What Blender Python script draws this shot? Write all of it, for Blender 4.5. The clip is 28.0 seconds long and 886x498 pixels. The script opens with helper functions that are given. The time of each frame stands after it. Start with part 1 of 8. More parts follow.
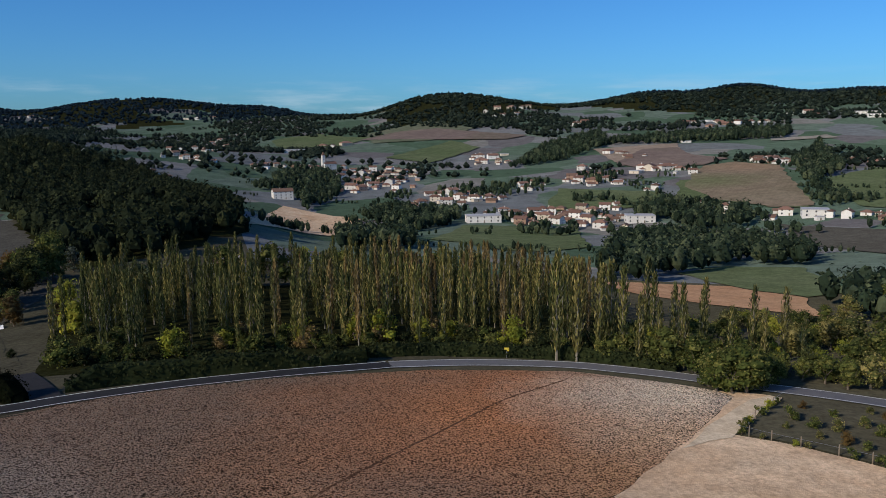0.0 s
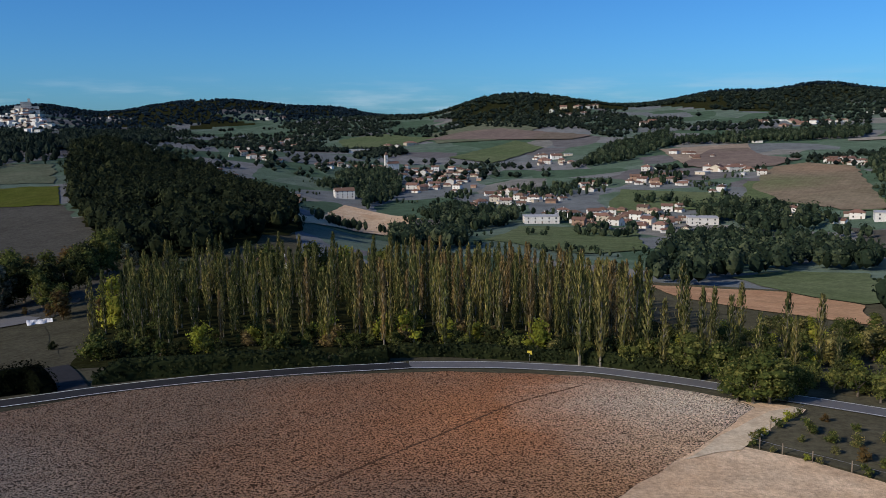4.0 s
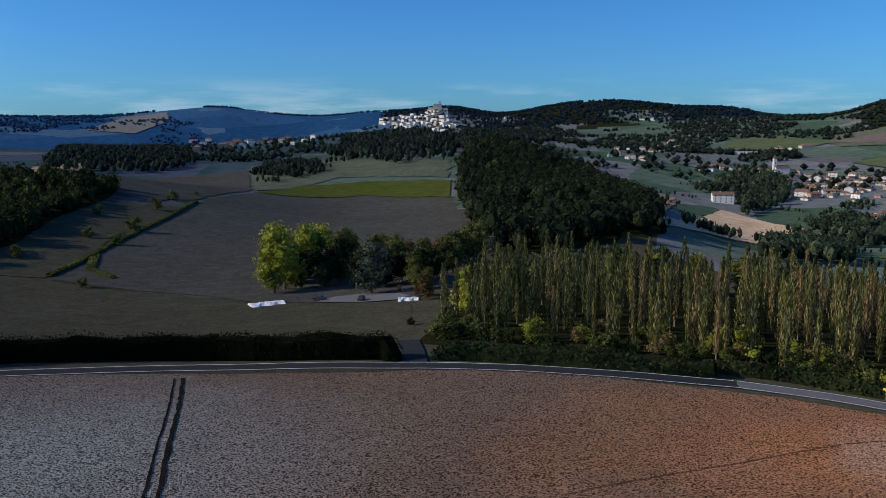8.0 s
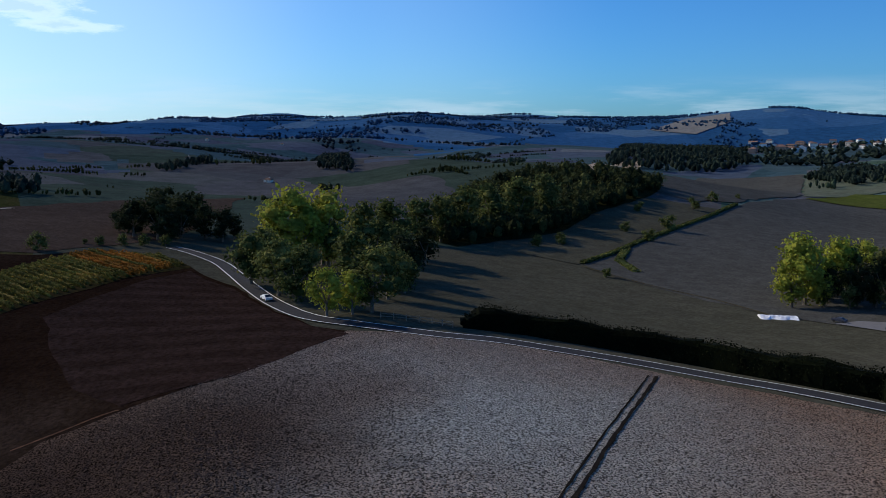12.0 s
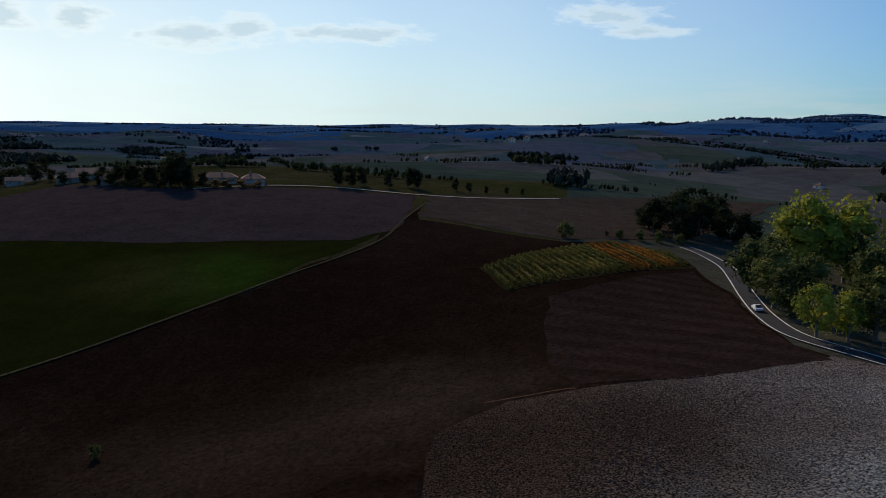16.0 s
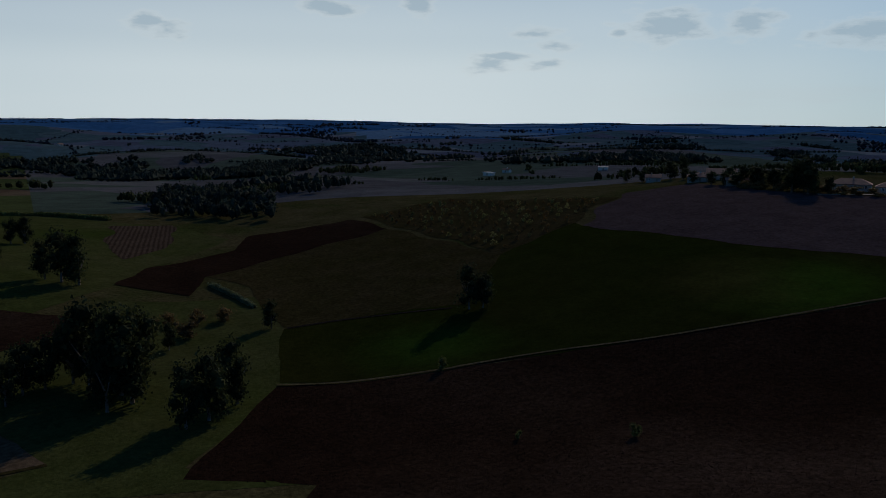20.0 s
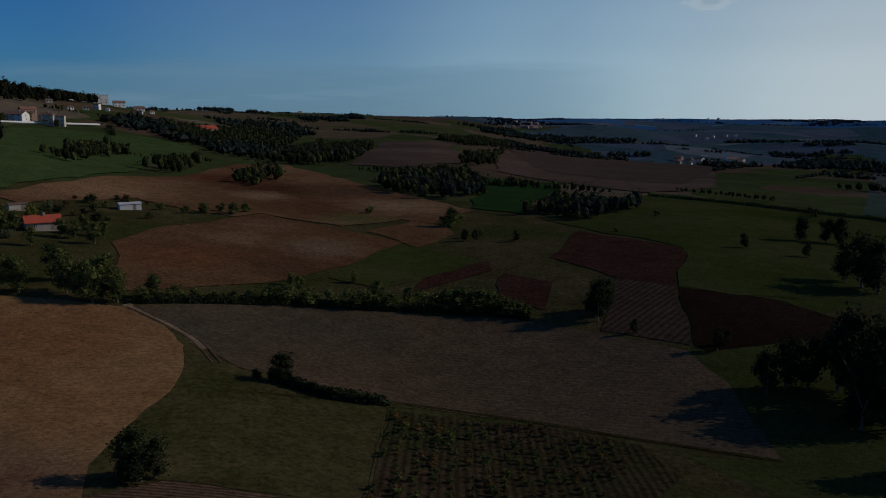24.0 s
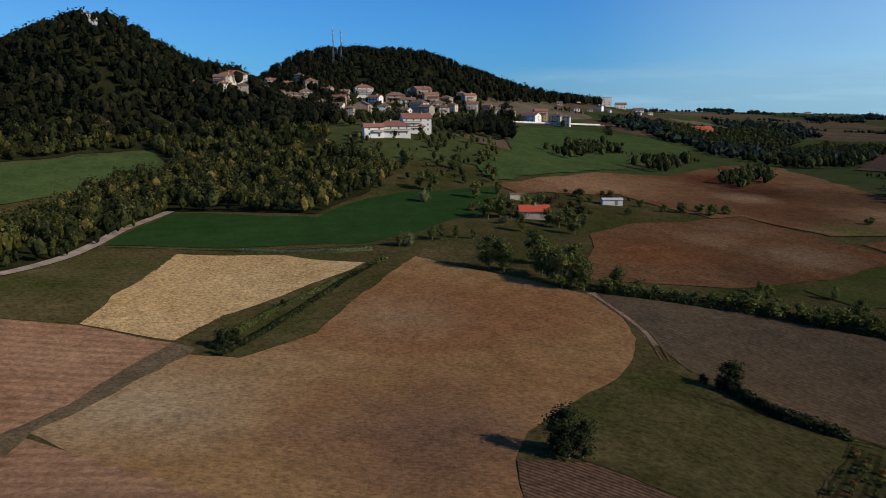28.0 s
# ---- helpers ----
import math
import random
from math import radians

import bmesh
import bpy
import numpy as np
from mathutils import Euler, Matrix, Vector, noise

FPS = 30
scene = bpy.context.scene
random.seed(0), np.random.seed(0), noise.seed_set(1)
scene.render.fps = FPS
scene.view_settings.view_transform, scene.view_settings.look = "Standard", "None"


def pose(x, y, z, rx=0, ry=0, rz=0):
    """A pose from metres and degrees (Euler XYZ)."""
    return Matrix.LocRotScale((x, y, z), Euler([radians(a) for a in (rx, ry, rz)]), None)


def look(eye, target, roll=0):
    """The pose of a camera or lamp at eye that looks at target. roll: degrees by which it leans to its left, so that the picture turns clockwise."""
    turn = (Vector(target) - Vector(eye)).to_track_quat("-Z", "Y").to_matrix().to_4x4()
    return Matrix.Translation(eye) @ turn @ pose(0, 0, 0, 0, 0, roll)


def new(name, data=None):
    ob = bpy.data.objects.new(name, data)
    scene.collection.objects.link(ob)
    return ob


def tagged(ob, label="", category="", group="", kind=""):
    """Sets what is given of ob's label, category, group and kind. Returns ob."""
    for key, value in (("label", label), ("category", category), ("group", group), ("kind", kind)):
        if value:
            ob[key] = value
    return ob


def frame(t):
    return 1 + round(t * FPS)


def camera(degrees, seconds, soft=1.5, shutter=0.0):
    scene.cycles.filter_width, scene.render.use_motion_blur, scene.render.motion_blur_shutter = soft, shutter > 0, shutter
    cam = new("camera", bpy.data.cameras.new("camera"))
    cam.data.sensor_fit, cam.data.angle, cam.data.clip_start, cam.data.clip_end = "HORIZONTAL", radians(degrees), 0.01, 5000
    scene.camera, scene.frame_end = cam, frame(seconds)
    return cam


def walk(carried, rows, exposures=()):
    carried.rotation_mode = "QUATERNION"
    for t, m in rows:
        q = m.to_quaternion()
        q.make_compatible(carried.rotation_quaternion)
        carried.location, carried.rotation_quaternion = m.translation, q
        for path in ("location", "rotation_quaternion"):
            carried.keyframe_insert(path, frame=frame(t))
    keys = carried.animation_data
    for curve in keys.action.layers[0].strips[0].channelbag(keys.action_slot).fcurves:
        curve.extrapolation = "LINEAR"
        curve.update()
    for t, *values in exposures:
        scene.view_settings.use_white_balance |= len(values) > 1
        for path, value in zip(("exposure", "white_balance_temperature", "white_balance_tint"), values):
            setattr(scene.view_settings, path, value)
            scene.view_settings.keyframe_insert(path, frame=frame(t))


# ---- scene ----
# ---- camera and its flight ----
cam = camera(57.69, 28.0, 0.8)
ROWS = [
    (0.0, -0.00, 0.00, 47.00, -0.00, -8.81, -0.40),
    (0.5, 0.99, 0.08, 47.03, 1.12, -8.80, -0.44),
    (1.0, 2.12, 0.16, 47.04, 1.95, -8.80, -0.41),
    (1.5, 3.21, 0.25, 47.06, 2.57, -8.78, -0.43),
    (2.0, 4.36, 0.31, 47.05, 3.05, -8.78, -0.43),
    (2.5, 5.58, 0.53, 47.08, 3.47, -8.79, -0.43),
    (4.5, 10.46, 1.19, 47.08, 5.84, -8.78, -0.50),
    (5.0, 11.69, 1.32, 47.14, 7.52, -8.78, -0.51),
    (5.5, 13.00, 1.44, 47.18, 10.42, -8.75, -0.50),
    (6.0, 14.10, 1.89, 47.26, 13.25, -8.74, -0.46),
    (6.5, 15.41, 1.95, 47.34, 16.51, -8.72, -0.43),
    (7.0, 16.42, 2.00, 47.44, 20.97, -8.68, -0.39),
    (7.5, 17.58, 2.25, 47.46, 26.08, -8.63, -0.31),
    (8.0, 18.65, 2.95, 47.47, 31.65, -8.60, -0.24),
    (8.5, 19.60, 3.89, 47.54, 36.51, -8.57, -0.28),
    (9.0, 20.47, 4.82, 47.54, 41.09, -8.55, -0.21),
    (9.5, 21.29, 5.78, 47.58, 45.33, -8.53, -0.07),
    (10.0, 22.11, 6.75, 47.59, 49.70, -8.53, 0.04),
    (10.5, 23.00, 7.74, 47.62, 54.25, -8.52, 0.07),
    (11.0, 24.02, 8.67, 47.74, 59.21, -8.52, 0.11),
    (11.5, 25.08, 9.95, 47.88, 64.45, -8.54, 0.23),
    (12.0, 26.07, 11.33, 47.98, 69.84, -8.54, 0.22),
    (12.5, 26.96, 12.91, 48.08, 74.97, -8.55, 0.26),
    (14.5, 28.73, 19.04, 48.53, 93.23, -8.69, 0.58),
    (15.0, 29.04, 20.72, 48.55, 98.00, -8.72, 0.66),
    (15.5, 29.05, 22.59, 48.53, 103.18, -8.76, 0.62),
    (16.0, 28.40, 24.40, 48.47, 108.02, -8.79, 0.67),
    (16.5, 27.53, 26.04, 48.38, 112.98, -8.81, 0.67),
    (17.0, 26.61, 27.45, 48.32, 118.40, -8.85, 0.66),
    (17.5, 25.73, 28.81, 48.36, 123.81, -8.90, 0.65),
    (18.0, 25.07, 30.28, 48.44, 129.91, -8.97, 0.66),
    (18.5, 24.06, 31.81, 48.54, 135.60, -9.04, 0.65),
    (19.0, 22.82, 33.13, 48.55, 140.77, -9.10, 0.70),
    (19.5, 21.35, 34.10, 48.40, 146.44, -9.12, 0.64),
    (20.0, 19.62, 34.70, 48.19, 152.25, -9.12, 0.66),
    (20.5, 17.88, 34.82, 47.98, 158.31, -9.16, 0.88),
    (22.5, 10.34, 33.54, 48.03, 186.14, -9.30, 0.30),
    (23.0, 9.01, 33.08, 48.11, 193.40, -9.38, 0.08),
    (23.5, 8.10, 32.56, 48.03, 201.10, -9.36, 0.12),
    (24.0, 7.43, 31.77, 47.83, 208.43, -9.33, 0.07),
    (24.5, 6.76, 30.60, 47.59, 213.85, -9.32, 0.06),
    (25.0, 6.14, 29.76, 47.43, 217.67, -9.31, -0.01),
    (25.5, 5.51, 29.20, 47.31, 221.41, -9.28, -0.06),
    (26.0, 4.99, 28.76, 47.23, 225.51, -9.28, -0.10),
    (26.5, 4.54, 28.32, 47.17, 229.11, -9.28, -0.06),
    (27.0, 4.17, 27.90, 47.07, 232.78, -9.25, -0.12),
    (27.5, 3.87, 27.44, 46.97, 237.39, -9.24, -0.09),
    (28.0, 3.79, 26.71, 46.84, 242.69, -9.20, -0.10),
]


def aim(t, x, y, z, yaw, pitch, roll):
    a, b = radians(yaw), radians(pitch)
    way = Vector((-math.sin(a) * math.cos(b), math.cos(a) * math.cos(b), math.sin(b)))
    eye = Vector((x, y, z))
    return t, look(eye, eye + way * 100, roll)


EXPOSURES = [(0.0, -0.42, 6380, 10), (6.0, -0.42, 6250, 10), (9.0, -0.30, 6150, 10), (12.0, -0.26, 6150, 10), (14.5, -0.48, 6750, 10), (16.0, -0.58, 6950, 10), (17.0, -0.62, 6900, 10), (18.0, -0.86, 6800, 10), (19.0, -1.10, 6600, 10), (20.0, -1.34, 6450, 10), (23.0, -1.78, 6400, 10), (24.0, -1.58, 6300, 10), (25.0, -1.14, 6250, 10), (26.5, -0.78, 6350, 10), (28.0, -0.36, 6600, 10)]
walk(cam, [aim(*row) for row in ROWS], EXPOSURES)

# ---- sky and sun ----
SUN_AZ, SUN_EL = 128.0, 28.0   # azimuth counted leftwards from +y
to_sun = Vector((-math.sin(radians(SUN_AZ)) * math.cos(radians(SUN_EL)), math.cos(radians(SUN_AZ)) * math.cos(radians(SUN_EL)), math.sin(radians(SUN_EL))))
world = bpy.data.worlds.new("sky")
scene.world = world
world.use_nodes = True
wn, wl = world.node_tree.nodes, world.node_tree.links
sky = wn.new("ShaderNodeTexSky")
sky.sky_type, sky.sun_disc = "NISHITA", False
sky.sun_elevation = radians(SUN_EL)
sky.sun_rotation = radians(-SUN_AZ)
sky.altitude, sky.air_density, sky.dust_density, sky.ozone_density = 200, 1.0, 0.5, 6.0
wn["Background"].inputs[1].default_value = 0.105
geo = wn.new("ShaderNodeTexCoord")
sepv = wn.new("ShaderNodeSeparateXYZ")
wl.new(geo.outputs["Generated"], sepv.inputs[0])


def world_ramp(src, stops):
    k = wn.new("ShaderNodeValToRGB")
    k.color_ramp.interpolation = "EASE"
    k.color_ramp.elements[0].position, k.color_ramp.elements[1].position = stops[0][0], stops[-1][0]
    k.color_ramp.elements[0].color, k.color_ramp.elements[1].color = (*[stops[0][1]] * 3, 1), (*[stops[-1][1]] * 3, 1)
    for pos, val in stops[1:-1]:
        k.color_ramp.elements.new(pos).color = (val, val, val, 1)
    wl.new(src, k.inputs[0])
    return k.outputs[0]


def world_math(kind, a, b2):
    k = wn.new("ShaderNodeMath")
    k.operation = kind
    for sock, val in zip(k.inputs, (a, b2)):
        if isinstance(val, (int, float)):
            sock.default_value = val
        else:
            wl.new(val, sock)
    return k.outputs[0]


def world_mix(fac, a, b2):
    k = wn.new("ShaderNodeMix")
    k.data_type = "RGBA"
    for sock, val in ((k.inputs[0], fac), (k.inputs[6], a), (k.inputs[7], b2)):
        if isinstance(val, tuple):
            sock.default_value = (*val, 1)
        else:
            wl.new(val, sock)
    return k.outputs[2]


def world_noise(scale, size, detail):
    k = wn.new("ShaderNodeMapping")
    k.inputs["Scale"].default_value = scale
    wl.new(geo.outputs["Generated"], k.inputs[0])
    q = wn.new("ShaderNodeTexNoise")
    q.inputs["Scale"].default_value, q.inputs["Detail"].default_value, q.inputs["Roughness"].default_value = size, detail, 0.6
    wl.new(k.outputs[0], q.inputs["Vector"])
    return q.outputs["Fac"]


def toward(az):
    """How nearly a direction of the sky lies over that bearing."""
    k = wn.new("ShaderNodeVectorMath")
    k.operation = "DOT_PRODUCT"
    k.inputs[1].default_value = (-math.sin(radians(az)), math.cos(radians(az)), 0)
    wl.new(geo.outputs["Generated"], k.inputs[0])
    return k.outputs["Value"]


tint = wn.new("ShaderNodeMix")
tint.data_type, tint.blend_type = "RGBA", "MULTIPLY"
tint.inputs[0].default_value = 1.0
tint.inputs[7].default_value = (0.50, 1.0, 1.44, 1)
wl.new(sky.outputs[0], tint.inputs[6])
# pale cloud bar along the horizon over the hills
bar = world_math("MULTIPLY", world_ramp(world_noise((1, 1, 9), 5.0, 5), [(0.44, 0), (0.66, 0.5)]), world_ramp(sepv.outputs["Z"], [(0.0, 0.2), (0.02, 1), (0.04, 0.5), (0.065, 0)]))
sky_now = world_mix(bar, tint.outputs[2], (6.6, 8.2, 9.4))
# bright haze low in the sky on the sunny side
veil = world_math("MULTIPLY", world_ramp(sepv.outputs["Z"], [(0.0, 0.95), (0.05, 0.9), (0.1, 0.66), (0.17, 0.4), (0.32, 0.26), (0.7, 0.0)]), world_ramp(toward(162), [(0.3, 0.0), (0.6, 0.15), (0.76, 0.36), (0.86, 0.58), (0.94, 0.84), (1.0, 0.97)]))
pale = world_math("MULTIPLY", world_ramp(sepv.outputs["Z"], [(0.0, 1.0), (0.15, 0.85), (0.35, 0.4), (0.7, 0.0)]), world_ramp(toward(147), [(0.0, 0.0), (0.3, 0.14), (0.6, 0.5), (0.8, 0.66), (1.0, 0.82)]))
sky_now = world_mix(pale, sky_now, (8.8, 10.8, 11.6))
sky_now = world_mix(veil, sky_now, (14.6, 16.5, 17.2))
# the sky turns bluer away from the sun, over the western hills
cool = wn.new("ShaderNodeMix")
cool.data_type, cool.blend_type = "RGBA", "MULTIPLY"
cool.inputs[7].default_value = (0.80, 0.98, 1.07, 1)
wl.new(world_ramp(toward(226), [(0.70, 0.0), (0.95, 1.0)]), cool.inputs[0])
wl.new(sky_now, cool.inputs[6])
sky_now = cool.outputs[2]
# blue-grey cloud bank beyond the plain
bank_edge = world_math("ADD", sepv.outputs["Z"], world_math("MULTIPLY", world_math("SUBTRACT", world_noise((1, 1, 12), 3.0, 4), 0.5), 0.05))
bank = world_math("MULTIPLY", world_ramp(bank_edge, [(0.0, 0.85), (0.05, 0.8), (0.066, 0.0)]), world_ramp(toward(218), [(0.9, 0), (0.99, 0.6)]))
sky_now = world_mix(bank, sky_now, (3.0, 5.6, 8.2))
# single fair-weather clouds: bearing, height above the horizon and half extents in degrees
CLOUDS = [(96.8, 7.4, 2.7, 0.75), (94.5, 6.3, 2.6, 0.35), (114.3, 6.1, 4.6, 0.65), (125.3, 5.7, 3.3, 0.8), (121.7, 6.1, 1.9, 0.85), (137.3, 6.3, 2.7, 1.15), (132.2, 6.5, 1.7, 0.95), (145.9, 5.9, 1.6, 0.45), (148.2, 4.4, 2.2, 0.3), (154.0, 8.0, 1.0, 0.95), (160.8, 7.6, 1.3, 0.45), (172.1, 6.0, 1.3, 0.55), (149.3, 3.8, 1.8, 0.65), (145.4, 3.8, 1.9, 0.4), (144.8, 5.1, 1.3, 0.5), (140.4, 5.9, 0.7, 0.3), (190.6, 7.4, 1.4, 0.4), (170.9, 5.6, 1.4, 0.6), (180.3, 7.8, 1.4, 0.45), (159.7, 7.4, 1.7, 0.45)]
ragged = world_math("SUBTRACT", world_noise((1, 1, 3.4), 24.0, 6), 0.5)
thick = None
for bearing, up, half_wide, half_tall in CLOUDS:
    a, b = radians(bearing), radians(up)
    spot = wn.new("ShaderNodeMapping")
    spot.vector_type = "TEXTURE"
    spot.inputs["Location"].default_value = (-math.sin(a) * math.cos(b), math.cos(a) * math.cos(b), math.sin(b))
    spot.inputs["Rotation"].default_value = (0, 0, a)
    spot.inputs["Scale"].default_value = (math.sin(radians(half_wide)) * 1.45, 0.3, math.sin(radians(half_tall)) * 1.5)
    wl.new(geo.outputs["Generated"], spot.inputs[0])
    away = wn.new("ShaderNodeVectorMath")
    away.operation = "LENGTH"
    wl.new(spot.outputs[0], away.inputs[0])
    near_it = world_math("SUBTRACT", 1.0, away.outputs["Value"])
    thick = near_it if thick is None else world_math("MAXIMUM", thick, near_it)
thick = world_math("ADD", thick, world_math("MULTIPLY", ragged, 1.9))
cover = world_ramp(thick, [(0.02, 0), (0.7, 0.66)])
pith = wn.new("ShaderNodeValToRGB")
pith.color_ramp.elements[0].position, pith.color_ramp.elements[1].position = 0.25, 0.75
pith.color_ramp.elements[0].color, pith.color_ramp.elements[1].color = (13.6, 14.9, 15.2, 1), (7.4, 9.7, 11.4, 1)
wl.new(thick, pith.inputs[0])
sky_now = world_mix(cover, sky_now, pith.outputs[0])
wl.new(sky_now, wn["Background"].inputs[0])
sun = new("sun", bpy.data.lights.new("sun", "SUN"))
sun.data.energy, sun.data.angle, sun.data.color = 4.8, radians(0.53), (1.0, 0.85, 0.66)
sun.matrix_world = look(to_sun * 100, (0, 0, 0))

# ---- relief: heights in metres on rings round the hill, every ten degrees leftwards from +y ----
HUB = (14.0, 17.0)
RADII = [50, 110, 160, 215, 290, 390, 520, 700, 950, 1300, 1750, 2300, 3000, 3800, 4600, 5200]
RELIEF = []
RELIEF.append([7, 7, 7, 6, 6, 6, 6, 6, 6, 7, 6, 5, 4, 2, 0, -2, -4, -5, -5, -4, -3, -2, -1, 0, 1, 1, 3, 5, 6, 6, 5, 4, 5, 5, 6, 6])
RELIEF.append([2, 2, 3, 3, 3, 4, 5, 6, 6, 6, 3, 0, -3, -5, -7, -10, -11, -12, -13, -12, -12, -10, -7, -4, -2, -2, -1, 0, 1, 2, 3, 3, 3, 2, 2, 2])
RELIEF.append([-3, -2, -1, -1, -1, -1, 1, 4, 6, 5, 3, 0, -3, -5, -8, -11, -14, -14, -13, -13, -13, -12, -8, -4, -2, -2, -1, 0, 2, 3, 3, 3, 1, -2, -3, -3])
RELIEF.append([-8, -6, -4, -4, -6, -7, -5, -1, 3, 5, 6, 5, 4, 2, -2, -7, -12, -12, -9, -6, -7, -7, -4, 0, 2, 2, 2, 4, 6, 7, 6, 2, -3, -7, -9, -10])
RELIEF.append([-15, -11, -7, -7, -11, -12, -10, -6, 0, 5, 9, 11, 12, 11, 6, -2, -8, -9, -5, -1, -2, -2, 1, 5, 8, 8, 7, 6, 8, 11, 10, 4, -6, -13, -17, -17])
RELIEF.append([-22, -17, -7, -8, -14, -14, -11, -8, -1, 5, 11, 15, 18, 17, 11, 2, -4, -8, -5, 0, 0, 2, 5, 10, 16, 19, 12, 8, 11, 18, 18, 8, -7, -19, -24, -24])
RELIEF.append([-31, -28, -3, -11, -18, -10, -1, -3, 2, 7, 14, 16, 22, 20, 9, 2, -1, -8, -8, -3, 2, 7, 10, 19, 34, 43, 27, 27, 30, 38, 36, 16, -7, -24, -32, -33])
RELIEF.append([-38, -44, -14, -7, -17, 0, 18, 12, -8, -4, 14, 17, 14, 11, 3, -4, -6, -12, -9, -5, 0, 14, 14, 28, 38, 50, 61, 71, 66, 85, 53, 23, -3, -20, -31, -38])
RELIEF.append([-30, -36, -15, 13, 1, -16, -7, 11, 4, 4, 11, 7, 5, 5, 1, -7, -13, -16, -15, -15, -2, 16, 15, 47, 66, 74, 63, 83, 83, 92, 59, 27, 0, -10, -12, -21])
RELIEF.append([-6, -5, 15, 33, 8, 3, 6, -9, -8, 19, 22, 4, 2, 2, 0, -7, -15, -19, -20, -15, 4, 28, 44, 56, 57, 82, 73, 64, 76, 97, 69, 43, 10, 4, 10, 7])
RELIEF.append([45, 12, -8, 40, 25, 2, 7, 0, 5, 21, 14, -2, -4, 7, 1, -8, -17, -20, -17, -9, 12, 43, 56, 61, 44, 66, 82, 85, 76, 107, 91, 64, 54, 53, 52, 52])
RELIEF.append([97, 66, 38, 30, -33, -52, -19, 22, 20, 28, 31, 13, 12, 13, 4, -5, -9, -7, 0, 9, 24, 46, 57, 62, 65, 82, 111, 124, 129, 130, 130, 128, 92, 97, 106, 89])
RELIEF.append([55, 66, 91, 66, 53, 50, 47, 83, 74, 64, 36, 28, 22, 24, 21, 11, 12, 18, 20, 28, 34, 42, 52, 60, 66, 75, 93, 112, 139, 158, 167, 168, 115, 118, 121, 77])
RELIEF.append([49, 57, 87, 87, 83, 91, 70, 98, 86, 63, 45, 39, 29, 32, 32, 20, 29, 32, 26, 33, 35, 42, 52, 61, 66, 72, 78, 98, 148, 175, 182, 188, 136, 134, 128, 67])
RELIEF.append([41, 53, 80, 84, 71, 82, 78, 109, 95, 70, 50, 44, 33, 36, 36, 25, 34, 35, 28, 33, 35, 41, 50, 59, 64, 68, 72, 88, 144, 182, 189, 194, 151, 145, 123, 65])
RELIEF.append([36, 48, 79, 71, 64, 80, 83, 113, 98, 73, 52, 46, 36, 38, 38, 27, 35, 36, 29, 33, 34, 40, 49, 57, 62, 66, 70, 84, 136, 183, 192, 194, 151, 146, 113, 55])
RELIEF = np.array(RELIEF, float)
KNOLLS = []   # hilltops: bearing, distance, rise, spread in degrees
KNOLLS += [(327, 2500, 8.3, 1.9), (330.2, 2500, 17.7, 1.9), (333.4, 2500, 18.6, 1.9), (336.6, 2500, 5.2, 1.9), (339.8, 2500, 33.1, 1.9), (343, 2500, 11.6, 1.9), (346.2, 2500, 29.8, 1.9), (349.4, 2500, 10.2, 1.9), (352.6, 2500, -0.4, 1.9), (355.8, 2500, 13.6, 1.9), (359, 2500, 26.6, 1.9), (2.2, 2500, 25.3, 1.9)]
KNOLLS += [(5.4, 2500, -12.2, 1.9), (8.6, 3100, -2.8, 1.9), (11.8, 3100, 34, 1.9), (15, 3100, 19.8, 1.9), (18.2, 3100, 30.9, 1.9), (21.4, 3100, 35.1, 1.9), (24.6, 3100, 24.7, 1.9), (27.8, 3100, 5.1, 1.9), (31, 3100, 46.6, 1.9), (34.2, 3100, 26.1, 1.9), (37.4, 3100, 30.7, 1.9), (40.6, 3600, 9.1, 1.9)]
KNOLLS += [(43.8, 3600, 16.1, 1.9), (47, 3600, 40.4, 1.9), (50.2, 3600, 24, 1.9), (53.4, 3600, 13.3, 1.9), (56.6, 3600, 15.2, 1.9), (59.8, 3600, 23.7, 1.9), (63, 4500, 23.2, 1.9), (65, 4500, 16.8, 2.4), (69, 4500, -3.7, 2.4), (73, 4500, 30.9, 2.4), (77, 4500, -21.5, 2.4), (81, 4500, 32.4, 2.4)]
KNOLLS += [(85, 4500, 5.8, 2.4), (89, 4500, -16.7, 2.4), (236, 1060, -0.6, 2), (239, 1060, 7.4, 2), (242, 1060, 25, 2), (245, 1060, 34, 2), (248, 1060, 29, 2), (251, 1060, 32, 2), (254, 1060, 27, 2), (257.5, 690, 17.4, 1.9), (260.1, 690, 9.2, 1.9), (262.7, 690, 22, 1.9)]
KNOLLS += [(265.3, 690, 34, 1.9), (267.9, 690, 27, 1.9), (270.5, 690, 18, 1.9), (273.1, 690, 9.7, 1.9), (275.7, 690, 3.3, 1.9), (278.3, 690, 0, 1.9), (280.9, 690, 0, 1.9)]
KNOLLS += [(227, 1060, 2, 2), (230, 1060, 4.5, 2), (233, 1060, 6, 2), (236, 1060, 7, 2), (239, 1060, 7, 2)]
LOGR = np.log(np.array(RADII, float))


def ease(a, b, c, d, t):
    return b + 0.5 * t * (c - a + t * (2 * a - 5 * b + 4 * c - d + t * (3 * (b - c) + d - a)))


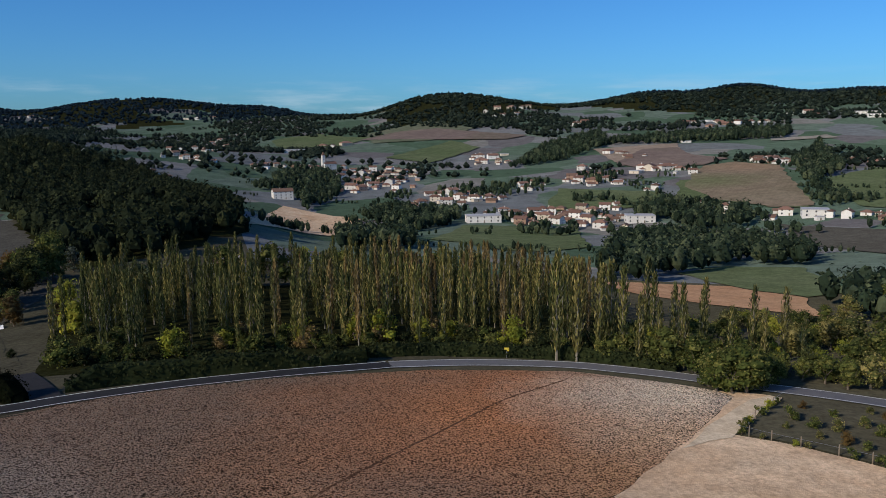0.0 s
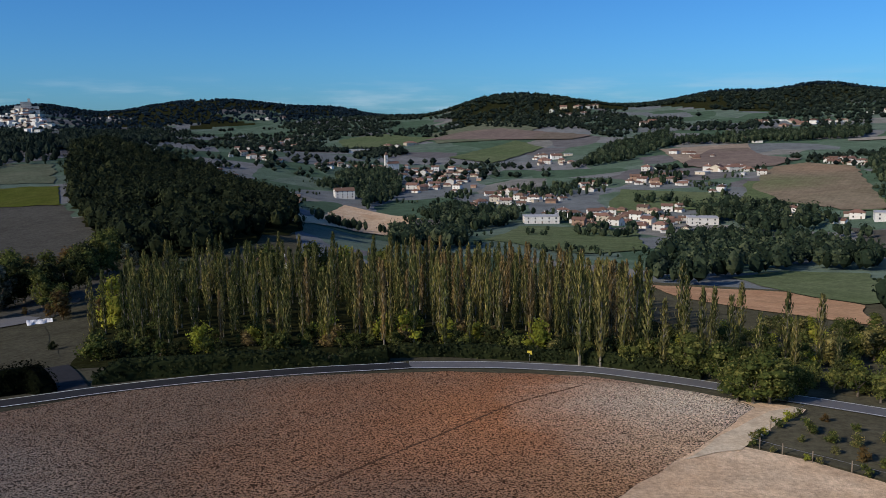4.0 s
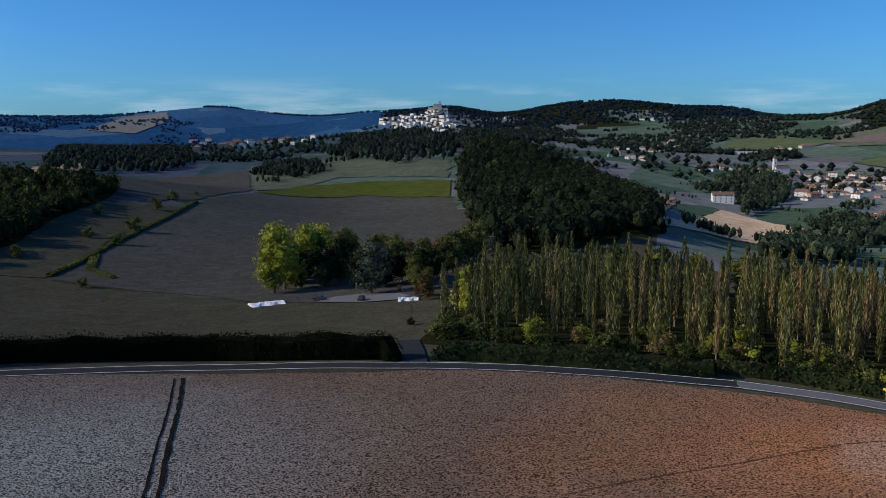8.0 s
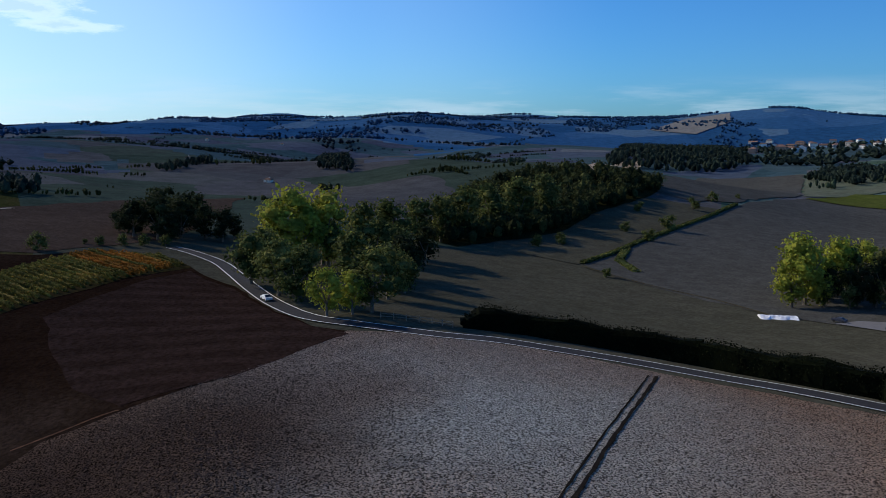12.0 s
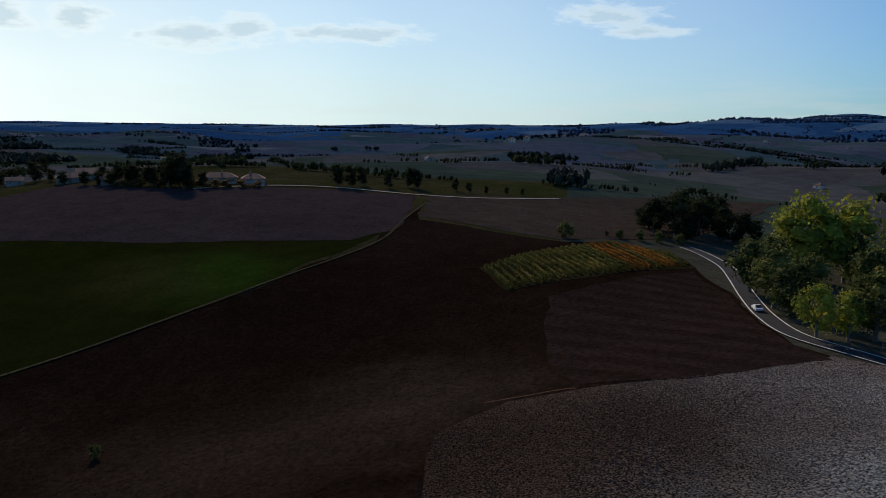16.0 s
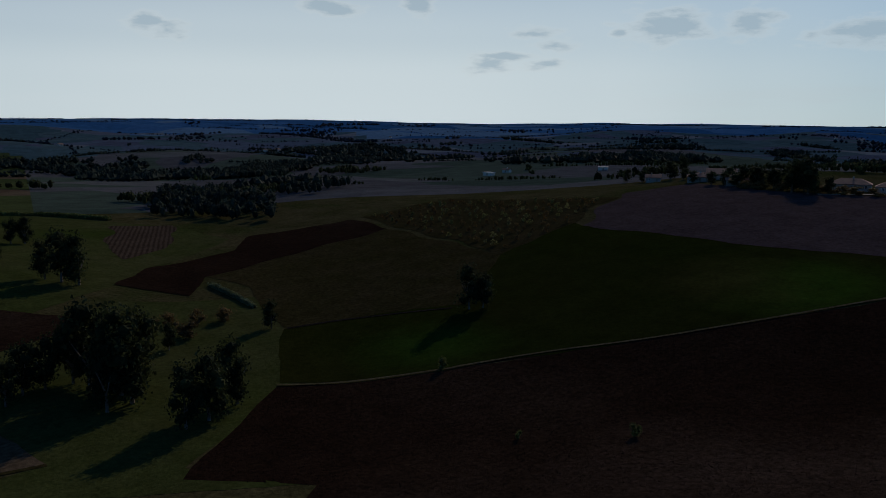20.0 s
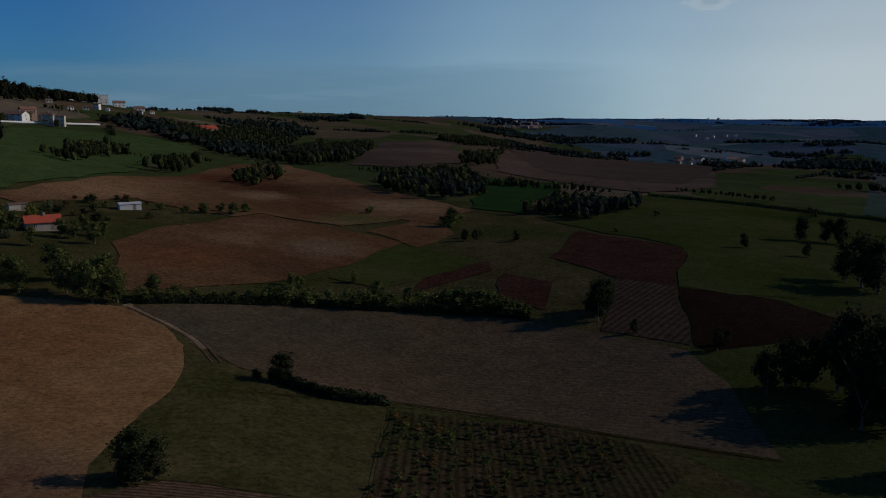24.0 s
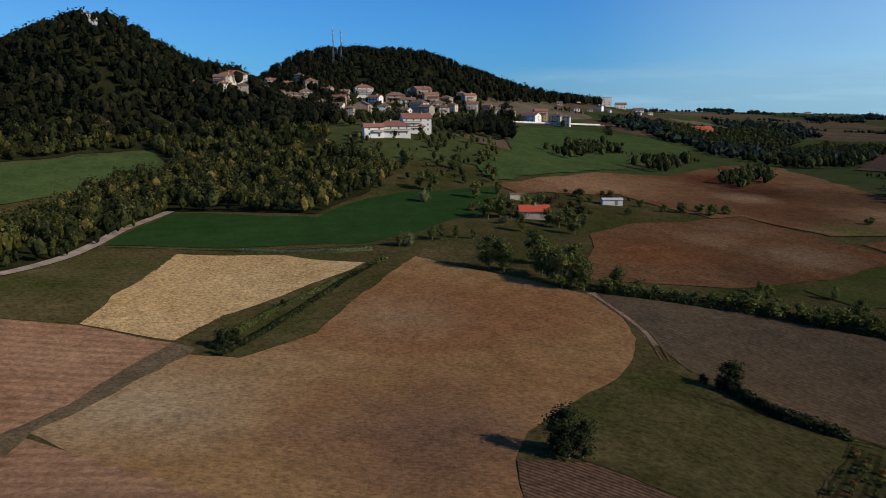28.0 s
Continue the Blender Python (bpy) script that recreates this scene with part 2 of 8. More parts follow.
def height(x, y):
    x, y = np.asarray(x, float) - HUB[0], np.asarray(y, float) - HUB[1]
    r = np.clip(np.hypot(x, y), RADII[0], RADII[-1] * 0.999)
    a = np.degrees(np.arctan2(-x, y)) % 360 / 10
    lr = np.log(r)
    i = np.clip(np.searchsorted(LOGR, lr, side="right") - 1, 0, len(RADII) - 2)
    u = (lr - LOGR[i]) / (LOGR[i + 1] - LOGR[i])
    j = np.floor(a).astype(int)
    v = a - j

    def ring(k):
        k = np.clip(k, 0, len(RADII) - 1)
        return ease(RELIEF[k, (j - 1) % 36], RELIEF[k, j % 36], RELIEF[k, (j + 1) % 36], RELIEF[k, (j + 2) % 36], v)
    z = ease(ring(i - 1), ring(i), ring(i + 1), ring(i + 2), u)
    r0, a0 = np.hypot(x, y), a * 10
    inner = np.clip(r0 / RADII[0], 0, 1)   # a rounded top round the hub
    crest = RELIEF[0].mean()
    z = crest + (z - crest) * inner * inner * (3 - 2 * inner)
    for bearing, away, rise, spread in KNOLLS:
        z = z + rise * np.exp(-0.5 * (((a0 - bearing + 180) % 360 - 180) / spread) ** 2 - 0.5 * ((r0 - away) / (0.13 * away)) ** 2)
    # low swells of the open plain
    swell = np.sin(x * 0.0061 + 1.7 * np.sin(y * 0.0023)) * np.sin(y * 0.0071 + 1.3 * np.sin(x * 0.0019 + 2)) + 0.6 * np.sin((x - y) * 0.0039 + 1) * np.sin((x + y) * 0.0102 + 0.8 * np.sin(y * 0.004))
    much = np.clip((r0 - 600) / 700, 0, 1) * (1 - 0.55 * np.clip((r0 - 2600) / 1600, 0, 1)) * np.clip((a0 - 52) / 22, 0, 1) * np.clip((218 - a0) / 18, 0, 1)
    return z + 11.0 * much * swell


def hz(x, y):
    return float(height(x, y))


# ---- materials ----
MATS = {}


def nodes_of(name):
    m = bpy.data.materials.new(name)
    m.use_nodes = True
    return m, m.node_tree.nodes, m.node_tree.links


def noise_node(n, l, coord, scale, detail=4.0, rough=0.6):
    k = n.new("ShaderNodeTexNoise")
    k.inputs["Scale"].default_value, k.inputs["Detail"].default_value, k.inputs["Roughness"].default_value = scale, detail, rough
    l.new(coord, k.inputs["Vector"])
    return k.outputs["Fac"]


def ramp_node(n, l, fac, lo, hi, a=(0, 0, 0), b=(1, 1, 1)):
    k = n.new("ShaderNodeValToRGB")
    k.color_ramp.elements[0].position, k.color_ramp.elements[1].position = lo, hi
    k.color_ramp.elements[0].color, k.color_ramp.elements[1].color = (*a, 1), (*b, 1)
    l.new(fac, k.inputs[0])
    return k.outputs[0]


def mix_node(n, l, fac, a, b, kind="MIX"):
    k = n.new("ShaderNodeMix")
    k.data_type, k.blend_type = "RGBA", kind
    for sock, val in ((k.inputs[0], fac), (k.inputs[6], a), (k.inputs[7], b)):
        if isinstance(val, (int, float)):
            sock.default_value = val
        elif isinstance(val, tuple):
            sock.default_value = (*val, 1)
        else:
            l.new(val, sock)
    return k.outputs[2]


def ground_mat(name, a, b, grain=0.9, patch=0.03, relief=0.25, c=None, rows=None, dark=0.55, stains=(), weeds=None):
    """Soil or grass: two tones in large patches, fine clods or tufts, rows of the plough where asked: rows = (degrees, spacing)."""
    a, b, c = (tuple(v * 0.72 for v in tone) if tone else None for tone in (a, b, c))
    stains = [(*s[:3], tuple(v * 0.72 for v in s[3]), s[4]) for s in stains]
    m, n, l = nodes_of(name)
    p = n["Principled BSDF"]
    p.inputs["Roughness"].default_value, p.inputs["Specular IOR Level"].default_value = 1.0, 0.0
    p.inputs["Diffuse Roughness"].default_value = 0.48
    g = n.new("ShaderNodeNewGeometry").outputs["Position"]
    big = ramp_node(n, l, noise_node(n, l, g, patch, 5, 0.65), 0.35, 0.65)
    col = mix_node(n, l, big, a, b)
    if c:
        third = ramp_node(n, l, noise_node(n, l, g, patch * 0.45, 3, 0.5), 0.5, 0.66)
        col = mix_node(n, l, third, col, c)
    for cx, cy, rad, tone, much in stains:
        off = n.new("ShaderNodeVectorMath")
        off.operation = "SUBTRACT"
        off.inputs[1].default_value = (cx, cy, 0)
        l.new(g, off.inputs[0])
        flat = n.new("ShaderNodeVectorMath")
        flat.operation = "MULTIPLY"
        flat.inputs[1].default_value = (0.5 / rad, 0.5 / rad, 0)
        l.new(off.outputs[0], flat.inputs[0])
        far = n.new("ShaderNodeVectorMath")
        far.operation = "LENGTH"
        l.new(flat.outputs[0], far.inputs[0])
        wob = n.new("ShaderNodeMath")
        wob.operation = "MULTIPLY_ADD"
        l.new(noise_node(n, l, g, 2.2 / rad, 4, 0.6), wob.inputs[0])
        wob.inputs[1].default_value = 0.45
        l.new(far.outputs["Value"], wob.inputs[2])
        col = mix_node(n, l, ramp_node(n, l, wob.outputs[0], 0.3, 0.8, (much,) * 3, (0, 0, 0)), col, tone)
    cloddy = dark < 0.3
    fine = noise_node(n, l, g, grain, 2.5 if cloddy else 6, 0.55 if cloddy else 0.75)
    lo, hi = (0.43, 0.55) if cloddy else (0.36, 0.62)
    # low spots of the bump darkened: shade between clods or tufts put into colour
    clod = ramp_node(n, l, fine, lo, hi, (dark, dark, dark), (1.62 if cloddy else 1.5 - dark * 0.45,) * 3)
    col = mix_node(n, l, 1.0, col, clod, "MULTIPLY")
    mid = ramp_node(n, l, noise_node(n, l, g, grain * 0.18, 4, 0.6), 0.3, 0.7, (0.8, 0.8, 0.8), (1.15, 1.15, 1.15))
    col = mix_node(n, l, 1.0, col, mid, "MULTIPLY")
    h = fine
    if rows:
        mp = n.new("ShaderNodeMapping")
        mp.inputs["Rotation"].default_value[2] = radians(rows[0])
        l.new(g, mp.inputs[0])
        wv = n.new("ShaderNodeTexWave")
        wv.inputs["Scale"].default_value, wv.inputs["Distortion"].default_value = 0.314 / rows[1], 1.2
        wv.inputs["Detail"].default_value, wv.inputs["Detail Scale"].default_value = 2, 0.6
        l.new(mp.outputs[0], wv.inputs[0])
        strip = ramp_node(n, l, wv.outputs["Fac"], 0.2, 0.75, (0.62, 0.62, 0.62), (1.12, 1.12, 1.12))
        col = mix_node(n, l, rows[2] if len(rows) > 2 else 0.8, col, mix_node(n, l, 1.0, col, strip, "MULTIPLY"))
    if weeds:
        rim = n.new("ShaderNodeAttribute")
        rim.attribute_name = "rim"
        grown = n.new("ShaderNodeMath")
        grown.operation = "MULTIPLY_ADD"
        l.new(noise_node(n, l, g, 0.22, 6, 0.7), grown.inputs[0])
        grown.inputs[1].default_value = 1.1
        l.new(rim.outputs["Fac"], grown.inputs[2])
        tuft = mix_node(n, l, 1.0, mix_node(n, l, ramp_node(n, l, noise_node(n, l, g, 0.5, 5, 0.7), 0.4, 0.6), tuple(v * 0.72 for v in weeds), tuple(v * 1.15 for v in weeds)), clod, "MULTIPLY")
        col = mix_node(n, l, ramp_node(n, l, grown.outputs[0], 1.02, 1.6), col, tuft)
    l.new(col, p.inputs["Base Color"])
    bp = n.new("ShaderNodeBump")
    bp.inputs["Strength"].default_value, bp.inputs["Distance"].default_value = 0.9, relief
    l.new(h, bp.inputs["Height"])
    l.new(bp.outputs[0], p.inputs["Normal"])
    MATS[name] = m
    return m


def leaf_mat(name, a, b, c=None, spread=0.35):
    """Foliage: each tree its own tone, each clump a little lighter or darker."""
    a, b, c = (tuple(v * 0.75 for v in tone) if tone else None for tone in (a, b, c))
    m, n, l = nodes_of(name)
    p = n["Principled BSDF"]
    p.inputs["Roughness"].default_value, p.inputs["Specular IOR Level"].default_value = 0.8, 0.03
    o = n.new("ShaderNodeObjectInfo").outputs["Random"]
    g = n.new("ShaderNodeNewGeometry")
    col = mix_node(n, l, o, a, b)
    if c:
        k = ramp_node(n, l, g.outputs["Random Per Island"], 0.55, 0.9)
        col = mix_node(n, l, k, col, c)
    v = ramp_node(n, l, g.outputs["Random Per Island"], 0.0, 1.0, (1 - spread,) * 3, (1 + spread,) * 3)
    col = mix_node(n, l, 1.0, col, v, "MULTIPLY")
    ns = ramp_node(n, l, noise_node(n, l, g.outputs["Position"], 0.7, 3), 0.3, 0.7, (0.75,) * 3, (1.2,) * 3)
    col = mix_node(n, l, 1.0, col, ramp_node(n, l, noise_node(n, l, g.outputs["Position"], 0.055, 4, 0.7), 0.36, 0.64, (0.62, 0.66, 0.7), (1.42, 1.32, 1.15)), "MULTIPLY")
    col = mix_node(n, l, 1.0, col, ns, "MULTIPLY")
    l.new(col, p.inputs["Base Color"])
    thin = n.new("ShaderNodeBsdfTranslucent")
    l.new(col, thin.inputs["Color"])
    both = n.new("ShaderNodeMixShader")
    both.inputs[0].default_value = 0.28
    l.new(p.outputs[0], both.inputs[1])
    l.new(thin.outputs[0], both.inputs[2])
    l.new(both.outputs[0], n["Material Output"].inputs["Surface"])
    MATS[name] = m
    return m


def plain_mat(name, a, b=None, rough=0.8, scale=1.5, bump=0.02, metal=0.0, per=0.0):
    """Paint, plaster, tarmac, bark: one tone with stains and a fine grain; per: how far single objects differ."""
    m, n, l = nodes_of(name)
    p = n["Principled BSDF"]
    p.inputs["Roughness"].default_value, p.inputs["Metallic"].default_value = rough, metal
    p.inputs["Specular IOR Level"].default_value = 0.25
    g = n.new("ShaderNodeNewGeometry").outputs["Position"]
    b = b or tuple(v * 0.7 for v in a)
    col = mix_node(n, l, ramp_node(n, l, noise_node(n, l, g, scale * 0.25, 5, 0.65), 0.35, 0.7), a, b)
    f = noise_node(n, l, g, scale * 6, 4, 0.7)
    col = mix_node(n, l, 1.0, col, ramp_node(n, l, f, 0.3, 0.7, (0.8,) * 3, (1.12,) * 3), "MULTIPLY")
    if per:
        o = n.new("ShaderNodeObjectInfo").outputs["Random"]
        col = mix_node(n, l, 1.0, col, ramp_node(n, l, o, 0, 1, (1 - per,) * 3, (1 + per * 0.4,) * 3), "MULTIPLY")
    l.new(col, p.inputs["Base Color"])
    bp = n.new("ShaderNodeBump")
    bp.inputs["Distance"].default_value = bump
    l.new(f, bp.inputs["Height"])
    l.new(bp.outputs[0], p.inputs["Normal"])
    MATS[name] = m
    return m


ground_mat("plough", (0.27, 0.175, 0.117), (0.312, 0.218, 0.158), 3.3, 0.022, 1.0, dark=0.22, stains=((-80, 58, 50, (0.46, 0.45, 0.40), 0.95), (-106, 34, 22, (0.27, 0.225, 0.19), 0.7), (6, 118, 40, (0.60, 0.275, 0.13), 0.85), (15, 142, 17, (0.56, 0.23, 0.10), 0.6), (40, 130, 29, (0.80, 0.66, 0.52), 0.95), (-80, -6, 42, (0.082, 0.054, 0.038), 0.97), (-84, 16, 34, (0.11, 0.075, 0.055), 0.92), (-64, -20, 45, (0.074, 0.048, 0.034), 0.97), (46, 124, 18, (0.78, 0.64, 0.50), 0.9), (-95, 43, 16, (0.22, 0.165, 0.13), 0.5), (36, 107, 20, (0.66, 0.46, 0.30), 0.9), (24, 91, 16, (0.52, 0.30, 0.16), 0.8)))
# brighter copy of plough, so that the clod tops look sunlit
ground_mat("lit_clod", (0.307, 0.219, 0.16), (0.353, 0.275, 0.209), 1.8, 0.022, 0.2, dark=0.7, stains=((-80, 58, 50, (0.555, 0.55, 0.49), 0.95), (-106, 34, 22, (0.310, 0.259, 0.218), 0.7), (6, 118, 40, (0.598, 0.270, 0.127), 0.85), (15, 142, 17, (0.644, 0.265, 0.115), 0.6), (40, 130, 29, (0.900, 0.805, 0.632), 0.95), (-80, -6, 42, (0.092, 0.060, 0.042), 0.97), (-84, 16, 34, (0.125, 0.085, 0.062), 0.92), (-64, -20, 45, (0.082, 0.053, 0.037), 0.97), (46, 124, 18, (0.86, 0.74, 0.60), 0.9), (-95, 43, 16, (0.253, 0.190, 0.149), 0.5), (36, 107, 20, (0.72, 0.51, 0.34), 0.9), (24, 91, 16, (0.598, 0.345, 0.184), 0.8)))
ground_mat("tan", (0.666, 0.454, 0.284), (0.808, 0.624, 0.439), 1.4, 0.05, 0.2, dark=0.7)
ground_mat("gravel", (0.635, 0.517, 0.376), (0.716, 0.604, 0.455), 2.0, 0.2, 0.08, dark=0.8)
# olive, darksoil and green: back-lit darkness of that side put into base colours
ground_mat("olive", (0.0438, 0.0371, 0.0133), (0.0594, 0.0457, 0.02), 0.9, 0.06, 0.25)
ground_mat("oliveg", (0.094, 0.090, 0.060), (0.110, 0.104, 0.074), 0.8, 0.02, 0.2, dark=0.7)
ground_mat("greyfield", (0.0986, 0.096, 0.0832), (0.119, 0.116, 0.102), 0.8, 0.012, 0.2, dark=0.7, weeds=(0.085, 0.075, 0.045))
ground_mat("greysoil", (0.093, 0.066, 0.0492), (0.111, 0.0792, 0.0588), 0.7, 0.02, 0.25, dark=0.7)
ground_mat("purplesoil", (0.0783, 0.05535, 0.0518), (0.0918, 0.0648, 0.0602), 0.7, 0.02, 0.25, dark=0.7)
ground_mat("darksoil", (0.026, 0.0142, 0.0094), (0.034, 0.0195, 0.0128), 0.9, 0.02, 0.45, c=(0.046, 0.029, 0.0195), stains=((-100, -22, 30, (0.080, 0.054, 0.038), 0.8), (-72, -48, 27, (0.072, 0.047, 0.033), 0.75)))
ground_mat("redsoil", (0.056, 0.034, 0.027), (0.047, 0.029, 0.023), 0.8, 0.05, 0.4, rows=(20, 9.0, 0.45))
ground_mat("maroon", (0.062, 0.031, 0.021), (0.076, 0.038, 0.026), 0.8, 0.05, 0.35)
ground_mat("brown", (0.174, 0.09, 0.0418), (0.141, 0.0708, 0.0345), 0.8, 0.02, 0.3, c=(0.206, 0.118, 0.0602), dark=0.55, rows=(12, 1.2, 0.2), stains=((188, -206, 20, (0.26, 0.175, 0.105), 0.8), (218, -193, 14, (0.27, 0.17, 0.095), 0.7), (207, -157, 22, (0.215, 0.088, 0.038), 0.75), (176, -170, 16, (0.11, 0.058, 0.034), 0.7), (232, -222, 18, (0.24, 0.15, 0.09), 0.6)), weeds=(0.10, 0.088, 0.036))
ground_mat("brown2", (0.275, 0.148, 0.062), (0.345, 0.214, 0.096), 0.9, 0.017, 0.3, c=(0.26, 0.128, 0.058), dark=0.62, rows=(38, 1.1, 0.16), stains=((179, -51, 20, (0.36, 0.27, 0.15), 0.45), (142, 13, 27, (0.40, 0.30, 0.18), 0.9), (159, -14, 24, (0.33, 0.22, 0.115), 0.6), (113, -26, 28, (0.20, 0.115, 0.072), 0.8)), weeds=(0.10, 0.088, 0.036))
ground_mat("brown3", (0.20, 0.105, 0.05), (0.26, 0.15, 0.078), 0.8, 0.02, 0.3, c=(0.15, 0.072, 0.036), dark=0.55, rows=(38, 1.2, 0.2), stains=((304, -322, 46, (0.085, 0.038, 0.02), 0.95), (352, -324, 40, (0.13, 0.05, 0.025), 0.9), (268, -348, 38, (0.12, 0.066, 0.036), 0.85), (335, -228, 40, (0.34, 0.20, 0.105), 0.85), (292, -292, 18, (0.34, 0.22, 0.125), 0.8), (222, -315, 30, (0.36, 0.235, 0.13), 0.8), (213, -268, 20, (0.13, 0.125, 0.04), 0.9)), weeds=(0.10, 0.088, 0.036))
ground_mat("stubble", (0.150, 0.104, 0.060), (0.122, 0.086, 0.052), 0.9, 0.02, 0.3, c=(0.10, 0.084, 0.056), dark=0.6, rows=(72, 1.6, 0.25), weeds=(0.10, 0.088, 0.036))
ground_mat("stripes", (0.10, 0.068, 0.046), (0.085, 0.058, 0.04), 0.9, 0.04, 0.3, rows=(10, 2.0, 0.9))
ground_mat("stripes2", (0.17, 0.105, 0.065), (0.14, 0.085, 0.055), 0.9, 0.04, 0.35, rows=(60, 1.0, 1.0))
ground_mat("redrows", (0.277, 0.15, 0.0864), (0.365, 0.218, 0.13), 0.9, 0.03, 0.3, dark=0.65, rows=(24, 3.5, 0.4), weeds=(0.10, 0.088, 0.036))
ground_mat("pale", (0.529, 0.355, 0.158), (0.605, 0.428, 0.222), 1.0, 0.03, 0.4, dark=0.5, weeds=(0.10, 0.088, 0.036))
ground_mat("orange", (0.44, 0.259, 0.154), (0.495, 0.319, 0.198), 0.6, 0.03, 0.2, dark=0.8)
ground_mat("meadow", (0.056, 0.069, 0.018), (0.078, 0.080, 0.028), 0.8, 0.02, 0.25, c=(0.045, 0.064, 0.014), dark=0.7)
ground_mat("umber", (0.115, 0.076, 0.056), (0.155, 0.107, 0.082), 0.5, 0.012, 0.25, c=(0.09, 0.066, 0.046), dark=0.7, weeds=(0.085, 0.08, 0.035))
ground_mat("grass", (0.066, 0.060, 0.022), (0.105, 0.086, 0.038), 0.8, 0.05, 0.3, c=(0.056, 0.062, 0.019), dark=0.55)
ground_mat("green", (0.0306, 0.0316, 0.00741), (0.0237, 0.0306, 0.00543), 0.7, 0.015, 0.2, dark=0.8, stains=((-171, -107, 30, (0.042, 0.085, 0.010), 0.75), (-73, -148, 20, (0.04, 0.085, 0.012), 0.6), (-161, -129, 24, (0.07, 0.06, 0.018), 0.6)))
ground_mat("dgreen", (0.0229, 0.0571, 0.0155), (0.0275, 0.0625, 0.0188), 0.6, 0.015, 0.15, dark=0.85, weeds=(0.12, 0.10, 0.055))
ground_mat("green2", (0.108, 0.146, 0.072), (0.142, 0.174, 0.096), 0.5, 0.012, 0.2, dark=0.75)
ground_mat("palegreen", (0.136, 0.162, 0.108), (0.178, 0.191, 0.133), 0.5, 0.02, 0.2, dark=0.8, rows=(40, 6.0, 0.3))
ground_mat("limegreen", (0.10, 0.125, 0.025), (0.12, 0.13, 0.035), 0.5, 0.02, 0.2, dark=0.8)
ground_mat("fallow", (0.29, 0.235, 0.19), (0.36, 0.29, 0.235), 0.6, 0.02, 0.2, dark=0.8, rows=(70, 7.0, 0.3))
ground_mat("slopegreen", (0.058, 0.092, 0.030), (0.075, 0.108, 0.036), 0.5, 0.02, 0.2, dark=0.8)
# ground under trees: canopy shade painted into a dark base colour
ground_mat("shade_floor", (0.026, 0.03, 0.012), (0.038, 0.04, 0.017), 0.9, 0.08, 0.3)
ground_mat("tan_slope", (0.25, 0.20, 0.15), (0.205, 0.18, 0.125), 0.5, 0.012, 0.2, dark=0.8, rows=(28, 5.0, 0.1), stains=((368, 985, 62, (0.33, 0.225, 0.155), 0.7), (292, 880, 60, (0.15, 0.175, 0.09), 0.75), (318, 740, 50, (0.27, 0.225, 0.17), 0.7)))
ground_mat("mauve", (0.19, 0.15, 0.138), (0.24, 0.19, 0.168), 0.5, 0.012, 0.2, c=(0.16, 0.14, 0.11), dark=0.8, rows=(60, 5.0, 0.15))
ground_mat("hillpale", (0.27, 0.255, 0.225), (0.33, 0.31, 0.27), 0.5, 0.02, 0.2, dark=0.8)
ground_mat("dry_strip", (0.13, 0.098, 0.058), (0.165, 0.125, 0.075), 1.2, 0.1, 0.3)
ground_mat("verge", (0.11, 0.09, 0.045), (0.145, 0.12, 0.065), 1.2, 0.1, 0.3)
ground_mat("worn", (0.25, 0.185, 0.11), (0.32, 0.235, 0.14), 1.2, 0.1, 0.3)
ground_mat("furrow", (0.17, 0.09, 0.055), (0.2, 0.115, 0.07), 1.5, 0.1, 0.3)
# nearly black: the shadow inside a wheel rut put into its colour
ground_mat("rut", (0.026, 0.021, 0.017), (0.036, 0.029, 0.023), 1.5, 0.1, 0.3)
ground_mat("scrub_rows", (0.066, 0.046, 0.026), (0.085, 0.06, 0.034), 0.9, 0.06, 0.3, c=(0.055, 0.055, 0.022), dark=0.5, rows=(-27.4, 1.5, 0.9))
plain_mat("tarmac", (0.13, 0.13, 0.135), (0.17, 0.165, 0.16), 0.85, 2.0)
plain_mat("tarmac_new", (0.03, 0.031, 0.034), (0.042, 0.042, 0.045), 0.95, 2.0)
MATS["tarmac_new"].node_tree.nodes["Principled BSDF"].inputs["Specular IOR Level"].default_value = 0.05
plain_mat("white_paint", (0.75, 0.75, 0.72), (0.5, 0.5, 0.48), 0.7, 3.0)
plain_mat("bark", (0.13, 0.10, 0.075), (0.20, 0.17, 0.14), 0.95, 4.0, 0.05)


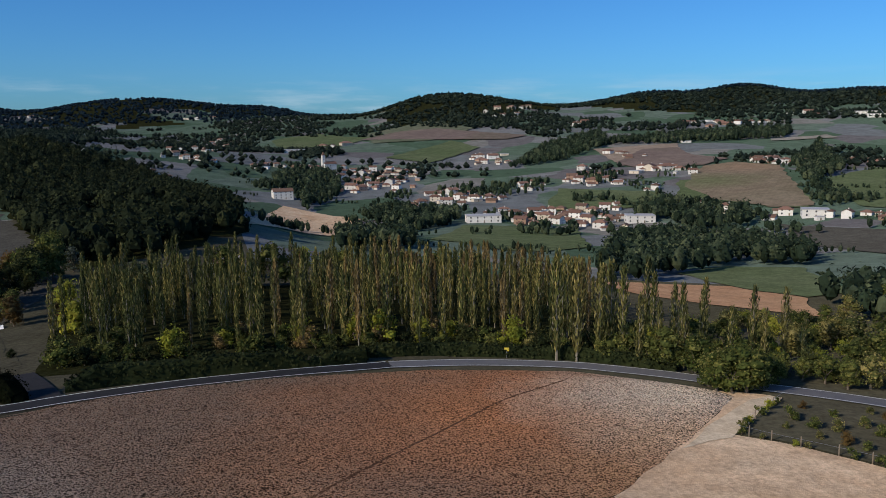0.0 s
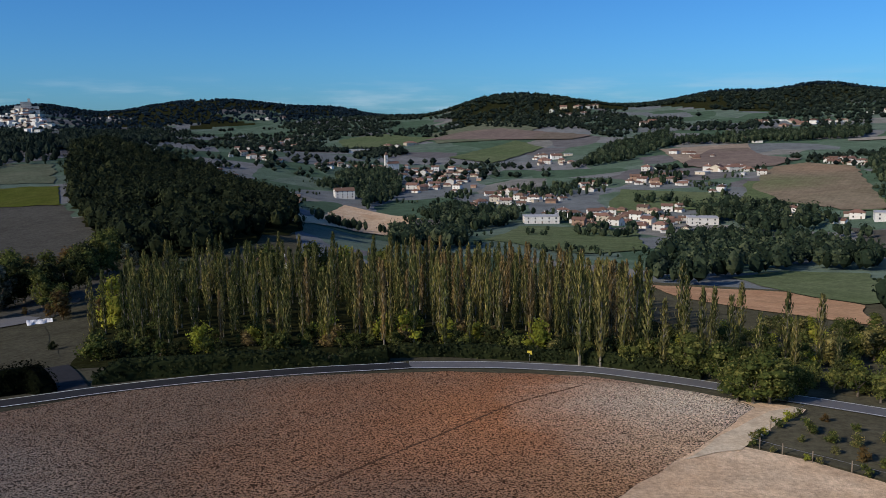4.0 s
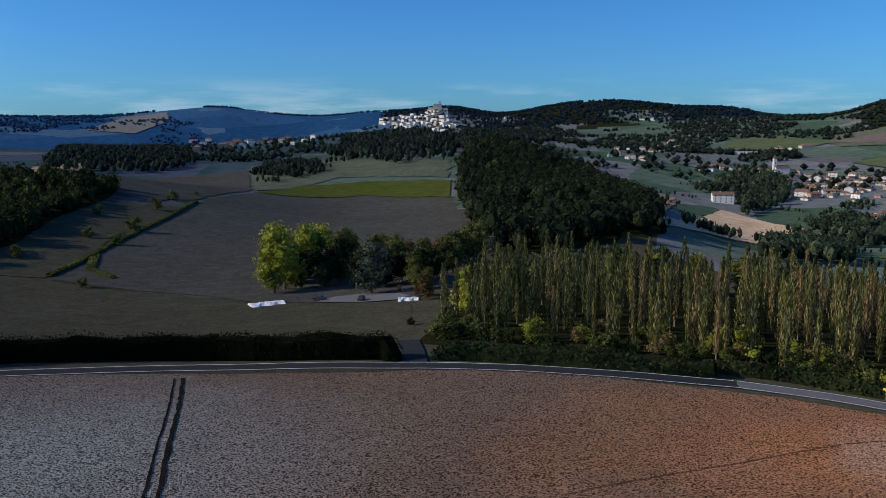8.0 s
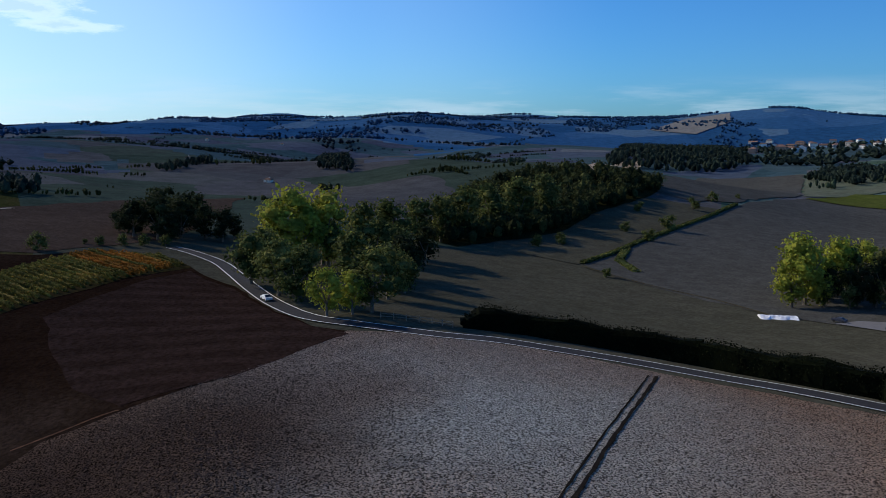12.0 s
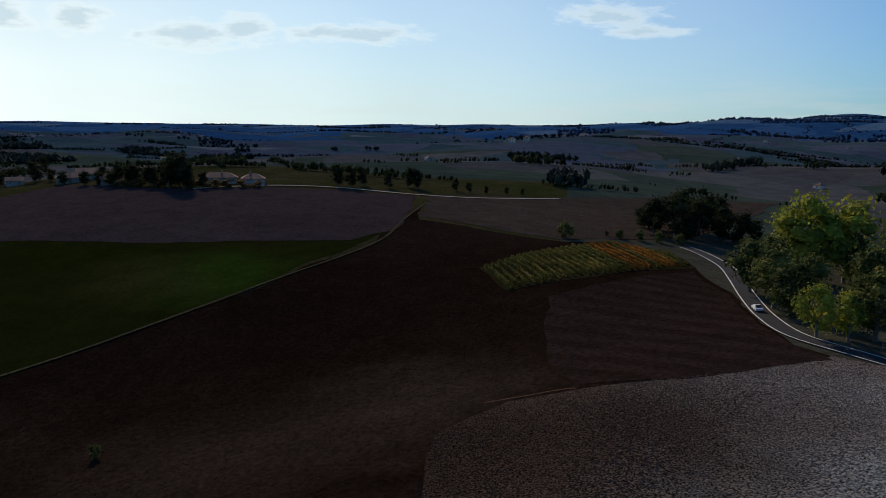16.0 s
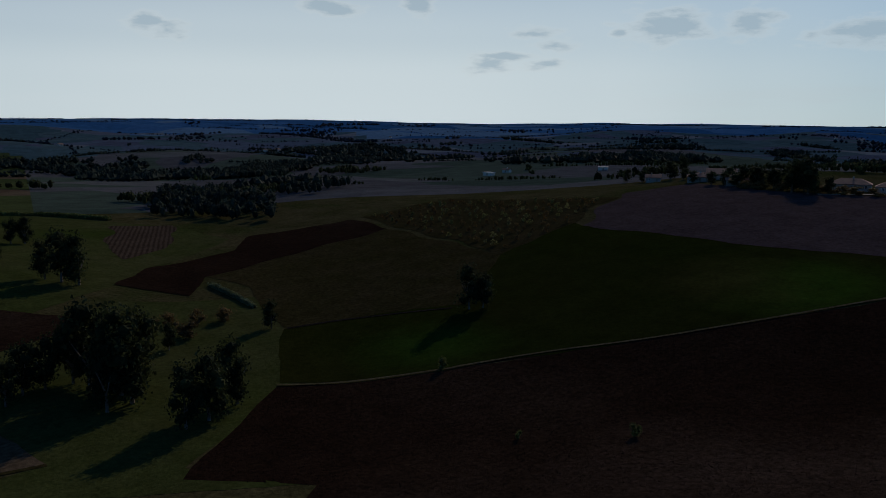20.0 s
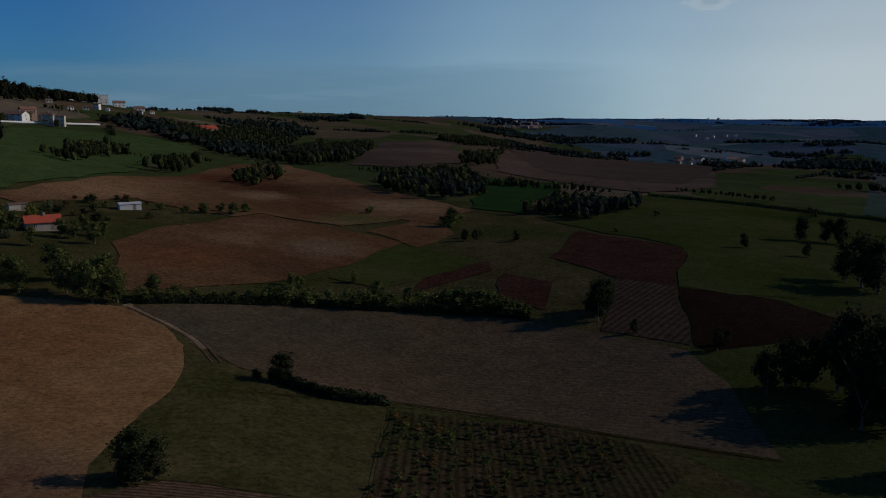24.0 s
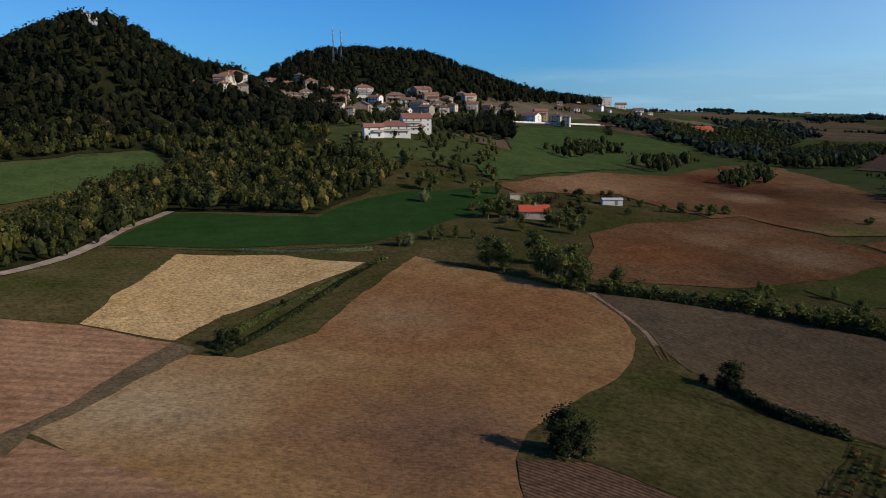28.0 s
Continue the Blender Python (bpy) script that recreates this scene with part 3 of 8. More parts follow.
def land_mat(name, tones, size, gloss=0.0):
    """Open country: a patchwork of ploughed, sown and grazed plots."""
    m, n, l = nodes_of(name)
    p = n["Principled BSDF"]
    p.inputs["Roughness"].default_value, p.inputs["Specular IOR Level"].default_value = 1.0, gloss
    p.inputs["Diffuse Roughness"].default_value = 0.48
    g = n.new("ShaderNodeNewGeometry").outputs["Position"]
    wob = n.new("ShaderNodeTexNoise")
    wob.inputs["Scale"].default_value, wob.inputs["Detail"].default_value = 0.01, 3
    l.new(g, wob.inputs["Vector"])
    add = n.new("ShaderNodeVectorMath")
    add.operation = "MULTIPLY_ADD"
    l.new(wob.outputs["Color"], add.inputs[0])
    add.inputs[1].default_value = (60, 60, 0)
    l.new(g, add.inputs[2])
    flat = n.new("ShaderNodeVectorMath")
    flat.operation = "MULTIPLY"
    flat.inputs[1].default_value = (1, 1, 0)
    l.new(add.outputs[0], flat.inputs[0])
    vor = n.new("ShaderNodeTexVoronoi")
    vor.inputs["Scale"].default_value, vor.inputs["Randomness"].default_value = size, 0.85
    l.new(flat.outputs[0], vor.inputs["Vector"])
    sep = n.new("ShaderNodeSeparateColor")
    l.new(vor.outputs["Color"], sep.inputs[0])
    rp = n.new("ShaderNodeValToRGB")
    rp.color_ramp.interpolation = "CONSTANT"
    rp.color_ramp.elements[0].color = (*tones[0][1], 1)
    rp.color_ramp.elements[1].position, rp.color_ramp.elements[1].color = tones[1][0], (*tones[1][1], 1)
    for pos, tone in tones[2:]:
        e = rp.color_ramp.elements.new(pos)
        e.color = (*tone, 1)
    l.new(sep.outputs[0], rp.inputs[0])
    dim = n.new("ShaderNodeVectorMath")
    dim.operation = "SCALE"
    dim.inputs["Scale"].default_value = 0.75
    l.new(rp.outputs[0], dim.inputs[0])
    col = mix_node(n, l, 1.0, dim.outputs[0], ramp_node(n, l, noise_node(n, l, g, 0.05, 6, 0.7), 0.3, 0.7, (0.7,) * 3, (1.2,) * 3), "MULTIPLY")
    col = mix_node(n, l, 1.0, col, ramp_node(n, l, noise_node(n, l, g, 0.7, 4, 0.7), 0.3, 0.7, (0.75,) * 3, (1.2,) * 3), "MULTIPLY")
    l.new(col, p.inputs["Base Color"])
    MATS[name] = m


# country, plain_country and far_country: distance haze mixed into the plot colours as blue-grey
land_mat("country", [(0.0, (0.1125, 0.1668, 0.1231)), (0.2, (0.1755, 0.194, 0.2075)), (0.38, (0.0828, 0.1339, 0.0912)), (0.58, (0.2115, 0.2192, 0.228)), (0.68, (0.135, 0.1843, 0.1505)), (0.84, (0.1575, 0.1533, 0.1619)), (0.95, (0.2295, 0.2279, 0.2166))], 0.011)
land_mat("hill_country", [(0.0, (0.07, 0.085, 0.03)), (0.2, (0.13, 0.095, 0.058)), (0.38, (0.055, 0.072, 0.026)), (0.58, (0.15, 0.11, 0.068)), (0.68, (0.08, 0.088, 0.036)), (0.84, (0.11, 0.074, 0.046)), (0.95, (0.17, 0.14, 0.095))], 0.009)
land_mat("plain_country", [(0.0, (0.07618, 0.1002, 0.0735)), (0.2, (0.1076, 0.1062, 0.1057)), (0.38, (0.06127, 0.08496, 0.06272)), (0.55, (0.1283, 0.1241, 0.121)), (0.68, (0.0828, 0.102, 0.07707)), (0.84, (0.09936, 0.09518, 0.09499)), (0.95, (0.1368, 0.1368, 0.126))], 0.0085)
# strongest painted haze: blue base colour for the farthest ground
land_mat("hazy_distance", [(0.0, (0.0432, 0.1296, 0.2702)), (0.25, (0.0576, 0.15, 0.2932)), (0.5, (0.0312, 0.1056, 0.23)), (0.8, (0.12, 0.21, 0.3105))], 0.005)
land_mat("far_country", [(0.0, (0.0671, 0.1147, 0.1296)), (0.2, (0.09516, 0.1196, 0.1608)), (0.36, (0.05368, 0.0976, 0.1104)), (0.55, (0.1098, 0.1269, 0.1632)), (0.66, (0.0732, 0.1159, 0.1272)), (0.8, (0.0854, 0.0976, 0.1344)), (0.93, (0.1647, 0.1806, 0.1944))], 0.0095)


# ---- ground ----
def mesh_of(name, verts, faces, mat, smooth=False):
    me = bpy.data.meshes.new(name)
    me.from_pydata(verts, [], faces)
    me.materials.append(MATS[mat])
    if smooth:
        me.polygons.foreach_set("use_smooth", [True] * len(me.polygons))
    me.update()
    return me


def build_ground():
    na = 500
    radii = np.concatenate([[0.5], np.linspace(6, 400, 100), np.geomspace(405, 4955, 120)])
    az = np.arange(na) * 2 * np.pi / na
    x = HUB[0] - np.outer(radii, np.sin(az))
    y = HUB[1] + np.outer(radii, np.cos(az))
    z = height(x, y)
    verts = np.stack([x, y, z], -1).reshape(-1, 3)
    k = np.arange(len(radii) - 1)[:, None] * na
    j = np.arange(na)[None]
    faces = np.stack([k + j, k + na + j, k + na + (j + 1) % na, k + (j + 1) % na], -1).reshape(-1, 4)[:, ::-1]
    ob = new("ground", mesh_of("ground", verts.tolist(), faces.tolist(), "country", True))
    for name in ("grass", "oliveg", "far_country", "shade_floor", "hill_country", "plain_country", "hazy_distance"):
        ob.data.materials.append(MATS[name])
    rr = np.repeat(radii[:-1], na)
    aa = np.tile(np.degrees(az), len(radii) - 1)
    zz = z[:-1].reshape(-1)
    fx, fy = x[:-1].reshape(-1), y[:-1].reshape(-1)
    uneven = np.array([noise.noise((px * 0.0032, py * 0.0032, 4.4)) + 0.5 * noise.noise((px * 0.009, py * 0.009, 7.7)) for px, py in zip(fx, fy)])
    # haze-tinted ground colours take over with distance
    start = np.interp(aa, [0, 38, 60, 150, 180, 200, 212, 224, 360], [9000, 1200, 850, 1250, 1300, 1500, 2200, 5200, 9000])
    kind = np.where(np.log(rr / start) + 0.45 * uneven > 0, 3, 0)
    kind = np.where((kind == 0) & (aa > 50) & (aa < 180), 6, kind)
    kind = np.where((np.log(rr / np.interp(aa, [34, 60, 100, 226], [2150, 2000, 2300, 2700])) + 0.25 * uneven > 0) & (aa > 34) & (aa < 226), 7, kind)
    kind = np.where(((rr < 420) & (aa > 176) & (aa < 290)) | ((rr < 480) & (aa > 98) & (aa < 177)), 1, kind)
    kind = np.where(((rr < 330) & ((aa < 98) | (aa > 320))) | ((rr < 560) & (aa > 16) & (aa < 66)), 2, kind)
    # forest ground gets the colour with painted canopy shade
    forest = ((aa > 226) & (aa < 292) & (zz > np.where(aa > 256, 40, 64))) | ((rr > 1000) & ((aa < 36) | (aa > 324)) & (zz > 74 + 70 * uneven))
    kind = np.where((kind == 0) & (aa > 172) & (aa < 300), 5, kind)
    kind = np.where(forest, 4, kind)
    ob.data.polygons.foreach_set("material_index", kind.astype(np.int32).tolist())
    tagged(ob, "rolling farmland of ploughed, sown and grazed plots", "ground", kind="structure")


build_ground()
from mathutils import geometry as flatgeo


def drape(pts, lift, step):
    """Triangles of a plot with that outline, laid on the relief."""
    out = []
    for k in range(len(pts)):
        a, b = Vector(pts[k]), Vector(pts[(k + 1) % len(pts)])
        m = max(1, int((b - a).length / step))
        for i in range(m):
            p = a.lerp(b, i / m)
            wave = min(1.2, step * 0.2) if step < 6 else step * 0.45
            far_off = min(1.0, math.hypot(p.x - HUB[0], p.y - HUB[1]) / 320) ** 2
            p = p + Vector((noise.noise((p.x * 0.045, p.y * 0.045, 3.3)), noise.noise((p.x * 0.045, p.y * 0.045, 5.1)))) * 4.5 * far_off
            out.append(p + Vector((noise.noise((p.x * 0.21, p.y * 0.21, 1.7)), noise.noise((p.x * 0.21, p.y * 0.21, 8.2)))) * wave)
    edges = [(i, (i + 1) % len(out)) for i in range(len(out))]
    xs, ys = [p.x for p in out], [p.y for p in out]
    inner = [Vector((x + 0.3 * step * (j % 2), y)) for i, x in enumerate(np.arange(min(xs), max(xs), step)) for j, y in enumerate(np.arange(min(ys), max(ys), step))]
    inner = [q for q in inner if inside((q.x, q.y), pts)]
    v, e, f, *_ = flatgeo.delaunay_2d_cdt(out + inner, edges, [], 1, 0.01)
    z = height([p.x for p in v], [p.y for p in v])
    verts = [(p.x, p.y, zz + lift) for p, zz in zip(v, z)]
    return verts, [tuple(q) for q in f]


def inside(p, poly):
    x, y = p
    c = False
    j = len(poly) - 1
    for i in range(len(poly)):
        xi, yi = poly[i]
        xj, yj = poly[j]
        if (yi > y) != (yj > y) and x < (xj - xi) * (y - yi) / (yj - yi) + xi:
            c = not c
        j = i
    return c


def field(name, mat, lift, pts, label):
    xs, ys = [p[0] for p in pts], [p[1] for p in pts]
    step = max(2.5, math.sqrt((max(xs) - min(xs)) * (max(ys) - min(ys))) / 45)
    r = min(math.hypot(p[0] - HUB[0], p[1] - HUB[1]) for p in pts)
    verts, faces = drape(pts, lift + max(0, r - 150) * 0.0006, step)
    ob = new(name, mesh_of(name, verts, faces, mat, True))
    flat = np.array(verts)[:, :2]
    gap = np.full(len(flat), 1e9)
    for k in range(len(pts)):
        a, b = np.array(pts[k]), np.array(pts[(k + 1) % len(pts)])
        u = np.clip(((flat - a) @ (b - a)) / max(1e-6, (b - a) @ (b - a)), 0, 1)
        gap = np.minimum(gap, np.hypot(*(flat - a - u[:, None] * (b - a)).T))
    rim = ob.data.attributes.new("rim", "FLOAT", "POINT")
    rim.data.foreach_set("value", np.clip(1 - gap / 4.5, 0, 1).astype(np.float32))
    for poly in ob.data.polygons[:1]:
        if poly.normal.z < 0:
            ob.data.flip_normals()
    return tagged(ob, label, "field", kind="structure")


field("ploughed_field", "plough", 0.10, [(-71.6, 124.0), (-61.4, 131.8), (-48.6, 137.1), (-34.6, 141.4), (-19.9, 147.1), (-2.8, 152.1), (12.7, 152.5), (23.5, 150.6), (33.3, 145.1), (42.2, 139.4), (47.0, 135.0), (48.9, 129.9), (38.8, 113.5), (30.6, 102.4), (19.4, 85.6), (30.0, 40.0), (20.0, 5.0), (-10.0, 5.0), (-83.9, -13.1), (-98.5, -5.1), (-103.0, 5.4), (-108.1, 19.0), (-119.2, 34.2), (-134.4, 49.6), (-127.6, 73.7), (-113.7, 93.0), (-104.5, 100.7), (-86.1, 114.1), (-68.4, 124.7), (-65.3, 129.7), (-49.1, 136.6), (-28.6, 142.5)], "brown ploughed soil with pale and orange patches")
field("stubble_field", "tan", 0.12, [(47.0, 135.0), (48.9, 129.9), (38.8, 113.5), (30.6, 102.4), (19.4, 85.6), (30.0, 40.0), (60.0, 40.0), (58.7, 85.8), (62.6, 92.0), (56.6, 97.4), (49.1, 104.9), (41.6, 109.7), (46.9, 117.2), (57.2, 130.3), (54.4, 132.9)], "pale tan stubble plot")
field("farm_track", "gravel", 0.2, [(55.4, 131.7), (57.0, 129.9), (45.8, 115.5), (40.8, 108.4), (36.9, 106.7), (31.9, 102.9), (40.0, 114.3), (50.3, 127.3)], "pale gravel farm track")
field("meadow", "oliveg", 0.2, [(56.7, 128.7), (69.1, 120.2), (75.5, 112.0), (63.0, 92.6), (56.8, 97.8), (49.3, 105.3), (42.0, 110.2), (46.8, 116.7)], "grey-olive stubble meadow")
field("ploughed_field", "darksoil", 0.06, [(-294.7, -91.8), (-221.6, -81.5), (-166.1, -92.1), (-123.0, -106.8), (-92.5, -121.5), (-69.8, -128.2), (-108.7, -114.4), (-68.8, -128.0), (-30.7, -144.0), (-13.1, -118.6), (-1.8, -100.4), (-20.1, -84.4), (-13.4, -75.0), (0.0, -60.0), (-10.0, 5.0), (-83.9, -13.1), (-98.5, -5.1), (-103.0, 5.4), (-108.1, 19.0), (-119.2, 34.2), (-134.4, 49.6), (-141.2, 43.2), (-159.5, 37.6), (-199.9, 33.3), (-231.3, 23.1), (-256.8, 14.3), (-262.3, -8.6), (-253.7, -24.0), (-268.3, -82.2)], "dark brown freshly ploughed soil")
field("ploughed_field", "redsoil", 0.14, [(-173.8, -13.4), (-227.4, 22.1), (-194.9, 32.2), (-158.0, 36.8), (-140.1, 43.0), (-131.8, 49.0), (-110.2, 23.1), (-105.7, 5.4), (-121.6, -2.9)], "red-brown ploughed soil in wide strips")
field("orchard_ground", "olive", 0.14, [(-200.3, -38.4), (-176.6, -24.3), (-234.3, 22.2), (-256.8, 14.3), (-262.3, -8.6), (-236.6, -23.3)], "olive grass on bare brown soil")
field("tilled_field", "greysoil", 0.08, [(-274.6, -83.9), (-343.9, -102.2), (-380.3, -57.9), (-445.5, -2.7), (-484.4, 67.3), (-298.5, 18.1), (-257.2, -24.6)], "grey-brown tilled field")
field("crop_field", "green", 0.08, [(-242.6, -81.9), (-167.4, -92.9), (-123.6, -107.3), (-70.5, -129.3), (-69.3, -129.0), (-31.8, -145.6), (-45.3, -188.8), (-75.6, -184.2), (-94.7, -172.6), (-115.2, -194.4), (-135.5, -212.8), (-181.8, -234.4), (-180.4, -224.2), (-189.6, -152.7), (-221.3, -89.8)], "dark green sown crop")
field("tilled_field", "purplesoil", 0.10, [(-180.4, -224.2), (-252.9, -284.7), (-296.7, -279.8), (-288.9, -217.2), (-327.0, -149.6), (-334.2, -106.6), (-272.6, -89.4), (-242.6, -81.9), (-221.3, -89.8), (-189.6, -152.7)], "dull purplish tilled soil")
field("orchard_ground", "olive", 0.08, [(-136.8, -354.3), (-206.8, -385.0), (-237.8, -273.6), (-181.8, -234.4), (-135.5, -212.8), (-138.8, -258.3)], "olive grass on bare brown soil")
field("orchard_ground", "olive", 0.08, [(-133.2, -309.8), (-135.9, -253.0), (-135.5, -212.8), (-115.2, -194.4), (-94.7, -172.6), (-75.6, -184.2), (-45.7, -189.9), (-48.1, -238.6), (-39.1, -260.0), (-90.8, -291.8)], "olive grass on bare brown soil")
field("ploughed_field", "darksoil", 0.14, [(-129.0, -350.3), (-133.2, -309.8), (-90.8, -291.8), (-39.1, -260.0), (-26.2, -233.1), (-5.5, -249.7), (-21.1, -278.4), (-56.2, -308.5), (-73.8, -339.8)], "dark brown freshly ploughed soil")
field("planted_plot", "stripes", 0.12, [(-8.5, -323.9), (-20.8, -405.0), (-50.1, -397.8), (-40.9, -339.1), (-16.2, -296.1)], "brown plot with planted rows")
field("meadow", "meadow", 0.06, [(126.8, -314.6), (127.7, -469.1), (79.2, -517.4), (9.2, -462.3), (-47.1, -395.6), (-65.1, -339.0), (-24.0, -283.4), (-6.9, -250.9), (19.7, -213.9), (58.9, -216.4), (71.0, -273.4)], "green grazed meadow")
field("meadow", "meadow", 0.05, [(46.3, -170.2), (-5.7, -227.9), (-52.1, -225.8), (-37.1, -148.1), (-3.2, -105.4), (-17.8, -85.9), (34.9, -111.4), (19.0, -118.3), (26.5, -137.4)], "green grazed meadow")
field("ploughed_field", "darksoil", 0.14, [(58.5, -215.9), (29.0, -219.2), (7.4, -212.7), (10.7, -197.0), (41.6, -169.3), (46.3, -172.1)], "dark brown freshly ploughed soil")
field("planted_plot", "stripes", 0.14, [(79.7, -221.0), (60.1, -217.6), (46.5, -171.3), (69.5, -171.2)], "brown plot with planted rows")
field("ploughed_plot", "maroon", 0.16, [(117.6, -297.3), (71.2, -273.5), (59.4, -215.7), (83.4, -222.7), (110.3, -239.6)], "dark maroon ploughed plot")
field("stubble_field", "stubble", 0.10, [(174.3, -108.4), (153.5, -139.0), (127.6, -158.1), (88.2, -172.7), (70.3, -169.0), (46.8, -167.9), (34.3, -153.8), (18.8, -118.8), (42.4, -115.0), (65.6, -113.4), (90.3, -105.7), (94.0, -102.3), (113.8, -98.9), (125.5, -95.3), (144.6, -99.8)], "grey-brown stubble field with drill rows")
field("harrowed_field", "brown2", 0.10, [(230.5, -79.5), (203.5, -92.5), (174.9, -105.6), (157.9, -102.4), (143.8, -96.3), (133.7, -86.7), (122.4, -71.2), (115.3, -56.4), (105.4, -41.0), (96.3, -32.7), (82.3, -25.3), (94.9, 6.7), (114.7, 19.4), (135.1, 29.4), (169.3, 0.4), (163.0, -8.5), (175.0, -29.2), (200.8, -50.5)], "brown harrowed field with fine drill lines")
field("rough_grass", "grass", 0.08, [(161.7, -104.6), (144.9, -99.3), (119.4, -90.4), (113.3, -95.0), (93.9, -103.0), (88.0, -105.3), (92.6, -101.2), (77.0, -70.4), (71.8, -55.5), (77.8, -51.5), (92.8, -44.0), (97.4, -31.3), (115.2, -50.3), (134.3, -76.2)], "rough olive-green grass")
field("ridged_plot", "stripes2", 0.14, [(96.2, -33.0), (92.5, -43.8), (77.9, -50.6), (82.3, -25.3)], "ridged brown soil in narrow rows")
field("rough_grass", "grass", 0.10, [(92.2, -101.5), (63.0, -112.9), (42.2, -114.1), (29.8, -107.0), (18.2, -92.5), (15.5, -80.2), (68.7, -57.3)], "rough olive-green grass")
field("planted_plot", "scrub_rows", 0.16, [(91.0, -100.2), (63.0, -112.0), (42.6, -112.6), (33.0, -100.0), (36.0, -74.0), (68.1, -57.7)], "brown scrubby plot set in loose rows")
field("cloddy_field", "pale", 0.12, [(265.6, -13.1), (249.3, -43.1), (231.5, -62.7), (194.7, -13.3), (179.2, 1.6), (196.6, 18.8)], "pale straw-coloured cloddy field")
field("tilled_field", "redrows", 0.10, [(207.1, 50.5), (203.1, 34.3), (195.8, 18.8), (177.7, 2.1), (147.1, 22.6), (135.8, 31.3), (132.1, 43.4)], "reddish tilled field in broad bands")
field("tilled_field", "redrows", 0.10, [(140.4, 40.7), (135.3, 32.0), (128.8, 27.3), (106.7, 12.6), (94.9, 6.7), (98.8, 37.5)], "reddish tilled field in broad bands")
field("dry_strip", "dry_strip", 0.17, [(178.0, 2.2), (162.0, 13.4), (147.0, 23.2), (135.6, 32.4), (128.0, 37.0), (125.0, 32.0), (134.5, 28.6), (153.0, 13.4), (169.5, -0.4), (172.5, -2.5)], "dry brown grass strip between ploughed fields")
field("crop_field", "dgreen", 0.10, [(288.2, 4.8), (353.1, -25.1), (303.4, -72.5), (331.0, -105.0), (339.1, -173.0), (288.1, -145.5), (276.0, -125.3), (255.6, -74.4), (267.8, -29.6)], "even dark green crop")
field("rough_grass", "grass", 0.06, [(241.0, 53.6), (244.7, 35.1), (283.6, 6.9), (265.6, -13.1), (197.0, 18.8), (203.6, 34.4), (208.0, 50.5)], "rough olive-green grass")
field("meadow", "slopegreen", 0.3, [(491.9, 64.6), (497.4, 39.1), (512.1, -40.9), (475.9, -41.6), (445.6, -4.0), (409.4, 38.3), (389.6, 58.3)], "green grazed meadow")
field("grass_strip", "slopegreen", 0.3, [(624.7, -326.1), (623.4, -399.5), (567.3, -474.0), (498.9, -463.2), (382.6, -289.6), (348.8, -179.4), (384.2, -192.3), (430.2, -241.4)], "smooth green sown slope below the village")
field("harrowed_field", "brown3", 0.2, [(342.4, -176.8), (368.1, -260.9), (361.2, -306.0), (407.5, -400.2), (402.3, -445.2), (277.0, -374.7), (213.5, -344.2), (187.4, -331.6), (182.5, -278.7), (199.2, -282.0), (208.4, -246.4), (250.8, -247.0), (251.2, -228.7), (312.0, -229.2), (320.3, -175.3)], "reddish brown harrowed field with darker and tan patches")
field("harrowed_field", "brown", 0.16, [(234.8, -152.8), (245.5, -178.0), (250.8, -247.0), (171.1, -236.9), (164.1, -189.4), (167.5, -160.5), (177.0, -130.7), (186.5, -115.6)], "warm brown harrowed field")
field("meadow", "meadow", 0.2, [(170.0, -235.0), (133.5, -225.5), (135.8, -190.5), (142.3, -174.2), (158.9, -172.9), (164.1, -189.4)], "green grazed meadow")
field("ploughed_plot", "maroon", 0.2, [(137.6, -212.4), (129.1, -225.3), (121.6, -214.3), (127.1, -189.6), (133.1, -175.9)], "dark maroon ploughed plot")
field("ploughed_plot", "maroon", 0.2, [(115.3, -213.8), (96.3, -209.3), (90.1, -181.0), (105.1, -183.8), (113.4, -199.3)], "dark maroon ploughed plot")
field("harrowed_field", "brown", 0.2, [(193.2, -245.7), (193.9, -288.0), (173.5, -277.7), (160.3, -263.1), (161.0, -232.8)], "warm brown harrowed field")
field("crop_field", "dgreen", 0.3, [(245.0, -470.0), (199.0, -503.0), (161.2, -332.9), (191.8, -340.3)], "even dark green crop")
field("meadow", "meadow", 0.2, [(132.1, -468.0), (81.0, -460.2), (46.9, -464.2), (24.9, -225.4), (41.6, -216.5), (59.0, -217.3), (71.7, -275.7), (121.7, -305.6), (151.5, -329.7)], "green grazed meadow")
field("tilled_field", "greysoil", 0.4, [(433.7, -926.3), (422.0, -1259.8), (254.8, -1170.0), (177.3, -936.4), (139.3, -601.2), (162.8, -586.7), (266.1, -633.2)], "grey-brown tilled field")
field("meadow", "oliveg", 0.08, [(-347.3, 130.9), (-322.3, 146.8), (-318.6, 174.0), (-274.9, 182.8), (-231.7, 191.3), (-189.3, 198.0), (-169.7, 193.0), (-119.8, 206.7), (-89.8, 164.2), (-126.7, 133.7), (-158.8, 103.2), (-148.9, 59.9), (-229.0, 87.8)], "grey-olive stubble meadow")
field("harrowed_field", "greyfield", 0.14, [(-169.7, 193.0), (-231.7, 191.3), (-281.6, 189.6), (-329.8, 249.8), (-438.5, 405.2), (-501.5, 525.7), (-445.8, 605.8), (-324.1, 573.8), (-228.2, 438.5), (-135.0, 280.5), (-118.0, 209.6)], "grey-brown harrowed field")
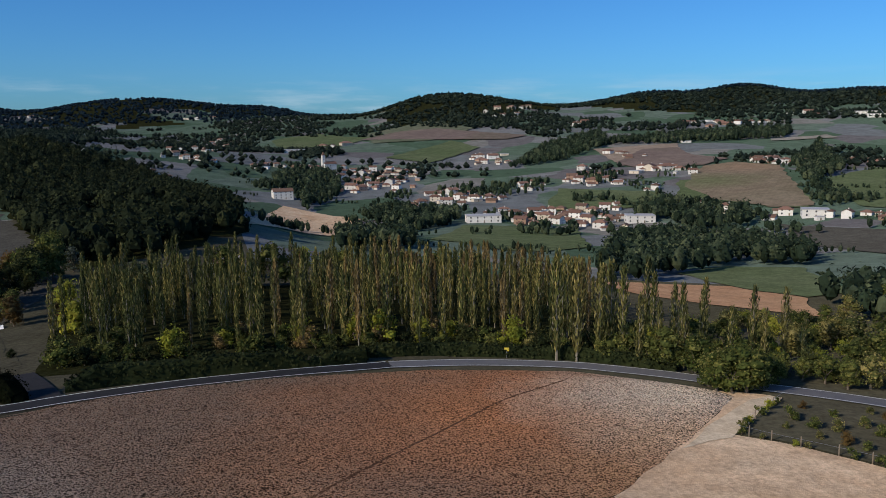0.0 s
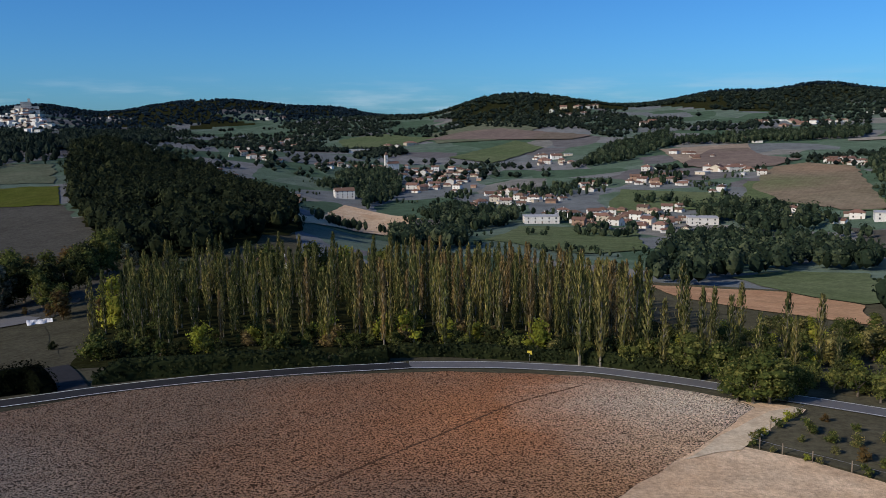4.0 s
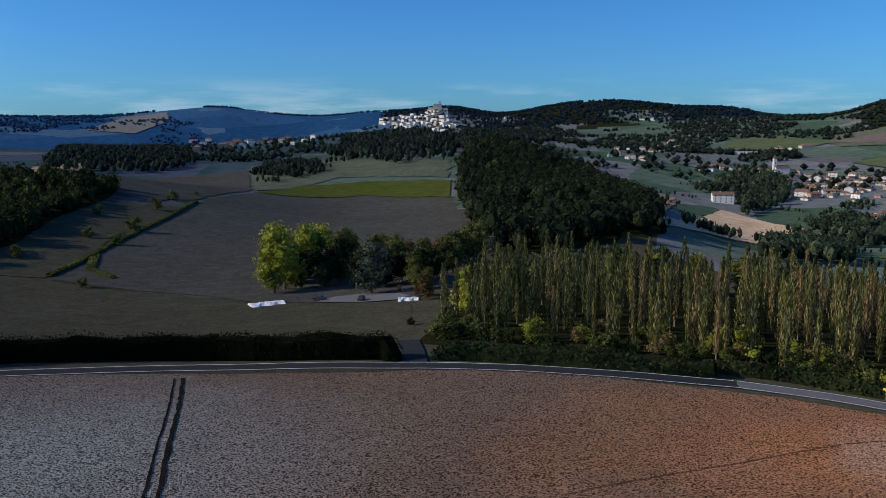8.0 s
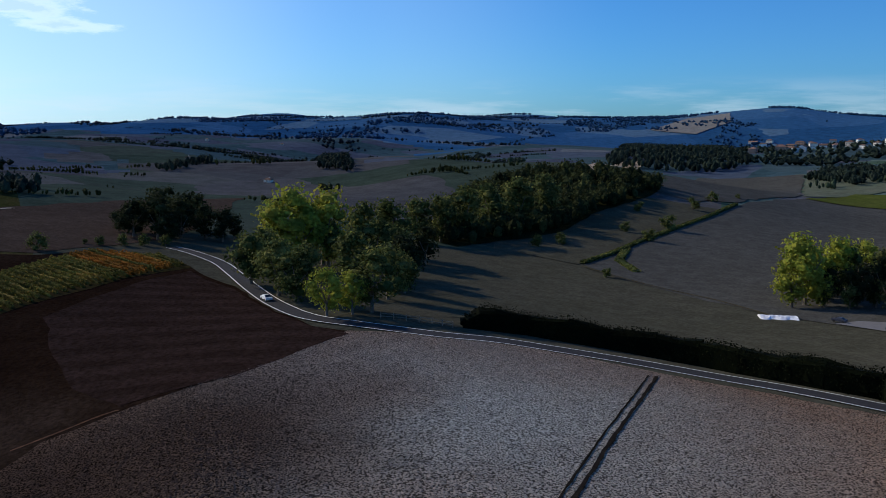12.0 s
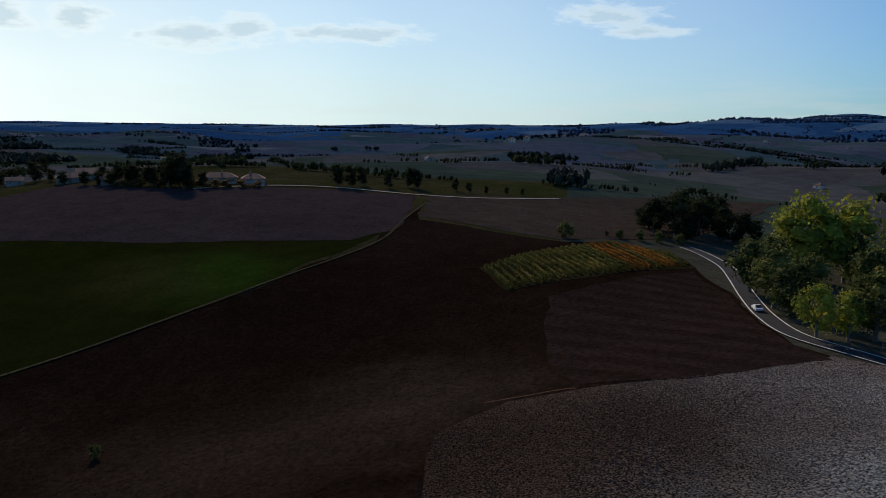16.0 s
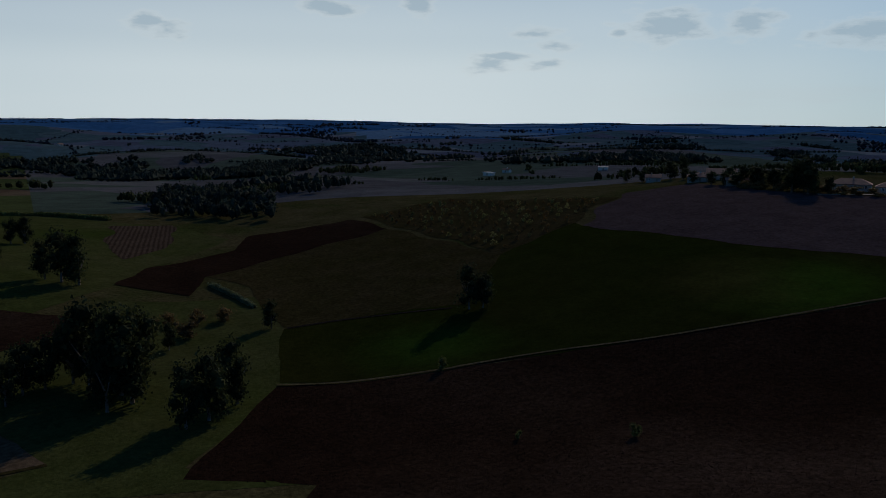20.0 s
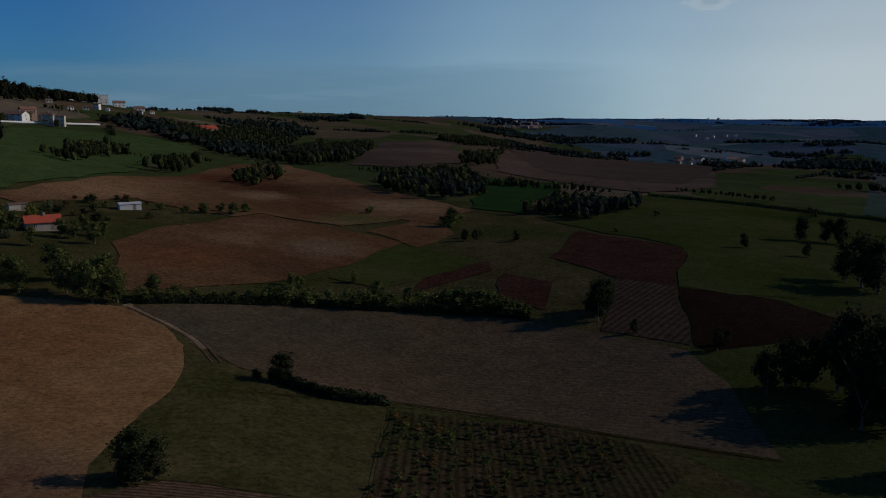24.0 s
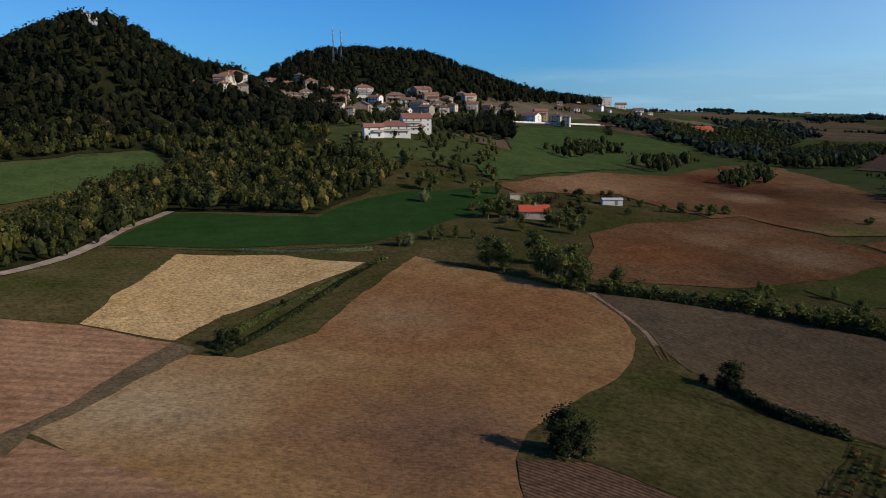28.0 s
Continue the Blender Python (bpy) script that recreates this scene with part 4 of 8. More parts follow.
field("sown_slope", "palegreen", 0.3, [(-517.2, 543.1), (-700.7, 721.4), (-699.2, 889.3), (-529.3, 791.9), (-455.3, 786.1), (-392.3, 682.0), (-522.1, 675.4)], "pale green sown slope")
field("grass_strip", "limegreen", 0.4, [(-501.2, 524.1), (-524.9, 612.0), (-474.4, 657.1), (-379.8, 666.3), (-323.8, 570.3), (-426.3, 593.0)], "yellowish green grass strip")
field("harrowed_field", "greyfield", 0.3, [(-469.1, 359.6), (-804.9, 651.9), (-741.8, 758.5), (-515.5, 538.0), (-444.6, 410.3), (-442.0, 370.7)], "grey-brown harrowed field")
field("meadow", "oliveg", 0.14, [(-318.6, 174.0), (-379.0, 224.7), (-395.7, 290.2), (-363.2, 284.7), (-323.8, 242.2), (-282.2, 187.0)], "grey-olive stubble meadow")
field("stubble_field", "tan", 0.4, [(-538.4, 341.5), (-1017.4, 664.9), (-981.9, 692.7), (-895.0, 629.1), (-530.2, 352.6)], "pale tan stubble plot")
field("stubble_field", "tan", 0.5, [(-148.1, 520.3), (-170.3, 852.0), (-79.7, 784.7), (-90.4, 694.4), (-106.9, 497.1), (-122.7, 452.4)], "pale tan stubble plot")
field("stubble_field", "tan", 0.5, [(-118.0, 631.9), (-96.5, 703.0), (-69.9, 641.2), (-95.8, 603.7)], "pale tan stubble plot")
OPEN = [
    [(533.0, -785.0), (464.0, -826.0), (380.0, -680.0), (311.0, -560.0), (324.0, -479.0), (364.0, -478.0), (440.0, -620.0)],
    [(272.0, -545.0), (340.0, -690.0), (404.0, -860.0), (330.0, -960.0), (196.0, -1040.0), (150.0, -800.0), (112.0, -590.0), (140.0, -490.0), (205.0, -505.0)],
    [(330.0, 1015.0), (374.0, 1040.0), (412.0, 985.0), (382.0, 890.0), (357.0, 810.0), (321.0, 688.0), (290.0, 700.0), (262.0, 770.0), (258.0, 856.0), (290.0, 940.0)],
    [(307.0, 1248.0), (362.0, 1248.0), (353.0, 1150.0), (383.0, 1085.0), (330.0, 1020.0), (252.0, 1030.0), (237.0, 1104.0)],
    [(-170.0, 1640.0), (-101.0, 1715.0), (-11.0, 1695.0), (37.0, 1635.0), (161.0, 1515.0), (118.0, 1480.0), (-20.0, 1533.0)],
    [(528.0, 1298.0), (532.0, 1324.0), (643.0, 1356.0), (640.0, 1318.0)],
    # not plots: cleared so that the camera sees the buildings behind
    [(5.0, 640.0), (62.0, 636.0), (78.0, 700.0), (8.0, 704.0)],
    [(138.0, 610.0), (190.0, 612.0), (192.0, 688.0), (142.0, 690.0)],
    [(256.0, 560.0), (300.0, 552.0), (306.0, 645.0), (268.0, 645.0)],
]
field("bare_field", "umber", 0.3, OPEN[0], "mauve-brown bare field between copses")
field("bare_field", "umber", 0.3, OPEN[1], "broad brown bare field beyond the meadow")
field("stubble_field", "tan_slope", 0.7, OPEN[2], "broad tan stubble slope with greenish hollow")
field("tilled_field", "mauve", 0.9, OPEN[3], "mauve-grey tilled field above the village")
field("tilled_field", "mauve", 1.2, OPEN[4], "mauve-brown tilled slope under the wooded hill")
field("stubble_field", "hillpale", 0.8, OPEN[5], "narrow pale stubble strip on the hillside")
field("bare_field", "orange", 0.5, [(-248.0, 823.1), (-225.0, 880.2), (-197.5, 770.9), (-146.6, 521.6)], "orange-brown bare field")
field("pasture", "green2", 0.5, [(17.2, 671.1), (109.7, 655.7), (95.6, 505.3), (48.2, 463.8), (-9.3, 548.0)], "grey-green pasture")
field("bare_field", "orange", 0.3, [(63.0, 331.6), (86.5, 330.6), (119.9, 324.5), (129.0, 282.6), (112.7, 229.8), (97.1, 262.0), (71.9, 298.9)], "orange-brown bare field")
field("pasture", "green2", 0.3, [(109.7, 369.4), (142.7, 403.4), (178.2, 386.5), (151.9, 291.8), (130.4, 285.8), (119.5, 330.1)], "grey-green pasture")
field("harrowed_field", "greyfield", 0.5, [(258.3, 611.9), (296.0, 532.5), (308.8, 475.1), (230.0, 352.0), (238.2, 426.7), (232.2, 513.7)], "grey-brown harrowed field")
field("pasture", "green2", 0.6, [(95.7, 768.0), (132.8, 913.5), (218.8, 848.2), (237.7, 791.1), (212.6, 760.2)], "grey-green pasture")

field("pasture", "green2", 0.6, [(265.0, 905.7), (355.3, 877.7), (340.0, 735.3), (309.5, 678.2), (234.8, 800.3)], "grey-green pasture")
field("pasture", "green2", 0.6, [(393.1, 839.6), (530.3, 964.7), (351.5, 634.8), (346.1, 666.0)], "grey-green pasture")
field("tilled_field", "fallow", 0.6, [(239.3, 1283.5), (379.2, 1303.7), (324.5, 1086.5), (237.1, 1068.3)], "grey-brown tilled field")
field("sown_slope", "palegreen", 0.8, [(-174.5, 1759.6), (-28.6, 1837.8), (66.4, 1661.7), (-24.1, 1526.4), (-132.8, 1553.5)], "pale green sown slope")
field("pasture", "green2", 0.8, [(-382.6, 1815.5), (-289.0, 1866.9), (-142.3, 1666.7), (-197.1, 1547.7), (-307.9, 1561.5)], "grey-green pasture")
field("pasture", "green2", 0.8, [(-95.0, 1322.3), (18.2, 1508.0), (66.0, 1407.1), (-20.0, 1246.1)], "grey-green pasture")
field("bare_field", "hillpale", 1.0, [(-2359.3, 1643.3), (-2600.4, 1978.1), (-2588.1, 2164.8), (-2334.0, 1964.5), (-2206.4, 1719.9)], "pale bare field on the far hill")
field("grove_floor", "shade_floor", 0.05, [(-80.3, 151.8), (-65.4, 153.6), (-42.1, 158.5), (-19.8, 165.3), (-10.6, 171.9), (14.3, 171.9), (31.7, 165.1), (46.1, 160.7), (58.1, 203.4), (50.6, 238.2), (42.7, 276.3), (13.8, 294.8), (-37.1, 281.0), (-72.8, 264.6), (-96.3, 251.3), (-112.2, 227.9)], "grass under the poplars, shade painted into its colour")
field("farm_yard", "tarmac", 0.25, [(-152.4, 200.4), (-153.0, 211.2), (-145.9, 217.8), (-131.1, 218.6), (-124.6, 214.2), (-125.1, 207.1), (-135.6, 201.8)], "grey gravelled farm yard")


# ---- road ----
def ribbon(line, width, lift, mat, offset=0.0, name="strip", step=3.0, wander=0.0):
    pts = [Vector((*p, 0)) for p in line]
    fine = []
    for k in range(len(pts) - 1):
        p0, p1, p2, p3 = pts[max(k - 1, 0)], pts[k], pts[k + 1], pts[min(k + 2, len(pts) - 1)]
        m = max(1, int((p2 - p1).length / step))
        fine += [ease(p0, p1, p2, p3, i / m) for i in range(m)]
    fine.append(pts[-1])
    verts, faces = [], []
    for k, p in enumerate(fine):
        d = (fine[min(k + 1, len(fine) - 1)] - fine[max(k - 1, 0)]).normalized()
        s = Vector((-d.y, d.x, 0))
        z = hz(p.x, p.y)
        off, half = offset + wander * noise.noise((p.x * 0.35, p.y * 0.35, offset)), width / 2 * (1 + (1.6 * wander and 0.7 * noise.noise((p.x * 0.6, p.y * 0.6, 5 + offset))))
        for q in (off - half, off, off + half):
            v = p + s * q
            verts.append((v.x, v.y, 0.5 * z + 0.5 * hz(v.x, v.y) + lift))
        if k:
            b = 3 * k
            faces += [(b - 3, b - 2, b + 1, b), (b - 2, b - 1, b + 2, b + 1)]
    me = mesh_of(name, verts, faces, mat, True)
    if me.polygons[0].normal.z < 0:
        me.flip_normals()
    return me


# two stretches of one lane, the second in a darker tarmac
ROAD_GREY = [(79.2, 117.8), (73.2, 127.6), (68.6, 131.1), (60.9, 135.6), (52.6, 140.0), (44.0, 145.6), (34.5, 150.7), (24.3, 156.0), (7.4, 158.4), (-10.8, 155.4)]
ROAD_DARK = [(-10.8, 155.4), (-20.5, 150.9), (-35.7, 144.4), (-50.2, 139.8), (-63.5, 133.9), (-71.6, 129.2), (-90.4, 118.2), (-108.5, 103.6), (-124.0, 82.9), (-129.4, 68.4), (-139.0, 53.6), (-148.9, 44.2), (-167.4, 39.7), (-193.9, 36.9), (-221.0, 34.8), (-245.2, 32.0), (-266.8, 24.6), (-276.9, 18.2)]
for line, mat, label in ((ROAD_GREY, "tarmac", "grey asphalt lane with white edge lines"), (ROAD_DARK, "tarmac_new", "dark asphalt lane with white edge lines")):
    road = tagged(new("road", ribbon(line, 5.2, 0.30, mat, name="road")), label, "road", kind="structure")
    for off in (-2.3, 2.3):
        edge = new("edge_line", ribbon(line, 0.32, 0.34, "white_paint", off, "edge_line"))
        edge.parent = road


# ---- foliage ----
plain_mat("poplar_bark", (0.30, 0.27, 0.21), (0.2, 0.175, 0.14), 0.95, 4.0, 0.05)
leaf_mat("poplar_leaf", (0.125, 0.155, 0.055), (0.215, 0.205, 0.078), (0.31, 0.27, 0.11), 0.45)
leaf_mat("poplar_brown", (0.22, 0.172, 0.08), (0.285, 0.21, 0.096), (0.34, 0.26, 0.125), 0.45)
leaf_mat("poplar_green", (0.075, 0.10, 0.04), (0.11, 0.13, 0.05), (0.16, 0.165, 0.065), 0.4)
# greens pushed towards blue: valley haze painted into the leaves
leaf_mat("valley_leaf", (0.03772, 0.06336, 0.0418), (0.04428, 0.07216, 0.0473), (0.082, 0.1056, 0.0638), 0.45)
leaf_mat("reed_leaf", (0.14, 0.175, 0.09), (0.16, 0.195, 0.10), (0.2, 0.22, 0.12))
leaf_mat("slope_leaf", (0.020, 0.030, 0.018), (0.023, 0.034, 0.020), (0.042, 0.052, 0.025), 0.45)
leaf_mat("broad_leaf", (0.074, 0.105, 0.032), (0.125, 0.152, 0.048), (0.18, 0.185, 0.06))
leaf_mat("dark_leaf", (0.025, 0.038, 0.018), (0.04, 0.052, 0.022), (0.055, 0.065, 0.028))
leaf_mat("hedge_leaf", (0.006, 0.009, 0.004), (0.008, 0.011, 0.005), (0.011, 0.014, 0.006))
leaf_mat("yellow_leaf", (0.34, 0.37, 0.055), (0.41, 0.40, 0.075), (0.26, 0.31, 0.048))
leaf_mat("blue_leaf", (0.07, 0.095, 0.08), (0.085, 0.11, 0.095), (0.11, 0.13, 0.115))
leaf_mat("rust_leaf", (0.16, 0.10, 0.04), (0.20, 0.13, 0.05), (0.13, 0.11, 0.05))
leaf_mat("wood_leaf", (0.034, 0.046, 0.018), (0.042, 0.054, 0.021), (0.07, 0.078, 0.028), 0.45)
leaf_mat("olive_leaf", (0.085, 0.092, 0.026), (0.105, 0.105, 0.03), (0.15, 0.13, 0.042), 0.45)
# far_leaf and ridge_leaf: haze of distance painted in as a blue tint
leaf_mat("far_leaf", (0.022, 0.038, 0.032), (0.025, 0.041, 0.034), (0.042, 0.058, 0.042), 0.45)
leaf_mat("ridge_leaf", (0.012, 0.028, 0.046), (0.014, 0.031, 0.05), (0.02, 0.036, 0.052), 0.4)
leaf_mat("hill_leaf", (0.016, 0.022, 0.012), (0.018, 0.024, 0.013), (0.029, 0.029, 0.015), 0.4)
rng = np.random.default_rng(7)


def sprays(pos, size, out, rng):
    """Folded leaf sprays: two triangles pairs each, tilted outward; returns verts and faces."""
    n = len(pos)
    d = out + rng.normal(0, 0.55, (n, 3))
    d /= np.linalg.norm(d, axis=1, keepdims=True) + 1e-9
    a = np.cross(d, rng.normal(0, 1, (n, 3)))
    a /= np.linalg.norm(a, axis=1, keepdims=True) + 1e-9
    b = np.cross(d, a)
    s = (size * rng.uniform(0.6, 1.35, n))[:, None]
    v = np.stack([pos - a * s, pos - b * s * 0.7 + d * s * 0.25, pos + a * s * rng.uniform(0.6, 1.1, (n, 1)), pos + b * s * 0.8 + d * s * 0.15], 1).reshape(-1, 3)
    k = np.arange(n)[:, None] * 4
    f = np.concatenate([k + [0, 1, 2], k + [0, 2, 3]], 1).reshape(-1, 3)
    return v, f


def lump(rng, rad, squash=0.8):
    """A rough solid of twenty faces that fills the middle of a crown."""
    bm = bmesh.new()
    bmesh.ops.create_icosphere(bm, subdivisions=1, radius=1.0)
    v = np.array([p.co[:] for p in bm.verts])
    f = np.array([[p.index for p in q.verts] for q in bm.faces])
    bm.free()
    v *= rng.uniform(0.75, 1.15, (len(v), 1)) * [rad, rad, rad * squash]
    return v, f


LUMPS = [lump(rng, 1.0, 1.0) for _ in range(5)]
OCTA = (np.array([[1, 0, 0], [0, 1, 0], [-1, 0, 0], [0, -1, 0], [0.15, 0.1, 0.72], [0, 0, -0.8]], float), np.array([[0, 1, 4], [1, 2, 4], [2, 3, 4], [3, 0, 4], [1, 0, 5], [2, 1, 5], [3, 2, 5], [0, 3, 5]]))
ROUGH = [(OCTA[0] * rng.uniform(0.8, 1.2, (6, 1)), OCTA[1]) for _ in range(5)]


def join(parts):
    vs, fs, base = [], [], 0
    for v, f in parts:
        vs.append(v)
        fs.append(f + base)
        base += len(v)
    return np.concatenate(vs), np.concatenate(fs)


def crown_mesh(name, mat, kind, seed):
    """A crown for a tree one metre tall: round, tall, bush or poplar."""
    r = np.random.default_rng(seed)
    parts = []
    if kind == "poplar":
        n = 400
        h = r.uniform(0.1, 0.99, n)
        w = 0.052 * np.sin(np.clip((h - 0.02) / 1.0, 0, 1) * np.pi) ** 0.5 + 0.004
        t = r.uniform(0, 2 * np.pi, n)
        q = w * np.sqrt(r.uniform(0.05, 1, n)) * r.uniform(0.7, 1.4, n)
        pos = np.stack([q * np.cos(t), q * np.sin(t), h], -1)
        side = np.stack([-np.sin(t), np.cos(t), np.zeros(n)], -1) + r.normal(0, 0.4, (n, 3))
        side /= np.linalg.norm(side, axis=1, keepdims=True)
        rise = np.stack([0.22 * np.cos(t), 0.22 * np.sin(t), np.ones(n)], -1) + r.normal(0, 0.12, (n, 3))
        long, thin = 0.036 * r.uniform(0.5, 1.4, (n, 1)), 0.0088 * r.uniform(0.6, 1.4, (n, 1))
        v = np.stack([pos - rise * long, pos - side * thin, pos + rise * long, pos + side * thin], 1).reshape(-1, 3)
        k = np.arange(n)[:, None] * 4
        parts.append((v, np.concatenate([k + [0, 1, 2], k + [0, 2, 3]], 1).reshape(-1, 3)))
    else:
        lobes = {"round": 13, "tall": 11, "bush": 8, "small": 4}[kind]
        wide = {"round": 0.36, "tall": 0.23, "bush": 0.55, "small": 0.5}[kind]
        low, top = {"round": (0.17, 0.86), "tall": (0.12, 0.9), "bush": (0.12, 0.75), "small": (0.2, 0.75)}[kind]
        for k in range(lobes):
            z = low + (top - low) * (k + 0.5) / lobes
            env = math.sin(math.pi * min(1, max(0.06, (z - low + 0.14) / (top - low + 0.24)))) ** 0.7
            t, q = r.uniform(0, 2 * math.pi), wide * env * r.uniform(0.25, 0.72)
            c = np.array([q * math.cos(t), q * math.sin(t), z])
            rad = wide * r.uniform(0.34, 0.55)
            v, f = LUMPS[k % 5]
            parts.append((v * rad * [0.66, 0.66, 0.52] + c, f))
            n = 34 if kind == "small" else 98 if kind == "round" else 66
            d = r.normal(0, 1, (n, 3))
            d /= np.linalg.norm(d, axis=1, keepdims=True)
            pos = c + d * rad * [1, 1, 0.8] * r.uniform(0.55, 1.38, (n, 1)) ** 0.8
            parts.append(sprays(pos, {"bush": 0.042, "small": 0.08}.get(kind, 0.026), d, r))
    v, f = join(parts)
    return mesh_of(name, v.tolist(), f.tolist(), mat)


def trunk_mesh(kind, seed):
    """A tapered trunk with a few limbs, for a tree one metre tall."""
    r = random.Random(seed)
    bm = bmesh.new()

    def limb(a, b, ra, rb, sides=6):
        d = (b - a).normalized()
        s = d.orthogonal().normalized()
        u = d.cross(s)
        ring = [[bm.verts.new(p + (s * math.cos(i * math.tau / sides) + u * math.sin(i * math.tau / sides)) * q) for i in range(sides)] for p, q in ((a, ra), (b, rb))]
        for i in range(sides):
            bm.faces.new((ring[0][i], ring[0][(i + 1) % sides], ring[1][(i + 1) % sides], ring[1][i]))
    if kind == "poplar":
        limb(Vector((0, 0, -0.03)), Vector((0.004, 0, 0.5)), 0.012, 0.008)
        limb(Vector((0.004, 0, 0.5)), Vector((0, 0.004, 0.97)), 0.008, 0.002)
        for k in range(9):
            z, t = 0.2 + 0.07 * k, r.uniform(0, 6.28)
            limb(Vector((0, 0, z)), Vector((0.05 * math.cos(t), 0.05 * math.sin(t), z + 0.12)), 0.004, 0.0012, 4)
    else:
        fork = 0.1 if kind in ("bush", "small") else 0.26
        limb(Vector((0, 0, -0.04)), Vector((0.01, 0.005, fork)), 0.03, 0.02)
        for k in range(6):
            t = k * 1.05 + r.uniform(-0.3, 0.3)
            q = 0.2 * r.uniform(0.6, 1.1)
            limb(Vector((0.01, 0.005, fork - 0.03 * (k % 2))), Vector((q * math.cos(t), q * math.sin(t), fork + r.uniform(0.15, 0.4))), 0.014, 0.004, 5)
    me = bpy.data.meshes.new("trunk")
    bm.to_mesh(me)
    bm.free()
    me.materials.append(MATS["poplar_bark" if kind == "poplar" else "bark"])
    return me


TRUNKS = {k: [trunk_mesh(k, i) for i in range(3)] for k in ("poplar", "round", "tall", "bush", "small")}
CROWNS = {}


def tree(name, kind, mat, x, y, h, label, category="tree", group="", wide=1.0, k=None):
    k = random.randrange(4) if k is None else k
    key = (kind, mat, k)
    if key not in CROWNS:
        CROWNS[key] = crown_mesh("crown", mat, kind, 31 * k + len(mat))
    top = new(name)
    top.location = (x, y, hz(x, y) + 0.05)
    top.rotation_euler[2] = random.uniform(0, 6.28)
    top.scale = (h * wide, h * wide, h)
    for part_name, me in (("trunk", TRUNKS[kind][k % 3]), ("crown", CROWNS[key])):
        ob = new(part_name, me)
        ob.parent = top
    return tagged(top, label, category, group)


# poplar plantation behind the road
GROVE = [(-85.7, 168.6), (-69.2, 162.7), (-44.6, 168.3), (-10.8, 175.7), (14.5, 174.5), (32.2, 167.6), (50.6, 238.2), (42.7, 276.3), (13.8, 294.8), (-37.1, 281.0), (-72.8, 264.6), (-96.3, 251.3), (-106.5, 226.2)]
ax = radians(12)
count = 0
xs, ys = [p[0] for p in GROVE], [p[1] for p in GROVE]
for i in range(-40, 60):
    for j in range(-10, 70):
        u, v = i * 6.2 + random.uniform(-1.0, 1.0), j * 7.6 + random.uniform(-2.2, 2.2)
        x, y = u * math.cos(ax) - v * math.sin(ax), u * math.sin(ax) + v * math.cos(ax) + 60
        if inside((x, y), GROVE) and random.random() < 0.9:
            west = min(1.0, max(0.0, (-x - 25) / 45))
            tone = random.choice(["poplar_green", "poplar_green", "poplar_leaf"] if random.random() < west else ["poplar_leaf", "poplar_leaf", "poplar_brown", "poplar_brown", "poplar_green"])
            words = {"poplar_leaf": "slender autumn poplar with thin olive-yellow foliage", "poplar_brown": "slender autumn poplar with thin brown foliage", "poplar_green": "slender poplar still in dull green leaf"}[tone]
            tree("poplar", "poplar", tone, x, y, random.uniform(12.5, 20.5) * (1 - 0.24 * west * random.random()), words, "tree", "poplar plantation", random.uniform(0.7, 1.1))
            count += 1
# the plantation's inner rows, standing too close to tell apart
more = []
for i in range(-40, 60):
    for j in range(-10, 70):
        u, v = (i + 0.5) * 6.2 + random.uniform(-1.2, 1.2), (j + 0.5) * 7.6 + random.uniform(-2, 2)
        x, y = u * math.cos(ax) - v * math.sin(ax), u * math.sin(ax) + v * math.cos(ax) + 60
        if inside((x, y), GROVE) and random.random() < 0.3:
            k = random.randrange(4)
            me = CROWNS[("poplar", "poplar_leaf", k)]
            co = np.empty(len(me.vertices) * 3)
            me.vertices.foreach_get("co", co)
            tri = np.empty(len(me.polygons) * 3, np.int32)
            me.polygons.foreach_get("vertices", tri)
            t, h, w = random.uniform(0, 6.28), random.uniform(12, 18), random.uniform(0.8, 1.1)
            co = co.reshape(-1, 3) * [h * w, h * w, h]
            more.append((np.stack([co[:, 0] * math.cos(t) - co[:, 1] * math.sin(t) + x, co[:, 0] * math.sin(t) + co[:, 1] * math.cos(t) + y, co[:, 2] + hz(x, y)], -1), tri.reshape(-1, 3)))
v, f = join(more)
tagged(new("poplar_stand", mesh_of("poplar_stand", v.tolist(), f.tolist(), "poplar_leaf")), "close-set olive poplars inside the plantation", "trees", kind="stuff")
# thinner poplars and scrub at the plantation's open end
for x, y, h in [(36.6, 160.1, 20.1), (38.7, 154.5, 14.9), (49.7, 192.0, 20.4), (42.7, 154.8, 13.8), (47.3, 160.8, 16.6), (52.0, 170.6, 16.0), (51.5, 155.7, 16.1), (61.3, 183.9, 16.2), (64.4, 162.7, 16.2), (71.1, 163.0, 15.9), (55.5, 150.9, 13.5), (62.3, 151.5, 12.9), (32.0, 160.2, 20.1), (34.9, 163.2, 21.0), (72.7, 157.5, 10.5), (27.4, 160.4, 21.9), (23.3, 160.7, 23.6), (47.1, 152.5, 13.0), (48.8, 182.2, 17.4)]:
    tree("poplar", "poplar", "poplar_leaf", x, y, h, "slender autumn poplar standing above green scrub", "tree", "poplars at the thicket", 1.1)
